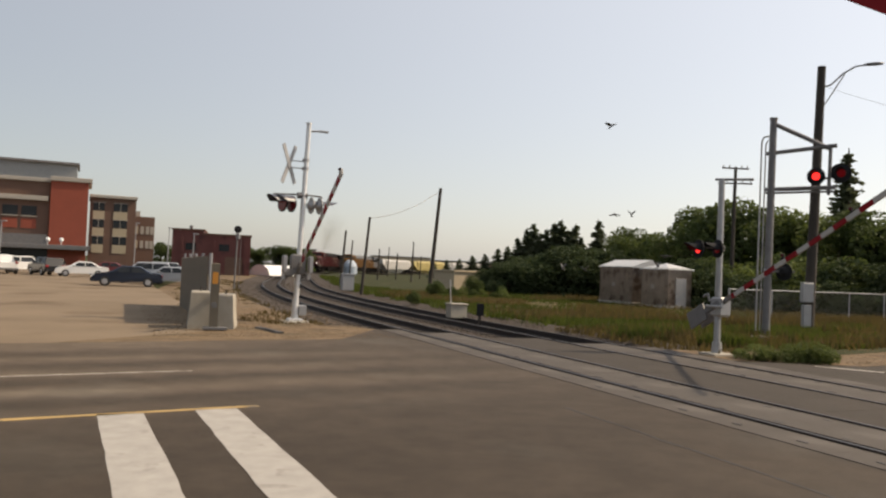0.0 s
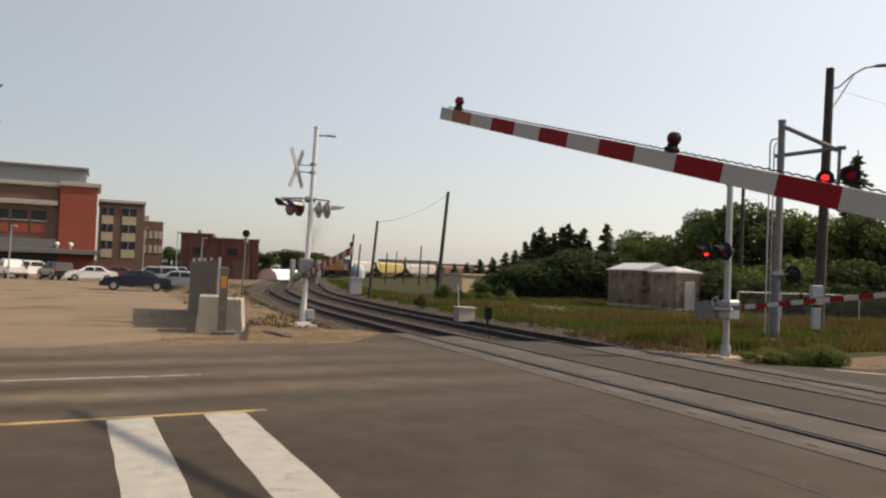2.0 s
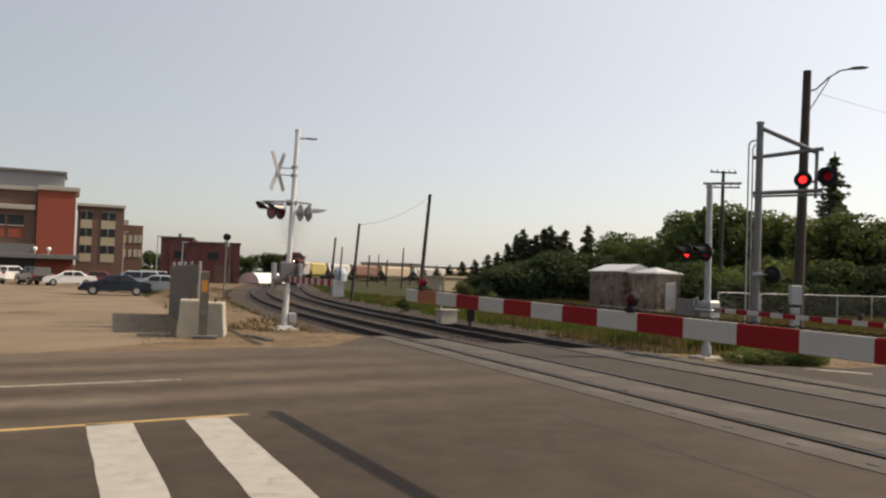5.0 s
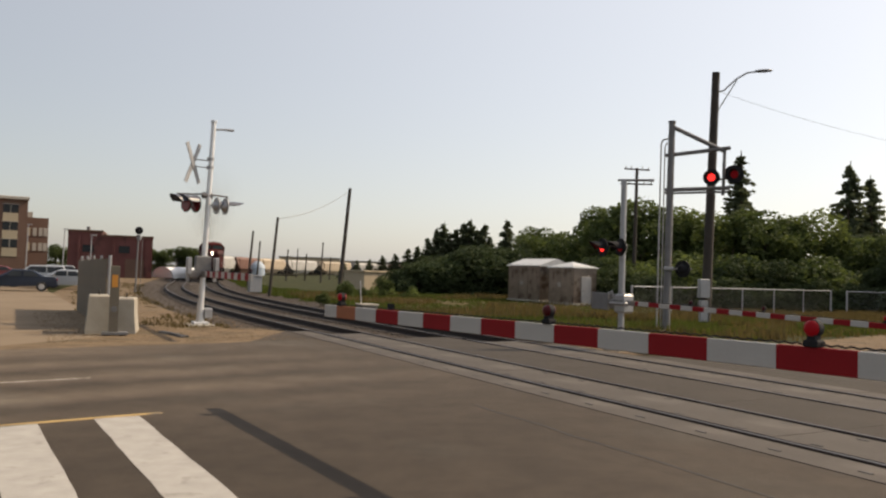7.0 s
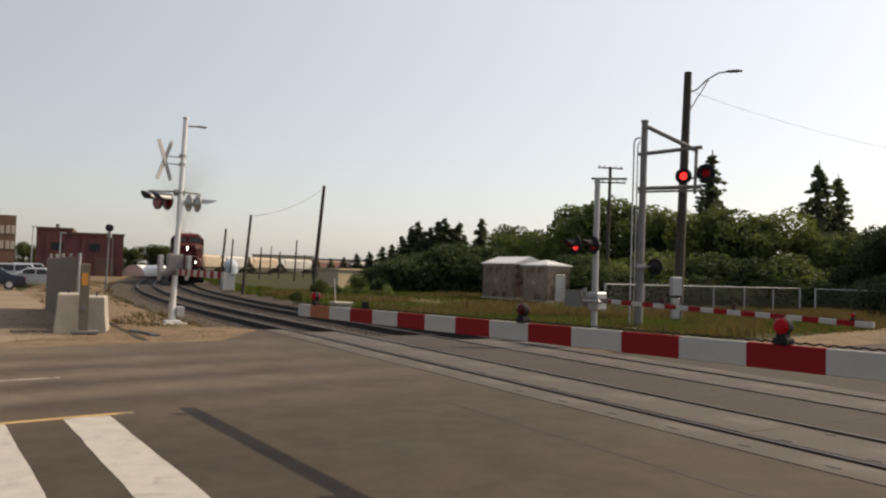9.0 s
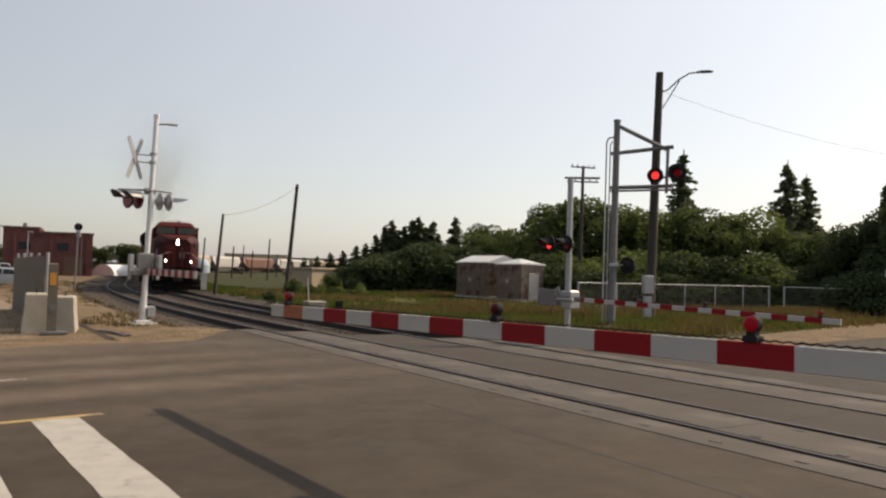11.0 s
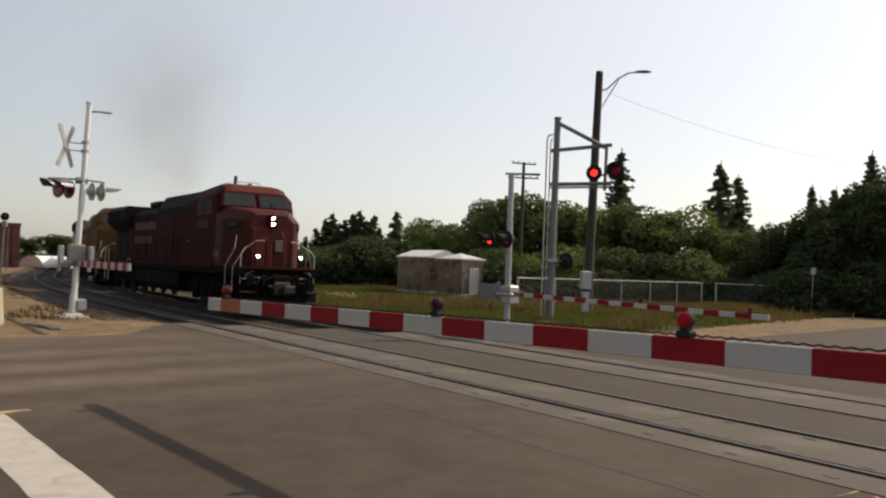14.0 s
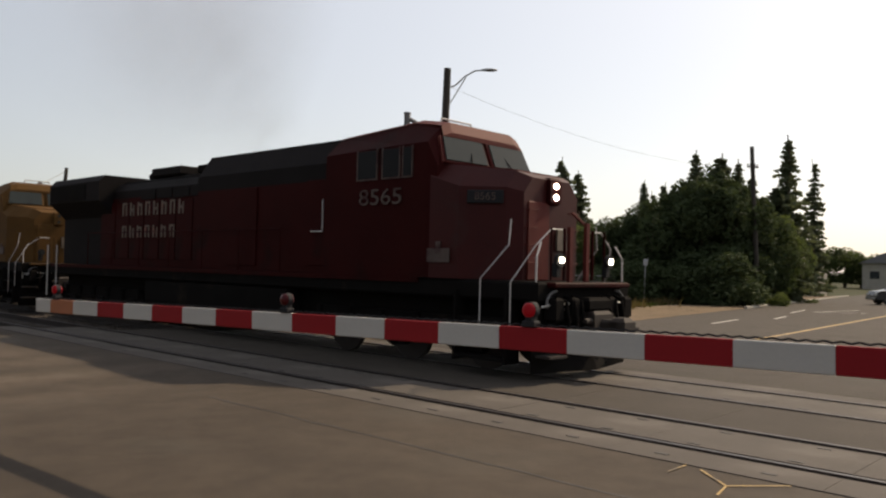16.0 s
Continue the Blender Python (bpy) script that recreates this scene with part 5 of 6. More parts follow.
# ---- buildings ----
def office():
    """Brick office block: a set-back clad upper floor, an orange stair block and a lower window wing."""
    c = polar(-24.0, 140)
    ob = thing("office_building", Matrix.Translation(c) @ pose(0, 0, 0, 0, 0, 24), "orange and brown brick office building with pale bands", "building")
    part("main_wall", Geo().box((-18, 6, 6.7), (25.2, 12, 13.4)), "brick_brown", ob, "brown brick wall")
    part("upper_storey", Geo().box((-16.2, 7.2, 14.9), (29.0, 9.5, 3.2)), "metal_roof", ob, "grey metal-clad upper storey")
    part("roof_edge", Geo().box((-16.2, 7.0, 16.6), (29.6, 10.3, 0.4), bevel=0.05), "dull", ob)
    part("cornice", Geo().box((-18, 5.8, 13.5), (25.4, 12.3, 0.6), bevel=0.06), "band", ob, "pale stone band")
    part("cornice", Geo().box((-18.2, 5.7, 10.6), (25.2, 12.5, 0.75), bevel=0.06), "band", ob, "pale stone band")
    part("stair_block", Geo().box((-2.6, 5.4, 6.9), (5.4, 12.0, 13.6)), "brick_orange", ob, "tall orange brick block")
    part("cornice", Geo().box((-2.4, 5.3, 13.8), (6.0, 12.4, 0.7), bevel=0.06), "band", ob, "pale stone band")
    part("wing_wall", Geo().box((3.9, 6.2, 5.8), (6.9, 11.0, 11.6)), "brick_brown", ob, "brown brick window wing")
    part("cornice", Geo().box((3.9, 6.0, 11.6), (7.2, 11.6, 0.5), bevel=0.06), "band", ob, "pale stone band")
    for x in (1.75, 5.0):
        w = 1.7 if x < 3 else 2.1
        for z0, z1, mt, nm in ((9.3, 10.6, "glass_dark", "window"), (7.95, 9.25, "cream", "panel"), (6.6, 7.9, "glass_dark", "window"), (5.25, 6.55, "cream", "panel"), (3.9, 5.2, "glass_dark", "window"), (2.5, 3.85, "cream", "panel")):
            wob = part(nm, Geo().box((x, 0.68, (z0 + z1) / 2), (w, 0.12, z1 - z0), bevel=0.02), mt, ob)
            if nm == "window":
                part("mullion", Geo().box((x, 0.6, (z0 + z1) / 2), (0.08, 0.1, z1 - z0)).box((x, 0.6, z1 + 0.03), (w + 0.2, 0.12, 0.08)), "band", wob)
    part("end_wall", Geo().box((8.9, 9.5, 4.4), (3.4, 10, 9.0)), "brick_brown", ob, "brown brick end wing")
    for x in (7.75, 8.65, 9.5, 10.2):
        for z in (6.6, 4.2):
            part("window", Geo().box((x, 4.46, z), (0.55, 0.1, 1.3), bevel=0.02), "band" if x > 8 else "cream", ob)
    part("penthouse", Geo().box((7.6, 6.5, 9.2), (1.4, 2.5, 1.2)), "band", ob)
    for i in range(5):
        x = -18.6 + i * 2.6
        part("window", Geo().box((x, -0.04, 8.6), (2.1, 0.12, 1.5), bevel=0.02), "glass_dark", ob)
        part("sill", Geo().box((x, -0.1, 7.75), (2.3, 0.2, 0.15)), "band", ob)
        part("brick_panel", Geo().box((x, -0.03, 6.6), (2.1, 0.1, 1.5)), "brick_orange", ob)
    part("glazed_corner", Geo().box((-20.0, -0.6, 4.6), (8.5, 1.2, 9.0), bevel=0.05), "glass_dark", ob, "dark glazed entrance bay")
    part("canopy", Geo().box((-6.5, -1.2, 3.1), (14.5, 2.8, 0.7), bevel=0.05), "dull", ob, "grey entrance canopy")
    part("ground_floor_glazing", Geo().box((-7, -0.05, 1.4), (13, 0.2, 2.6)), "glass_dark", ob)
    part("terrace", Geo().box((-9.5, -1.0, 4.2), (8, 2.2, 1.5)), "dull", ob)
    for x in (-5.3, -3.4):
        part("globe_lamp", Geo().ball((x, -2.0, 4.25), 0.35, seg=12, rows=8).tube((x, -2.0, 3.4), (x, -2.0, 4.0), 0.06), "white_fabric", ob, smooth=True)
    return ob


office()


def dark_brick():
    c = polar(-16.0, 120)
    ob = thing("brick_warehouse", Matrix.Translation(c) @ pose(0, 0, 0, 0, 0, 14), "dark red brick warehouse with a flat roof", "building")
    part("tall_wall", Geo().box((-3.4, 6, 3.1), (4.3, 12, 6.3)), "brick_dark", ob)
    part("low_wall", Geo().box((2.0, 5.5, 2.85), (6.6, 11, 5.7)), "brick_dark", ob)
    part("parapet", Geo().box((-3.4, 5.9, 6.3), (4.5, 12.2, 0.25)).box((2.0, 5.4, 5.75), (6.8, 11.2, 0.25)), "brick_brown", ob)
    part("roof_vent", Geo().tube((-3.2, 3, 6.3), (-3.2, 3, 7.0), 0.25, seg=10), "dull", ob)
    for x in (-4.2, 0.2, 4.6):
        part("pilaster", Geo().box((x, -0.12, 2.7), (0.35, 0.3, 5.3)), "brick_dark", ob)
    for x in (-3.0, 1.6):
        part("window", Geo().box((x, -0.04, 3.9), (1.4, 0.1, 1.0)), "glass_dark", ob)
    part("door", Geo().box((3.0, -0.05, 1.3), (2.4, 0.1, 2.6)), "brick_brown", ob)


dark_brick()


def shed(origin, length, depth, eave, peak, gable, label):
    """A small sheet-metal hut along the rails, with corner trims, ribs, a door and an overhanging roof."""
    ob = thing("equipment_shed", Matrix.Translation(origin) @ pose(0, 0, 0, 0, 0, RAIL_ANG - 90), label, "shed", "railway sheds")
    part("base", Geo().box((length / 2, depth / 2, 0.1), (length + 0.2, depth + 0.2, 0.3), bevel=0.02), "concrete", ob)
    part("wall", Geo().box((length / 2, depth / 2, eave / 2 + 0.1), (length, depth, eave - 0.1)), "shed_grey", ob)
    rib = Geo().box((0, 0, 0), (0.05, 0.03, eave - 0.25)).mesh("rib", "shed_grey")
    for i in range(int(length / 1.3) + 1):
        part("rib", rib, None, ob, at=pose(0.05 + i * 1.3, -0.008, eave / 2 + 0.1))
    for i in range(int(depth / 1.2) + 1):
        part("rib", rib, None, ob, at=pose(length + 0.008, 0.05 + i * 1.2, eave / 2 + 0.1, 0, 0, 90))
    o = 0.12
    if gable:
        roof = Geo().add([(-o, -o, eave), (-o, depth / 2, peak), (-o, depth + o, eave), (length + o, -o, eave), (length + o, depth / 2, peak), (length + o, depth + o, eave),
                          (-o, -o, eave - 0.06), (-o, depth + o, eave - 0.06), (length + o, -o, eave - 0.06), (length + o, depth + o, eave - 0.06)],
                         [(0, 3, 4, 1), (1, 4, 5, 2), (0, 1, 2, 7, 6), (3, 8, 9, 5, 4), (0, 6, 8, 3), (2, 5, 9, 7), (6, 7, 9, 8)])
    else:
        roof = Geo().add([(-o, -o, eave), (length + o, -o, eave), (length + o, depth + o, eave), (-o, depth + o, eave), (length / 2, depth / 2, peak), (-o, -o, eave - 0.08), (length + o, -o, eave - 0.08), (length + o, depth + o, eave - 0.08), (-o, depth + o, eave - 0.08)],
                         [(0, 1, 4), (1, 2, 4), (2, 3, 4), (3, 0, 4), (0, 5, 6, 1), (1, 6, 7, 2), (2, 7, 8, 3), (3, 8, 5, 0), (5, 8, 7, 6)])
    part("roof", roof, "shed_roof", ob, "pale sheet-metal roof")
    d = part("door", Geo().box((length + 0.02, depth * 0.55, 1.15), (0.05, 0.85, 1.9), bevel=0.01), "galv", ob, "pale steel door")
    part("handle", Geo().box((length + 0.06, depth * 0.55 - 0.3, 1.1), (0.04, 0.12, 0.04)), "dull", d)
    part("notice", Geo().box((length * 0.45, -0.03, 1.5), (0.4, 0.02, 0.3)), "band", ob, "pale notice plate")
    return ob


shed(Vector((12.3, 62.6, 0)), 4.2, 3.0, 2.85, 3.4, True, "grey sheet-metal shed with a pale gabled roof")
shed(Vector((14.15, 57.0, 0)), 2.9, 2.0, 2.75, 3.15, False, "grey sheet-metal hut with a pale peaked roof")

tent = thing("fabric_shelter", Matrix.Translation(polar(-12.8, 130)) @ pose(0, 0, 0, 0, 0, -30), "white rounded fabric storage shelter", "shelter")
part("cover", Geo().extrude([(2.1 * math.cos(math.pi * i / 12), 1.65 * math.sin(math.pi * i / 12)) for i in range(13)], "y", 0, 7), "white_fabric", tent)
part("end_seam", Geo().path([(2.12 * math.cos(math.pi * i / 12), -0.03, 1.67 * math.sin(math.pi * i / 12)) for i in range(13)], 0.05), "galv", tent)

low = thing("low_building", Matrix.Translation(polar(1.75, 86)) @ pose(0, 0, 0, 0, 0, 33), "long low tan stuccoed building", "building")
part("wall", Geo().box((0, 2, 0.95), (3.2, 4, 1.9)), "tan_wall", low)
part("roof", Geo().box((0, 2, 1.98), (3.5, 4.3, 0.18), bevel=0.03), "tan_wall", low)
for x, z, az, d, w, h, mt in ((0, 0, -3.0, 300, 22, 6, "tan_wall"), (0, 0, 0.6, 330, 26, 5.5, "concrete"), (0, 0, -10.5, 230, 12, 6, "concrete")):
    far = thing("industrial_building", Matrix.Translation(polar(az, d)) @ pose(0, 0, 0, 0, 0, -az), "distant plain industrial building beyond the railway", "building")
    part("wall", Geo().box((0, 5, h / 2), (w, 10, h)), mt, far)
    part("roof", Geo().box((0, 5, h + 0.15), (w + 0.6, 10.6, 0.3)), "dull", far)
    for i in range(4):
        part("door", Geo().box((-w * 0.36 + i * w * 0.24, -0.05, 1.6), (2.2, 0.1, 3.0)), "glass_dark", far)
tank = thing("storage_tank", Matrix.Translation(polar(-6.55, 215, -1.2)), "pale blue domed storage tank beyond the yard", "tank")
part("shell", Geo().tube((0, 0, 0), (0, 0, 3.0), 1.9, seg=24), "blue_tank", tank)
part("dome", Geo().loft([[(r * math.cos(a), r * math.sin(a), z) for a in [2 * math.pi * i / 24 for i in range(24)]] for r, z in ((1.95, 3.0), (1.6, 3.9), (0.9, 4.6), (0.2, 4.9))]), "blue_tank", tank)
house = thing("house", Matrix.Translation(polar(54.0, 150)) @ pose(0, 0, 0, 0, 0, -54), "distant grey house with a gabled roof", "house")
part("wall", Geo().box((0, 4, 2.2), (8, 8, 4.4)), "concrete", house)
part("roof", Geo().extrude([(-4.6, 4.3), (4.6, 4.3), (0, 6.4)], "y", -0.5, 8.5), "dull", house)
for x in (-2.2, 1.8):
    part("window", Geo().box((x, -0.04, 2.4), (1.4, 0.1, 1.2)), "glass_dark", house)
wall = thing("retaining_wall", Matrix.Translation(Vector((67.5, 57.5, 0))) @ pose(0, 0, 0, 0, 0, 22), "low sloping tan concrete wall beside the road", "wall")
part("wall", Geo().extrude([(0, -0.2), (4.6, -0.2), (4.6, 2.6), (3.2, 2.3), (0, 0.4)], "y", 0, 0.4), "concrete", wall)
part("coping", Geo().loft([[(x, -0.06, z), (x, 0.46, z), (x, 0.46, z + 0.12), (x, -0.06, z + 0.12)] for x, z in ((0, 0.4), (3.2, 2.3), (4.6, 2.6))]), "band", wall)


# ---- fences, blocks and small railway things ----
wood = thing("board_fence", Matrix.Translation(Vector((-7.5, 25.75, 0))) @ pose(0, 0, 0, 0, 0, RAIL_ANG + 90), "tall weathered grey board fence along the lot", "fence")
board = Geo().box((0, 0, 0), (0.135, 0.03, 2.15), bevel=0.006).mesh("board", "wood_grey")
for i in range(76):
    part("board", board, None, wood, at=pose(0.1 + i * 0.1445, 0.0, 1.12 + random.uniform(-0.03, 0.03) - 0.001 * i, 0, random.uniform(-0.4, 0.4), 0))
for i in range(5):
    part("post", Geo().tube((i * 2.7, -0.08, 0), (i * 2.6, -0.08, 2.3), 0.05, seg=10), "galv", wood)
part("rail", Geo().box((5.5, -0.05, 0.5), (11, 0.05, 0.09)).box((5.5, -0.05, 1.8), (11, 0.05, 0.09)), "wood_grey", wood)


def barrier_block(at, rz, size, label):
    ob = thing("concrete_block", Matrix.Translation(at) @ pose(0, 0, 0, 0, 0, rz), label, "concrete block", "blocks at the fence end")
    l, w, h = size
    part("block", Geo().loft([[(-l / 2 * k, -w / 2 * q, z), (l / 2 * k, -w / 2 * q, z), (l / 2 * k, w / 2 * q, z), (-l / 2 * k, w / 2 * q, z)] for k, q, z in ((1, 1, 0), (1, 1, 0.12), (0.97, 0.86, h * 0.55), (0.95, 0.8, h - 0.04), (0.91, 0.72, h))]), "concrete", ob)
    part("lifting_loop", Geo().path([(-0.1, 0, h - 0.02), (-0.08, 0, h + 0.12), (0.08, 0, h + 0.12), (0.1, 0, h - 0.02)], 0.015), "rail", ob)


barrier_block((-7.42, 24.85, -0.01), RAIL_ANG + 86, (1.3, 0.72, 1.12), "weathered tan concrete barrier block beside the fence")
barrier_block((-6.72, 25.15, -0.01), RAIL_ANG + 78, (1.3, 0.66, 1.05), "weathered tan concrete barrier block beside the fence")
post = thing("sign_post", pose(-6.75, 24.0, 0, 0, 0, 15), "square wooden post with a faded orange sticker", "post")
part("post", Geo().box((0, 0, 1.0), (0.25, 0.2, 1.98), bevel=0.02), "wood_grey", post)
part("sticker", Geo().box((0, -0.105, 1.55), (0.16, 0.01, 0.35)), "sign_orange", post, "faded orange sticker")
part("ring_plate", Geo().tube((0, -0.1, 0.75), (0, -0.13, 0.75), 0.09, seg=14), "dull", post)
part("foot_plate", Geo().box((0.05, -0.05, 0.06), (0.7, 0.4, 0.08), bevel=0.01), "dull", post)
sig = thing("railway_signal", Matrix.Translation(polar(-14.45, 62)), "slim railway signal with a round black head", "railway signal")
part("pole", Geo().tube((0, 0, 0), (0.08, 0, 4.1), 0.06, seg=10), "dull", sig)
part("head", Geo().tube((0.1, -0.08, 4.45), (0.1, 0.06, 4.45), 0.27, seg=20).tube((0.1, -0.3, 4.45), (0.1, -0.08, 4.45), 0.1, seg=12), "black", sig, "round black signal head")
part("bracket", Geo().box((0.08, 0, 4.1), (0.3, 0.1, 0.1)).box((0.1, 0.1, 3.9), (0.25, 0.25, 0.3), bevel=0.02), "galv", sig)
part("ladder", Geo().path([(-0.05, 0.3, 0.1), (0.02, 0.25, 3.9)], 0.02).path([(0.25, 0.3, 0.1), (0.3, 0.25, 3.9)], 0.02), "dull", sig)
for at, sc, lb in ((Vector((0.7, 35.7, -0.05)), 1.0, "squat pale concrete foundation block in the grass"), (polar(-6.7, 68), 1.3, "grey steel relay cabinet beside the track")):
    cab = thing("relay_box" if sc > 1 else "concrete_block", Matrix.Translation(at) @ pose(0, 0, 0, 0, 0, RAIL_ANG), lb, "cabinet" if sc > 1 else "concrete block")
    part("body", Geo().box((0, 0, 0.3 * sc ** 3), (0.75 * sc, 0.6 * sc, 0.6 * sc ** 3), bevel=0.04), "concrete" if sc == 1 else "galv", cab)
    part("cap", Geo().box((0, 0, 0.62 * sc ** 3), (0.85 * sc, 0.7 * sc, 0.08), bevel=0.02), "concrete" if sc == 1 else "galv", cab)
mk = thing("track_marker", Matrix.Translation(Vector((1.6, 33.0, -0.1))), "short black and grey track marker post", "marker post")
part("post", Geo().box((0, 0, 0.4), (0.12, 0.1, 0.9), bevel=0.01), "wood_pole", mk)
part("plate", Geo().box((0.02, -0.07, 0.6), (0.3, 0.02, 0.5), bevel=0.005), "black", mk)
mk = thing("whip_marker", Matrix.Translation(Vector((0.5, 36.8, -0.1))), "thin leaning white marker rod", "marker post")
part("rod", Geo().tube((0, 0, 0), (-0.12, 0, 1.7), 0.025), "handrail", mk)


def chain_link(p0, p1, height, label):
    """Posts, top rail and a woven wire mesh of thin diagonal wires."""
    p0, p1 = Vector(p0), Vector(p1)
    d = p1 - p0
    ln = d.length
    ob = thing("chain_link_fence", Matrix.Translation(p0) @ pose(0, 0, 0, 0, 0, math.degrees(math.atan2(d.y, d.x))), label, "fence", "chain-link fences")
    k = max(1, round(ln / 3.0))
    for i in range(k + 1):
        part("post", Geo().tube((ln * i / k, 0, -0.1), (ln * i / k, 0, height + 0.05), 0.035 if 0 < i < k else 0.055, seg=8), "galv", ob)
    part("top_rail", Geo().tube((0, 0, height), (ln, 0, height), 0.028, seg=8), "galv", ob)
    part("bottom_rail", Geo().tube((0, 0, 0.12), (ln, 0, 0.12), 0.008, seg=6), "dull", ob)
    g, step, w = Geo(), 0.16, 0.004
    for s in (-1, 1):
        x = -height
        while x < ln:
            a, b = max(0.0, -x), min(height, ln - x)
            if b > a:
                q = [(x + a, a), (x + b, b)] if s > 0 else [(ln - x - a, a), (ln - x - b, b)]
                g.add([(q[0][0] - w, 0.01 * s, q[0][1]), (q[0][0] + w, 0.01 * s, q[0][1]), (q[1][0] + w, 0.01 * s, q[1][1]), (q[1][0] - w, 0.01 * s, q[1][1])], [(0, 1, 2, 3)])
            x += step
    tagged(part("wire_mesh", g, "mesh_wire", ob), kind="stuff")


chain_link((13.8, 38.6, 0), (29.6, 47.0, 0), 1.7, "galvanised chain-link fence before dark bushes")
chain_link((30.4, 46.6, 0), (33.6, 44.6, 0), 1.7, "galvanised chain-link fence panel beside the driveway")


sign = thing("road_sign", Matrix.Translation(polar(39.0, 55)) @ pose(0, 0, 0, 0, 0, -20), "thin galvanised road sign post seen from behind", "road sign")
part("post", Geo().tube((0, 0, -0.1), (0.06, 0, 2.95), 0.035, seg=8), "galv", sign)
part("plate", Geo().box((0.05, -0.04, 2.7), (0.3, 0.02, 0.4), bevel=0.005), "galv", sign, "plain grey back of a sign plate")
drain = thing("drain_edge", Matrix.Translation((-5.15, 24.5, 0)) @ pose(0, 0, 0, 0, 0, RAIL_ANG + 100), "broken asphalt gutter edge beside the concrete blocks", "gutter")
part("lip", Geo().loft([[(x, -0.14 + 0.05 * math.sin(x * 5), 0), (x, 0.14, 0), (x, 0.09, 0.05 + 0.02 * math.sin(x * 9)), (x, -0.09, 0.05)] for x in (-0.9, -0.4, 0.1, 0.6, 1.1)]), "tar", drain)


# ---- parked cars ----
def car(at, rz, paint, kind, label):
    """A car; x forward. kind: sedan, suv or pickup."""
    prof = {"sedan": ([(-2.3, 0.35), (-2.35, 0.75), (-2.2, 0.95), (-1.55, 1.0), (-0.85, 1.42), (0.35, 1.45), (1.15, 1.0), (2.05, 0.86), (2.3, 0.6), (2.3, 0.3)], 0.9),
            "suv": ([(-2.2, 0.4), (-2.25, 0.9), (-2.15, 1.1), (-1.9, 1.68), (0.3, 1.72), (1.05, 1.15), (2.1, 1.0), (2.28, 0.7), (2.28, 0.38)], 0.93),
            "pickup": ([(-2.75, 0.5), (-2.78, 1.1), (-0.75, 1.14), (-0.65, 1.78), (0.75, 1.82), (1.4, 1.2), (2.55, 1.1), (2.75, 0.8), (2.75, 0.45)], 0.96)}[kind]
    pts, hw = prof
    ob = thing("parked_car", Matrix.Translation(at) @ pose(0, 0, 0, 0, 0, rz), label, "car", "cars in the lot")
    belt = 0.95 if kind == "sedan" else 1.12
    rings = []
    for f in (-1, -0.92, 0.92, 1):
        rings.append([(x * (0.99 if abs(f) == 1 else 1), hw * f * (1 - 0.16 * max(0, (z - belt)) / 0.5), z - (0.04 if abs(f) == 1 and z > belt else 0)) for x, z in pts])
    part("body", Geo().loft(rings), paint, ob)
    xs = [p[0] for p in pts if p[1] > belt + 0.25]
    x0, x1 = min(xs), max(xs)
    top = max(p[1] for p in pts)
    for s in (-1, 1):
        y = hw * s
        part("side_glass", Geo().add([(x0 - 0.42, y * 1.003, belt + 0.04), (x1 + 0.5, y * 1.003, belt + 0.04), (x1 + 0.02, y * 0.885, top - 0.1), (x0 + 0.02, y * 0.885, top - 0.1),
                                      (x0 - 0.42, y * 0.97, belt + 0.04), (x1 + 0.5, y * 0.97, belt + 0.04), (x1 + 0.02, y * 0.85, top - 0.1), (x0 + 0.02, y * 0.85, top - 0.1)],
                                     [(0, 1, 2, 3), (7, 6, 5, 4), (0, 4, 5, 1), (1, 5, 6, 2), (2, 6, 7, 3), (3, 7, 4, 0)]), "glass_dark", ob)
        part("pillar", Geo().box(((x0 + x1) / 2, y * 0.945, (belt + top) / 2), (0.09, 0.1, top - belt - 0.1)), paint, ob)
        part("headlamp", Geo().box((pts[-2][0] - 0.08, y * 0.72, pts[-2][1] + 0.08), (0.14, 0.36, 0.14), bevel=0.03), "white_fabric", ob)
        part("tail_lamp", Geo().box((pts[1][0] + 0.03, y * 0.8, pts[1][1]), (0.1, 0.24, 0.2), bevel=0.02), "arm_red", ob)
        part("mirror", Geo().box((x1 + 0.3, y * 1.08, belt + 0.1), (0.15, 0.18, 0.12), bevel=0.03), paint, ob)
    part("rear_bumper", Geo().box((pts[0][0] + 0.02, 0, 0.5), (0.16, hw * 1.85, 0.2), bevel=0.05), "dull" if kind == "pickup" else paint, ob)
    part("front_bumper", Geo().box((pts[-1][0], 0, 0.45), (0.14, hw * 1.85, 0.2), bevel=0.05), "dull" if kind == "pickup" else paint, ob)
    wx = (pts[0][0] + 0.9, pts[-1][0] - 0.88)
    for x in wx:
        for s in (-1, 1):
            r = 0.33 if kind == "sedan" else 0.38
            wh = part("wheel", Geo().tube((x, s * (hw - 0.2), r), (x, s * (hw + 0.015), r), r, seg=20), "tyre", ob)
            part("rim", Geo().tube((x, s * (hw + 0.0), r), (x, s * (hw + 0.025), r), r * 0.62, r * 0.55, seg=14), "rim", wh)
    return ob


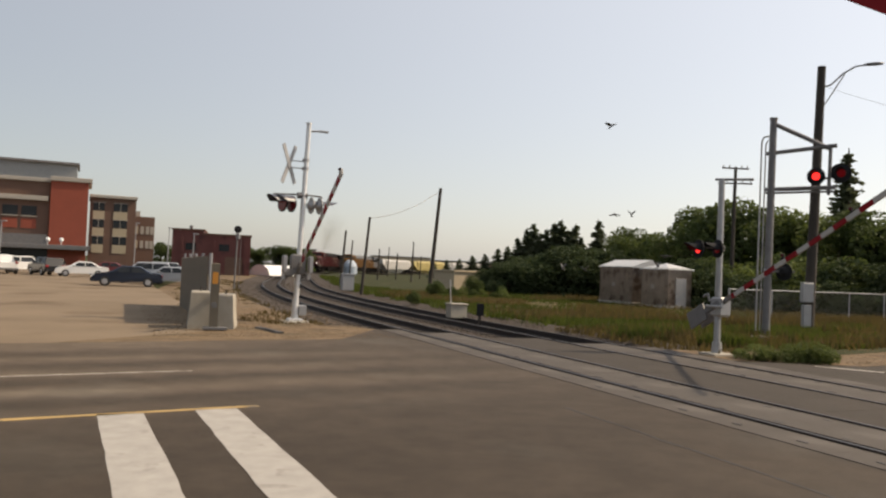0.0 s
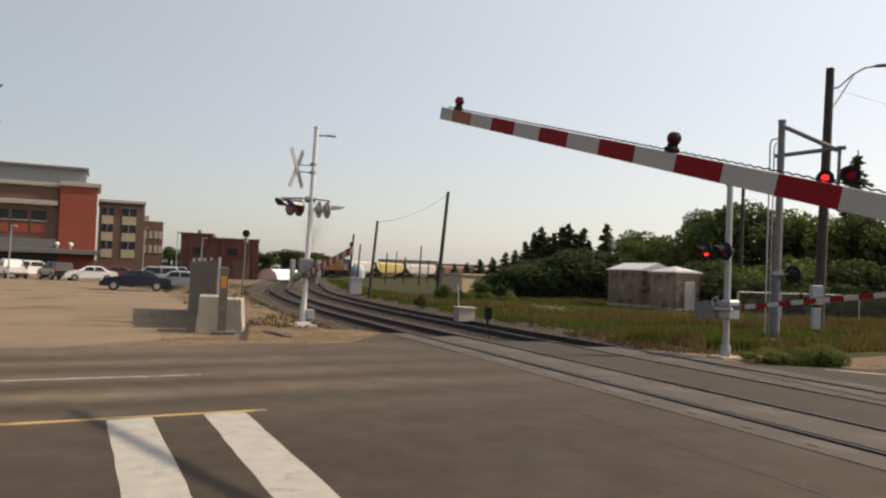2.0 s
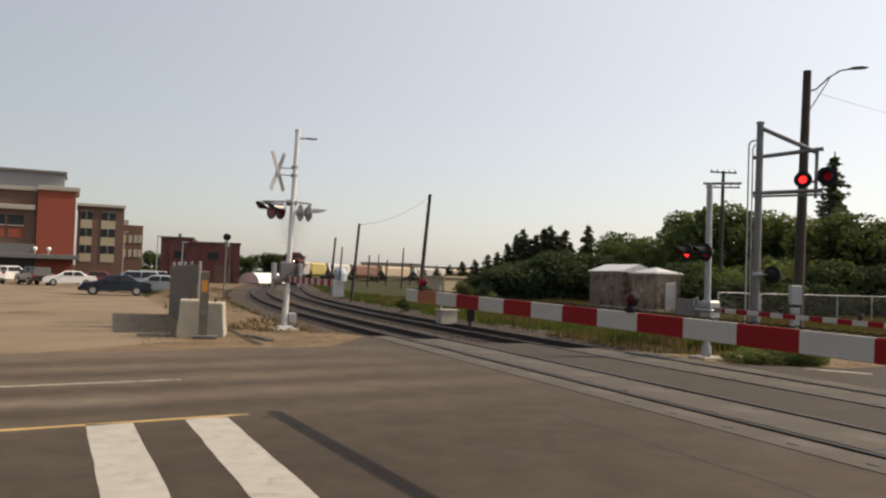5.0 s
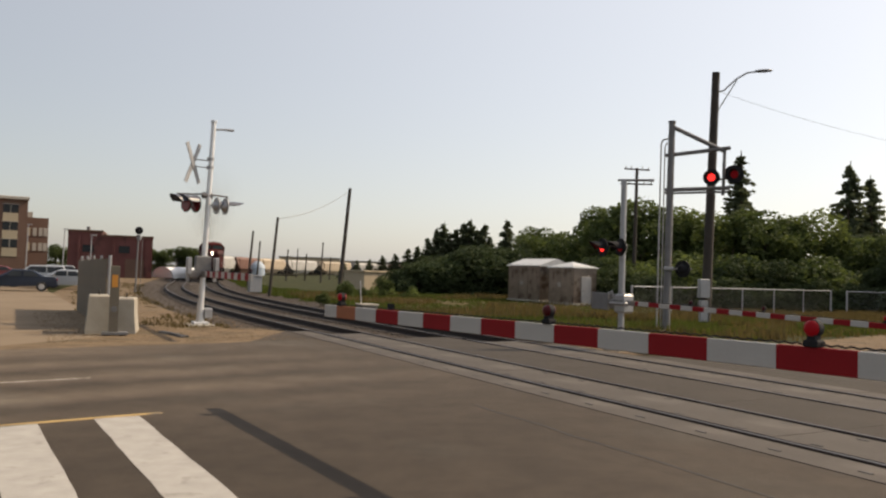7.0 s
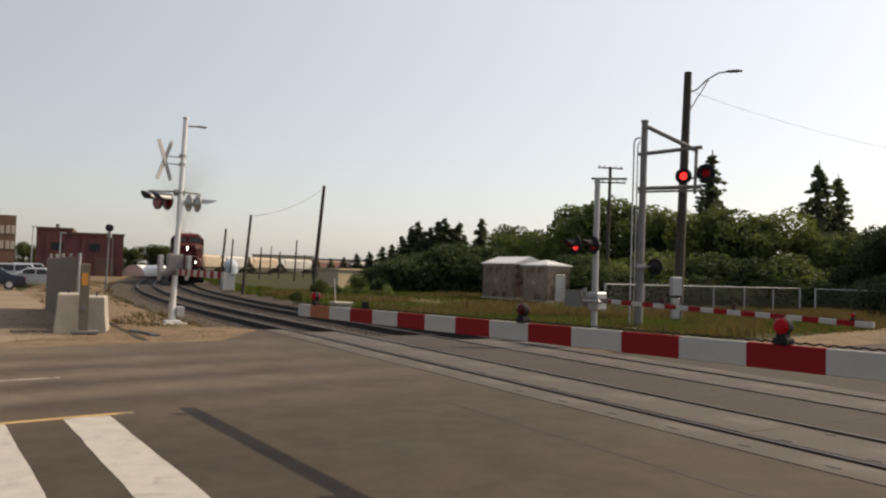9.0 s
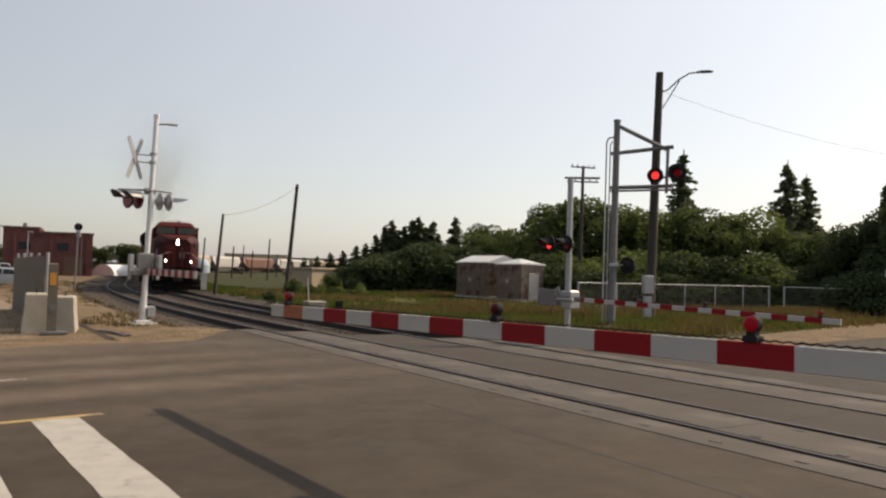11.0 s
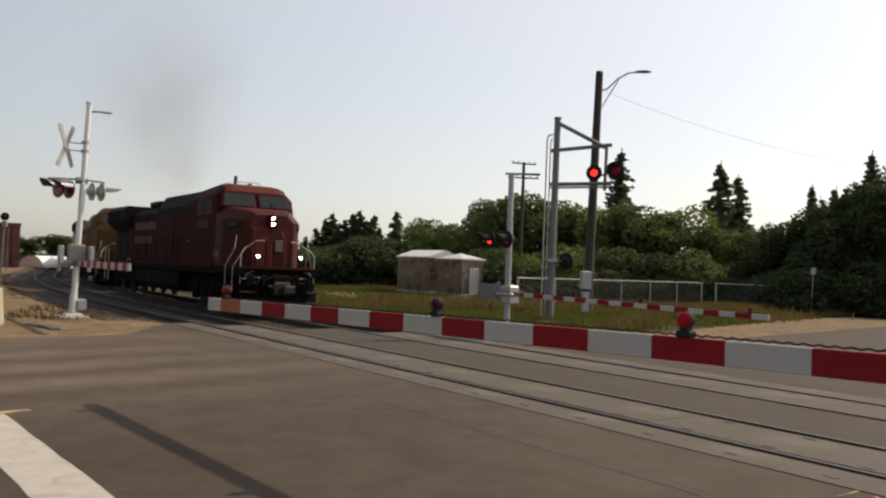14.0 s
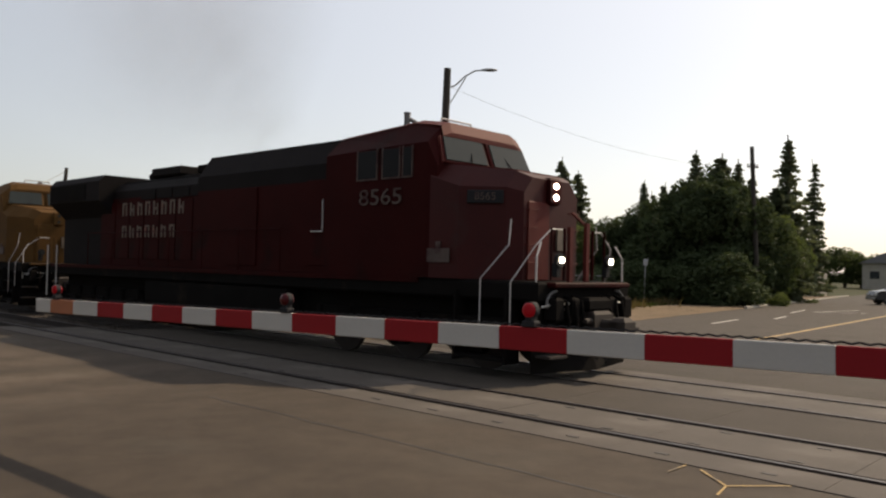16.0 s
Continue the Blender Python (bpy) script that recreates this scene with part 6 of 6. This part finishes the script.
for az, d, turn, paint, kind, lb in (
        (-21.35, 61, 178, "car_navy", "sedan", "dark navy sedan parked on the gravel lot"), (-20.4, 69, 175, "car_silver", "suv", "silver sport utility car parked in the row"),
        (-18.7, 66, 172, "car_silver", "sedan", "silver sedan parked beside the fence"), (-18.4, 72, 172, "car_black", "sedan", "black sedan parked beside the fence"),
        (-24.1, 84, 180, "car_white", "sedan", "white sedan parked on the lot"), (-26.2, 86, 110, "car_black", "suv", "dark sport utility car seen from behind"),
        (-27.4, 93, 20, "car_white", "suv", "white hatchback parked before the offices"), (-28.7, 88, 100, "car_white", "pickup", "white pickup truck seen from behind"),
        (-30.3, 96, 15, "car_white", "sedan", "white sedan parked before the offices"), (-22.6, 92, 178, "car_red", "sedan", "maroon sedan parked before the offices"),
        (-19.6, 80, 176, "car_silver", "suv", "pale sport utility car in the back row"), (54.7, 70, 205, "car_black", "suv", "dark sport utility car waiting on the far road")):
    p = polar(az, d)
    car(p + Vector((0, 0, -0.01 if az < 0 else 0.0)), -az + turn, paint, kind, lb)
for az, d, h in ((-18.9, 95, 5.5), (-21.0, 100, 6.0), (-28.9, 75, 4.6), (-17.3, 80, 4.5)):
    lp = thing("lot_lamp", Matrix.Translation(polar(az, d)), "slim pale parking lot lamp post", "lamp post", "lot lamps")
    part("post", Geo().tube((0, 0, -0.05), (0.1, 0, h), 0.07, 0.05, seg=8), "galv", lp)
    part("lamp", Geo().box((0.25, 0, h), (0.5, 0.2, 0.1), bevel=0.03), "galv", lp)


# ---- plants ----
def leaves(points, size, material, name="crown", flat=0.4):
    """One mesh of many small bent leaf clumps, one at each point."""
    v, f = [], []
    for p in points:
        a = Vector((random.gauss(0, 1), random.gauss(0, 1), random.gauss(0, flat))).normalized()
        b = a.cross(Vector((random.gauss(0, 1), random.gauss(0, 1), random.gauss(0, 1)))).normalized()
        s = size * random.uniform(0.55, 1.3)
        c = a.cross(b) * s * 0.25
        o = len(v)
        v += [tuple(p + a * s), tuple(p + b * s * 0.6 + c), tuple(p - a * s * 0.9), tuple(p - b * s * 0.6 + c)]
        f += [(o, o + 1, o + 2), (o, o + 2, o + 3)]
    me = bpy.data.meshes.new(name)
    me.from_pydata(v, [], f)
    me.materials.append(M[material])
    return me


def broad_crown(seed, height, spread, count, size, material, low=0.18):
    random.seed(seed)
    lobes = []
    for i in range(15):
        a, z = random.uniform(0, 6.283), random.uniform(low, 0.9)
        rad = spread * math.sin(math.pi * min(1, (z * 0.72 + 0.18))) * random.uniform(0.35, 0.85)
        lobes.append((Vector((math.cos(a) * rad, math.sin(a) * rad, z * height)), spread * random.uniform(0.28, 0.5)))
    lobes.append((Vector((0, 0, height * 0.82)), spread * 0.42))
    pts = []
    while len(pts) < count:
        c, r = random.choice(lobes)
        d = Vector((random.gauss(0, 1), random.gauss(0, 1), random.gauss(0, 0.85))).normalized()
        p = c + d * r * random.uniform(0.72, 1.06)
        if p.z > 0.12 * height or low < 0.1:
            pts.append(Vector((p.x, p.y, max(0.05, p.z))))
    return leaves(pts, size, material)


def spruce_crown(seed, height, spread, size, dense=1.0):
    random.seed(seed)
    pts = []
    levels = int(34 * dense)
    for i in range(levels):
        z = height * (0.07 + 0.91 * i / levels)
        rad = spread * (1 - i / levels) ** 0.8 * random.uniform(0.65, 1.15) + 0.15
        for j in range(int(5 + 6 * (1 - i / levels))):
            a = random.uniform(0, 6.283)
            rr = rad * random.uniform(0.5, 1.25)
            steps = max(3, int(rr / (size * 0.55)))
            for k in range(steps):
                q = (k + 0.6) / steps
                for w in (-1, 0, 1):
                    b = a + w * 0.2 * (1 - 0.6 * q)
                    pts.append(Vector((math.cos(b) * rr * q, math.sin(b) * rr * q, z - 0.32 * rr * q + 0.14 * rr * q * q + random.uniform(-0.08, 0.08))))
    return leaves(pts, size, "needle", flat=0.5)


def trunk(height, r, seed, limbs=6):
    random.seed(seed)
    g = Geo()
    p, k = Vector((0, 0, -0.2)), 5
    for i in range(k):
        q = Vector((random.uniform(-0.12, 0.12) * i * 0.5, random.uniform(-0.12, 0.12) * i * 0.5, height * (i + 1) / k))
        g.tube(p, q, r * (1 - i / k * 0.85), r * (1 - (i + 1) / k * 0.85), seg=8, caps=False)
        p = q
    for i in range(limbs):
        z, a = height * random.uniform(0.3, 0.75), random.uniform(0, 6.283)
        ln = height * random.uniform(0.15, 0.32)
        m = Vector((math.cos(a) * ln * 0.5, math.sin(a) * ln * 0.5, z + ln * 0.3))
        g.tube((0, 0, z), m, r * 0.4, r * 0.25, seg=6, caps=False)
        g.tube(m, m + Vector((math.cos(a + 0.3) * ln * 0.5, math.sin(a + 0.3) * ln * 0.5, ln * 0.4)), r * 0.25, r * 0.08, seg=6, caps=False)
    return g.mesh("trunk", "bark")


SPRUCE = [(trunk(10.0, 0.2, 11, 0), spruce_crown(1, 10, 1.9, 0.2)), (trunk(10.0, 0.2, 12, 0), spruce_crown(2, 10, 2.5, 0.22)), (trunk(10.0, 0.16, 13, 0), spruce_crown(3, 10, 1.35, 0.19, 0.8))]
BROAD = [(trunk(6.5, 0.24, 21), broad_crown(4, 8, 3.4, 9000, 0.17, "leaf")), (trunk(6.5, 0.24, 22), broad_crown(5, 8, 3.9, 9500, 0.17, "leaf_light")), (trunk(6.5, 0.24, 23), broad_crown(6, 8, 3.1, 8600, 0.17, "leaf", 0.1))]
BUSH = [(trunk(1.6, 0.08, 31, 4), broad_crown(7, 2.6, 1.9, 4600, 0.11, "leaf_dark", 0.02)), (trunk(1.6, 0.08, 32, 4), broad_crown(8, 2.6, 1.8, 4400, 0.11, "leaf", 0.02)), (trunk(1.6, 0.08, 33, 4), broad_crown(9, 2.6, 2.1, 4400, 0.115, "leaf_light", 0.02))]
random.seed(50)


def plant(name, kit, at, sx, sz, label, category, group):
    ob = thing(name, Matrix.Translation(at) @ pose(0, 0, 0, 0, 0, random.uniform(0, 360)) @ Matrix.Diagonal((sx, sx, sz, 1)), label, category, group)
    part("trunk", kit[0], None, ob)
    part("crown", kit[1], None, ob)
    return ob


def spruce(az, d, top_el, wide=1.0, kit=0, label="tall dark green spruce tree"):
    h = (EYE[2] + d * math.tan(radians(top_el))) / 10
    plant("spruce_tree", SPRUCE[kit], polar(az, d, -0.05), h * wide, h, label, "tree", "spruces behind the crossing")


def broad(az, d, top_el, wide=1.0, kit=0, label="leafy green deciduous tree"):
    h = (EYE[2] + d * math.tan(radians(top_el))) / 8
    plant("deciduous_tree", BROAD[kit], polar(az, d, -0.05), h * wide, h, label, "tree", "trees beyond the tracks")


def bush(az, d, h, wide=1.0, kit=0, label="dense dark green bush"):
    plant("bush", BUSH[kit], polar(az, d, -0.05), h / 2.7 * wide, h / 2.7, label, "bush", "bushes beyond the tracks")


# far treeline to the left of the hedge and the group of spruces behind it
for az, el in ((-9.8, 1.1), (-11.3, 1.25), (-12.6, 1.1), (-10.6, 1.2), (-13.6, 1.0), (-19.3, 1.1)):
    broad(az, 170, el, 1.25, 2, "distant leafy tree behind the railway yard")
for az, el in ((-0.6, 0.55), (0.3, 0.75), (1.2, 0.85), (2.1, 1.15), (3.0, 1.3), (3.9, 1.7), (4.6, 1.9)):
    spruce(az, 190, el, 1.7, 1, "distant dark conifer in the treeline")
for az, el in ((5.3, 2.2), (5.9, 2.9), (6.4, 3.3), (6.9, 2.6), (7.3, 2.9), (7.8, 3.35), (8.3, 3.6), (8.8, 2.9), (9.3, 3.3), (9.7, 2.4)):
    spruce(az, 130, el + 0.35, 1.4, random.choice((0, 1)))
spruce(10.9, 125, 4.0, 1.3, 1)
# hedge of dark bushes
for i in range(15):
    az = 2.9 + i * 0.62
    bush(az, 78 + 3 * math.sin(i * 1.7), 1.9 + min(2.3, i * 0.26) + random.uniform(-0.2, 0.3), 1.25, 0)
for i in range(8):
    bush(-0.6 + i * 0.7, 66 + random.uniform(-4, 4), random.uniform(0.4, 0.9), 1.1, 1 + i % 2, "low green shrub in the grass")
for az, d, h in ((2.3, 70, 1.5), (-2.0, 48, 0.7), (-0.4, 60, 1.2), (4.2, 66, 0.9)):
    bush(az, d, h, 1.0, 1, "low green shrub in the grass")
# the broad trees behind the sheds and the fence
for az, d, el, w, k in ((12.2, 92, 3.0, 1.2, 0), (13.6, 95, 3.5, 1.15, 2), (15.0, 90, 3.2, 1.1, 0), (16.6, 84, 4.1, 1.05, 0), (18.2, 80, 5.1, 1.1, 2), (20.2, 78, 5.7, 1.1, 0), (22.2, 76, 5.2, 1.1, 2),
                        (24.2, 74, 4.5, 1.1, 1), (26.2, 72, 4.6, 1.1, 0), (28.3, 72, 4.9, 1.15, 2), (30.2, 72, 4.3, 1.15, 1), (32.0, 74, 3.6, 1.2, 0), (33.8, 72, 3.1, 1.2, 2), (35.4, 70, 3.4, 1.1, 0)):
    broad(az, d, el, w, k)
for i in range(13):
    bush(17.6 + i * 1.35, 63 + random.uniform(-3, 3), random.uniform(2.6, 4.0), 1.25, i % 3, "dense green bush behind the fence")
for i in range(10):
    bush(18.2 + i * 1.9, 59, random.uniform(1.8, 2.6), 1.35, 0)
spruce(26.6, 96, 8.75, 1.25, 0)
spruce(33.2, 92, 7.95, 0.95, 1)
spruce(34.4, 94, 7.0, 0.95, 1)
# the dark conifers and leafy trees beside the far road
DARK_BROAD = (trunk(6.5, 0.2, 24), broad_crown(14, 8, 3.0, 9000, 0.17, "leaf_dark", 0.06))
BROAD.append(DARK_BROAD)
for az, d, el, w, k in ((38.86, 61, 6.4, 0.9, 0), (39.5, 66, 5.6, 1.0, 2), (40.2, 64, 6.2, 0.9, 0), (42.25, 62, 8.4, 1.0, 0), (43.85, 61, 8.1, 1.25, 1), (45.0, 64, 7.7, 1.0, 0), (45.9, 64, 6.6, 1.2, 0),
                        (48.07, 70, 9.15, 1.05, 0), (47.4, 68, 6.0, 1.3, 1), (37.9, 63, 4.4, 1.1, 0)):
    spruce(az, d, el, w, k)
spruce(49.65, 90, 7.6, 0.95, 2, "tall sparse pine with a bare lower trunk")
for az, d, el, w, k in ((36.4, 62, 3.9, 0.95, 3), (37.4, 64, 4.0, 1.0, 3), (38.4, 62, 4.8, 0.85, 3), (39.4, 60, 5.2, 0.9, 3), (40.6, 61, 5.6, 0.85, 3), (41.6, 62, 6.6, 0.8, 3), (42.8, 60, 6.9, 0.85, 3),
                        (44.0, 60, 7.0, 0.8, 3), (45.0, 62, 6.4, 0.85, 3), (46.0, 63, 5.2, 0.9, 3), (47.0, 66, 4.2, 0.9, 0), (43.2, 66, 7.6, 0.7, 3)):
    broad(az, d, el, w, k, "dense dark green tree beside the far road")
for i in range(9):
    bush(36.2 + i * 1.05, 57 + random.uniform(-1, 2), random.uniform(2.2, 3.4), 1.3, 0)
for az, el in ((50.6, 1.7), (51.5, 1.9), (52.4, 1.3), (53.2, 1.5), (54.4, 1.6), (55.6, 1.8), (57, 1.9)):
    broad(az, 165, el, 1.4, 2, "distant leafy tree beside the far road")
for az in (46.0, 46.8, 47.7):
    bush(az, 58, 0.9, 1.0, 2, "low dry shrub at the foot of a pole")
broad(-41.4, 21, 16.5, 0.95, 1, "light green tree at the lot's edge")
# the yellowing bushes beside the crossing
for p, h, w in (((8.55, 21.75), 0.42, 1.3), ((9.4, 21.6), 0.46, 1.3), ((10.05, 21.55), 0.55, 1.1), ((10.4, 21.9), 0.4, 1.2)):
    plant("low_shrub", BUSH[2], Vector((p[0], p[1], -0.03)), h / 2.7 * w * 1.35, h / 2.7, "low yellow-green shrub beside the crossing", "bush", "shrubs at the crossing")


# ---- grass ----
def grass(count, where, h0, h1, material, seed):
    random.seed(seed)
    v, f = [], []
    while len(f) < count:
        q = where()
        if q is None:
            continue
        a = random.uniform(0, 6.283)
        h, w = random.uniform(h0, h1), random.uniform(0.012, 0.03) * (1 + q.length / 40)
        dx, dy = math.cos(a) * w, math.sin(a) * w
        lx, ly = random.gauss(0, 0.3) * h, random.gauss(0, 0.3) * h
        o = len(v)
        v += [(q.x - dx, q.y - dy, q.z - 0.05), (q.x + dx, q.y + dy, q.z - 0.05), (q.x + lx, q.y + ly, q.z + h)]
        f.append((o, o + 1, o + 2))
    me = bpy.data.meshes.new("grass")
    me.from_pydata(v, [], f)
    me.materials.append(M[material])
    return me


def patch(a0, a1, b0, b1, thr, off):
    def pick():
        a, b = random.uniform(a0, a1), b0 + (b1 - b0) * random.random() ** 1.3
        p = rails_at(a, b)
        o, s = track_offset(p)
        if o < 17.0 or p.dot(Q2) < 15.2 + 0.02 * p.dot(D2) or noise.noise(Vector((p.x * 0.16 + off, p.y * 0.16, 0))) < thr:
            return None
        return p + Vector((0, 0, -0.03 + 0.10 * noise.noise(Vector((a * 0.13, b * 0.13, 0)))))
    return pick


def verge():
    p = rails_at(random.uniform(15.6, 40), random.uniform(17, 30))
    e = p.dot(Q2)
    if e < 15.0 + random.uniform(0, 2) or e > 24:
        return None
    return p + Vector((0, 0, -0.03))


def near_side():
    p, _ = track_pose(random.uniform(2.6, 7.0), 27.5 + 60 * random.random() ** 1.4)
    return p + Vector((0, 0, -0.03)) if noise.noise(p * 0.4 + Vector((3, 0, 0))) > 0.05 else None


def lineside():
    p, _ = track_pose(random.uniform(16.3, 18.8), 28 + 110 * random.random())
    return p + Vector((0, 0, -0.05)) if noise.noise(p * 0.3) > -0.05 else None


def fence_foot():
    p = Vector((12.0, 36.6, 0)).lerp(Vector((33.5, 46.0, 0)), random.random()) + Vector((0.4, -0.9, 0)) * random.gauss(0.8, 1.6)
    return p + Vector((0, 0, -0.05)) if noise.noise(p * 0.25) > -0.15 else None


def weed_bank():
    p = Vector((8.6, 24.4, 0)).lerp(Vector((24.0, 35.5, 0)), random.random()) + Vector((-0.55, 0.85, 0)) * abs(random.gauss(0, 2.4))
    return p + Vector((0, 0, -0.05)) if noise.noise(p * 0.35 + Vector((9, 0, 0))) > 0.02 else None


for nm, me, lb in (("lot_weeds", grass(3500, near_side, 0.04, 0.16, "blade_dry", 67), "sparse dry weeds in the dirt beside the tracks"),
                   ("fence_straw", grass(15000, fence_foot, 0.25, 0.75, "blade_dry", 65), "tall dry straw-coloured grass along the fence"),
                   ("weed_bank", grass(15000, weed_bank, 0.15, 0.55, "blade_green", 66), "rank green weeds on the bank behind the road"),
                   ("grass_patch", grass(60000, patch(16.5, 50, 18, 75, -0.25, 0), 0.08, 0.3, "blade_green", 61), "green grass in uneven tufts beyond the tracks"),
                   ("dry_grass_patch", grass(18000, patch(17, 55, 18, 62, 0.08, 40), 0.2, 0.55, "blade_dry", 62), "tall dry yellow grass beyond the tracks"),
                   ("verge_grass", grass(9000, verge, 0.06, 0.3, "blade_dry", 63), "dry grass along the road's edge"),
                   ("lineside_weeds", grass(7000, lineside, 0.08, 0.4, "blade_green", 64), "green weeds beside the ballast")):
    tagged(part(nm, me, None), lb, "grass", kind="stuff")


# ---- birds ----
def pigeon():
    ob = thing("pigeon", Matrix.Identity(4), "grey pigeon in flight with spread wings", "bird", "flock over the crossing")
    rings = []
    for x, r, z in ((-0.17, 0.004, 0.0), (-0.1, 0.035, 0), (0.0, 0.06, 0), (0.08, 0.055, 0.005), (0.12, 0.032, 0.02), (0.16, 0.03, 0.03), (0.185, 0.008, 0.025)):
        rings.append([(x, r * math.cos(a), z + r * 0.9 * math.sin(a)) for a in [2 * math.pi * i / 10 for i in range(10)]])
    part("body", Geo().loft(rings), "feather", ob, smooth=True)
    part("tail", Geo().loft([[(-0.12, -0.03, 0), (-0.12, 0.03, 0), (-0.12, 0.03, 0.012), (-0.12, -0.03, 0.012)], [(-0.27, -0.07, 0), (-0.27, 0.07, 0), (-0.27, 0.07, 0.006), (-0.27, -0.07, 0.006)]]), "feather", ob)
    made = []
    for s in (-1, 1):
        pts = [(0.09, 0.03), (0.13, 0.16), (0.08, 0.36), (-0.04, 0.34), (-0.08, 0.18), (-0.09, 0.03)]
        made.append(part("wing", Geo().add([(x, s * y, z) for z in (0.03, 0.042) for x, y in pts], [(0, 1, 2, 3, 4, 5), (11, 10, 9, 8, 7, 6)] + [(i, (i + 1) % 6, 6 + (i + 1) % 6, 6 + i) for i in range(6)]), "feather", ob))
    return ob, made


flock, wings = [], []
BIRDS = [  # seconds, azimuth, elevation, distance
    ((0, 11.5, 10.4, 42), (0.4, 16.5, 13.8, 36), (0.8, 21, 18, 32), (1.4, 28, 25, 28)),
    ((0, 8.5, 0.4, 48), (0.6, 3.0, 4.6, 41), (1.0, -0.4, 9.9, 36), (1.5, -9.8, 16.7, 31), (2.0, -20, 24, 28)),
    ((0, 10.0, 0.4, 48), (0.6, 5.2, 4.2, 41), (1.0, 2.0, 9.3, 36), (1.5, -6.1, 16.9, 31), (2.0, -15, 25, 28)),
    ((0, 12.0, 4.3, 50), (0.6, 11.4, 7.2, 44), (1.0, 8.2, 10.3, 40), (1.5, 4.5, 15.5, 34), (2.0, 0, 22, 30)),
    ((0, 15.5, 1.5, 48), (0.6, 16.9, 4.3, 43), (1.0, 17.9, 9.4, 38), (1.5, 20.2, 15.4, 33), (2.0, 23, 22, 30)),
    ((0, 15.0, 0.8, 48), (0.6, 16.0, 4.0, 43), (1.0, 16.8, 7.9, 38), (1.5, 20.4, 12.9, 33), (2.0, 24, 19, 30)),
    ((0, 13.1, 4.3, 50), (0.6, 12.3, 8.2, 44), (1.0, 11.1, 12.2, 39), (1.5, 9, 20, 32), (2.0, 7, 28, 28))]
for i, track in enumerate(BIRDS):
    ob, ws = pigeon()
    spots = [(t, polar(az, d, EYE[2] + d * math.tan(radians(el)))) for t, az, el, d in track]
    (t0, p0), (t1, p1) = spots[-2:]
    v = (p1 - p0) / (t1 - t0)
    spots += [(4.0, p1 + v * (4.0 - t1)), (16.0, p1 + v * (4.0 - t1) + Vector((0, -90, 25)))]
    h = math.degrees(math.atan2(v.y, v.x))
    flock.append((ob, [(t, pose(*p, 0, -20, h)) for t, p in spots]))
    wings += [(w, 3.1 + 0.3 * (i % 3), s, i * 0.23) for w, s in zip(ws, (-1, 1))]


# ---- what moves ----
def motions():
    # (seconds, degrees above level) of the gate arms
    for t_rows, arm, z in ((((0, 31.5), (0.5, 26.2), (1.0, 21.8), (1.5, 18.0), (2.0, 14.3), (2.5, 10.8), (3.0, 7.7), (3.7, 4.3), (4.5, 1.9), (5.3, 0.4), (5.5, 0.2), (6.0, -0.45), (6.5, -0.72), (16.0, -0.9)), near_arm, 1.6),
                           (((0, 28.0), (0.5, 22.5), (1.0, 17.0), (1.5, 12.0), (2.0, 7.5), (2.5, 4.0), (3.0, 1.5), (3.6, 0.0), (16.0, 0.0)), left_arm, 1.78),
                           (((0, 28.0), (0.5, 22.0), (1.0, 16.5), (1.5, 11.0), (2.0, 6.6), (2.5, 3.4), (3.0, 0.9), (3.6, -0.8), (16.0, -0.8)), right_arm, 1.38)):
        walk(arm, [(t, pose(0, 0, z, 0, -d, 180 if arm is left_arm else 0)) for t, d in t_rows])
    # the train, by the way its leader's front has still to go
    front = ((0.0, 200.0), (1.0, 187.0), (2.0, 173.6), (3.0, 160.3), (4.0, 147.0), (5.5, 127.5), (6.5, 115.0), (7.5, 102.5), (8.5, 90.0), (9.0, 84.0), (9.5, 78.0), (10.2, 69.6),
             (11.0, 60.2), (11.8, 51.2), (12.5, 43.8), (13.0, 38.8), (13.5, 33.9), (14.0, 29.0), (14.5, 24.2), (15.0, 19.2), (15.5, 14.2), (16.0, 8.9))
    for car, back, wheelbase in train:
        rows = []
        for t, s in front:
            mid = s + back - 1.1
            p, q = track_pose(FAR_TRACK, mid - wheelbase / 2)[0], track_pose(FAR_TRACK, mid + wheelbase / 2)[0]
            d = p - q
            c = (p + q) / 2
            rows.append((t, pose(c.x, c.y, 0.018, 0, 0, math.degrees(math.atan2(d.y, d.x)))))
        walk(car, rows)
    for puff, lag, z in puffs:
        rows = []
        for t, s in front:
            p = track_pose(FAR_TRACK, s + lag)[0]
            rows.append((t, pose(p.x - 0.4, p.y, z + 0.3 * math.sin(t * 1.3 + lag), 0, 0, t)))
        walk(puff, rows)
    for bird, rows in flock:
        walk(bird, rows)
    for wing, beat, side, lag in wings:
        walk(wing, [(i * 0.1, pose(0, 0, 0, side * (18 + 38 * math.sin(2 * math.pi * (i * 0.1 * beat + lag))), 0, 0)) for i in range(26)] + [(16.0, pose(0, 0, 0, side * 10, 0, 0))])


motions()
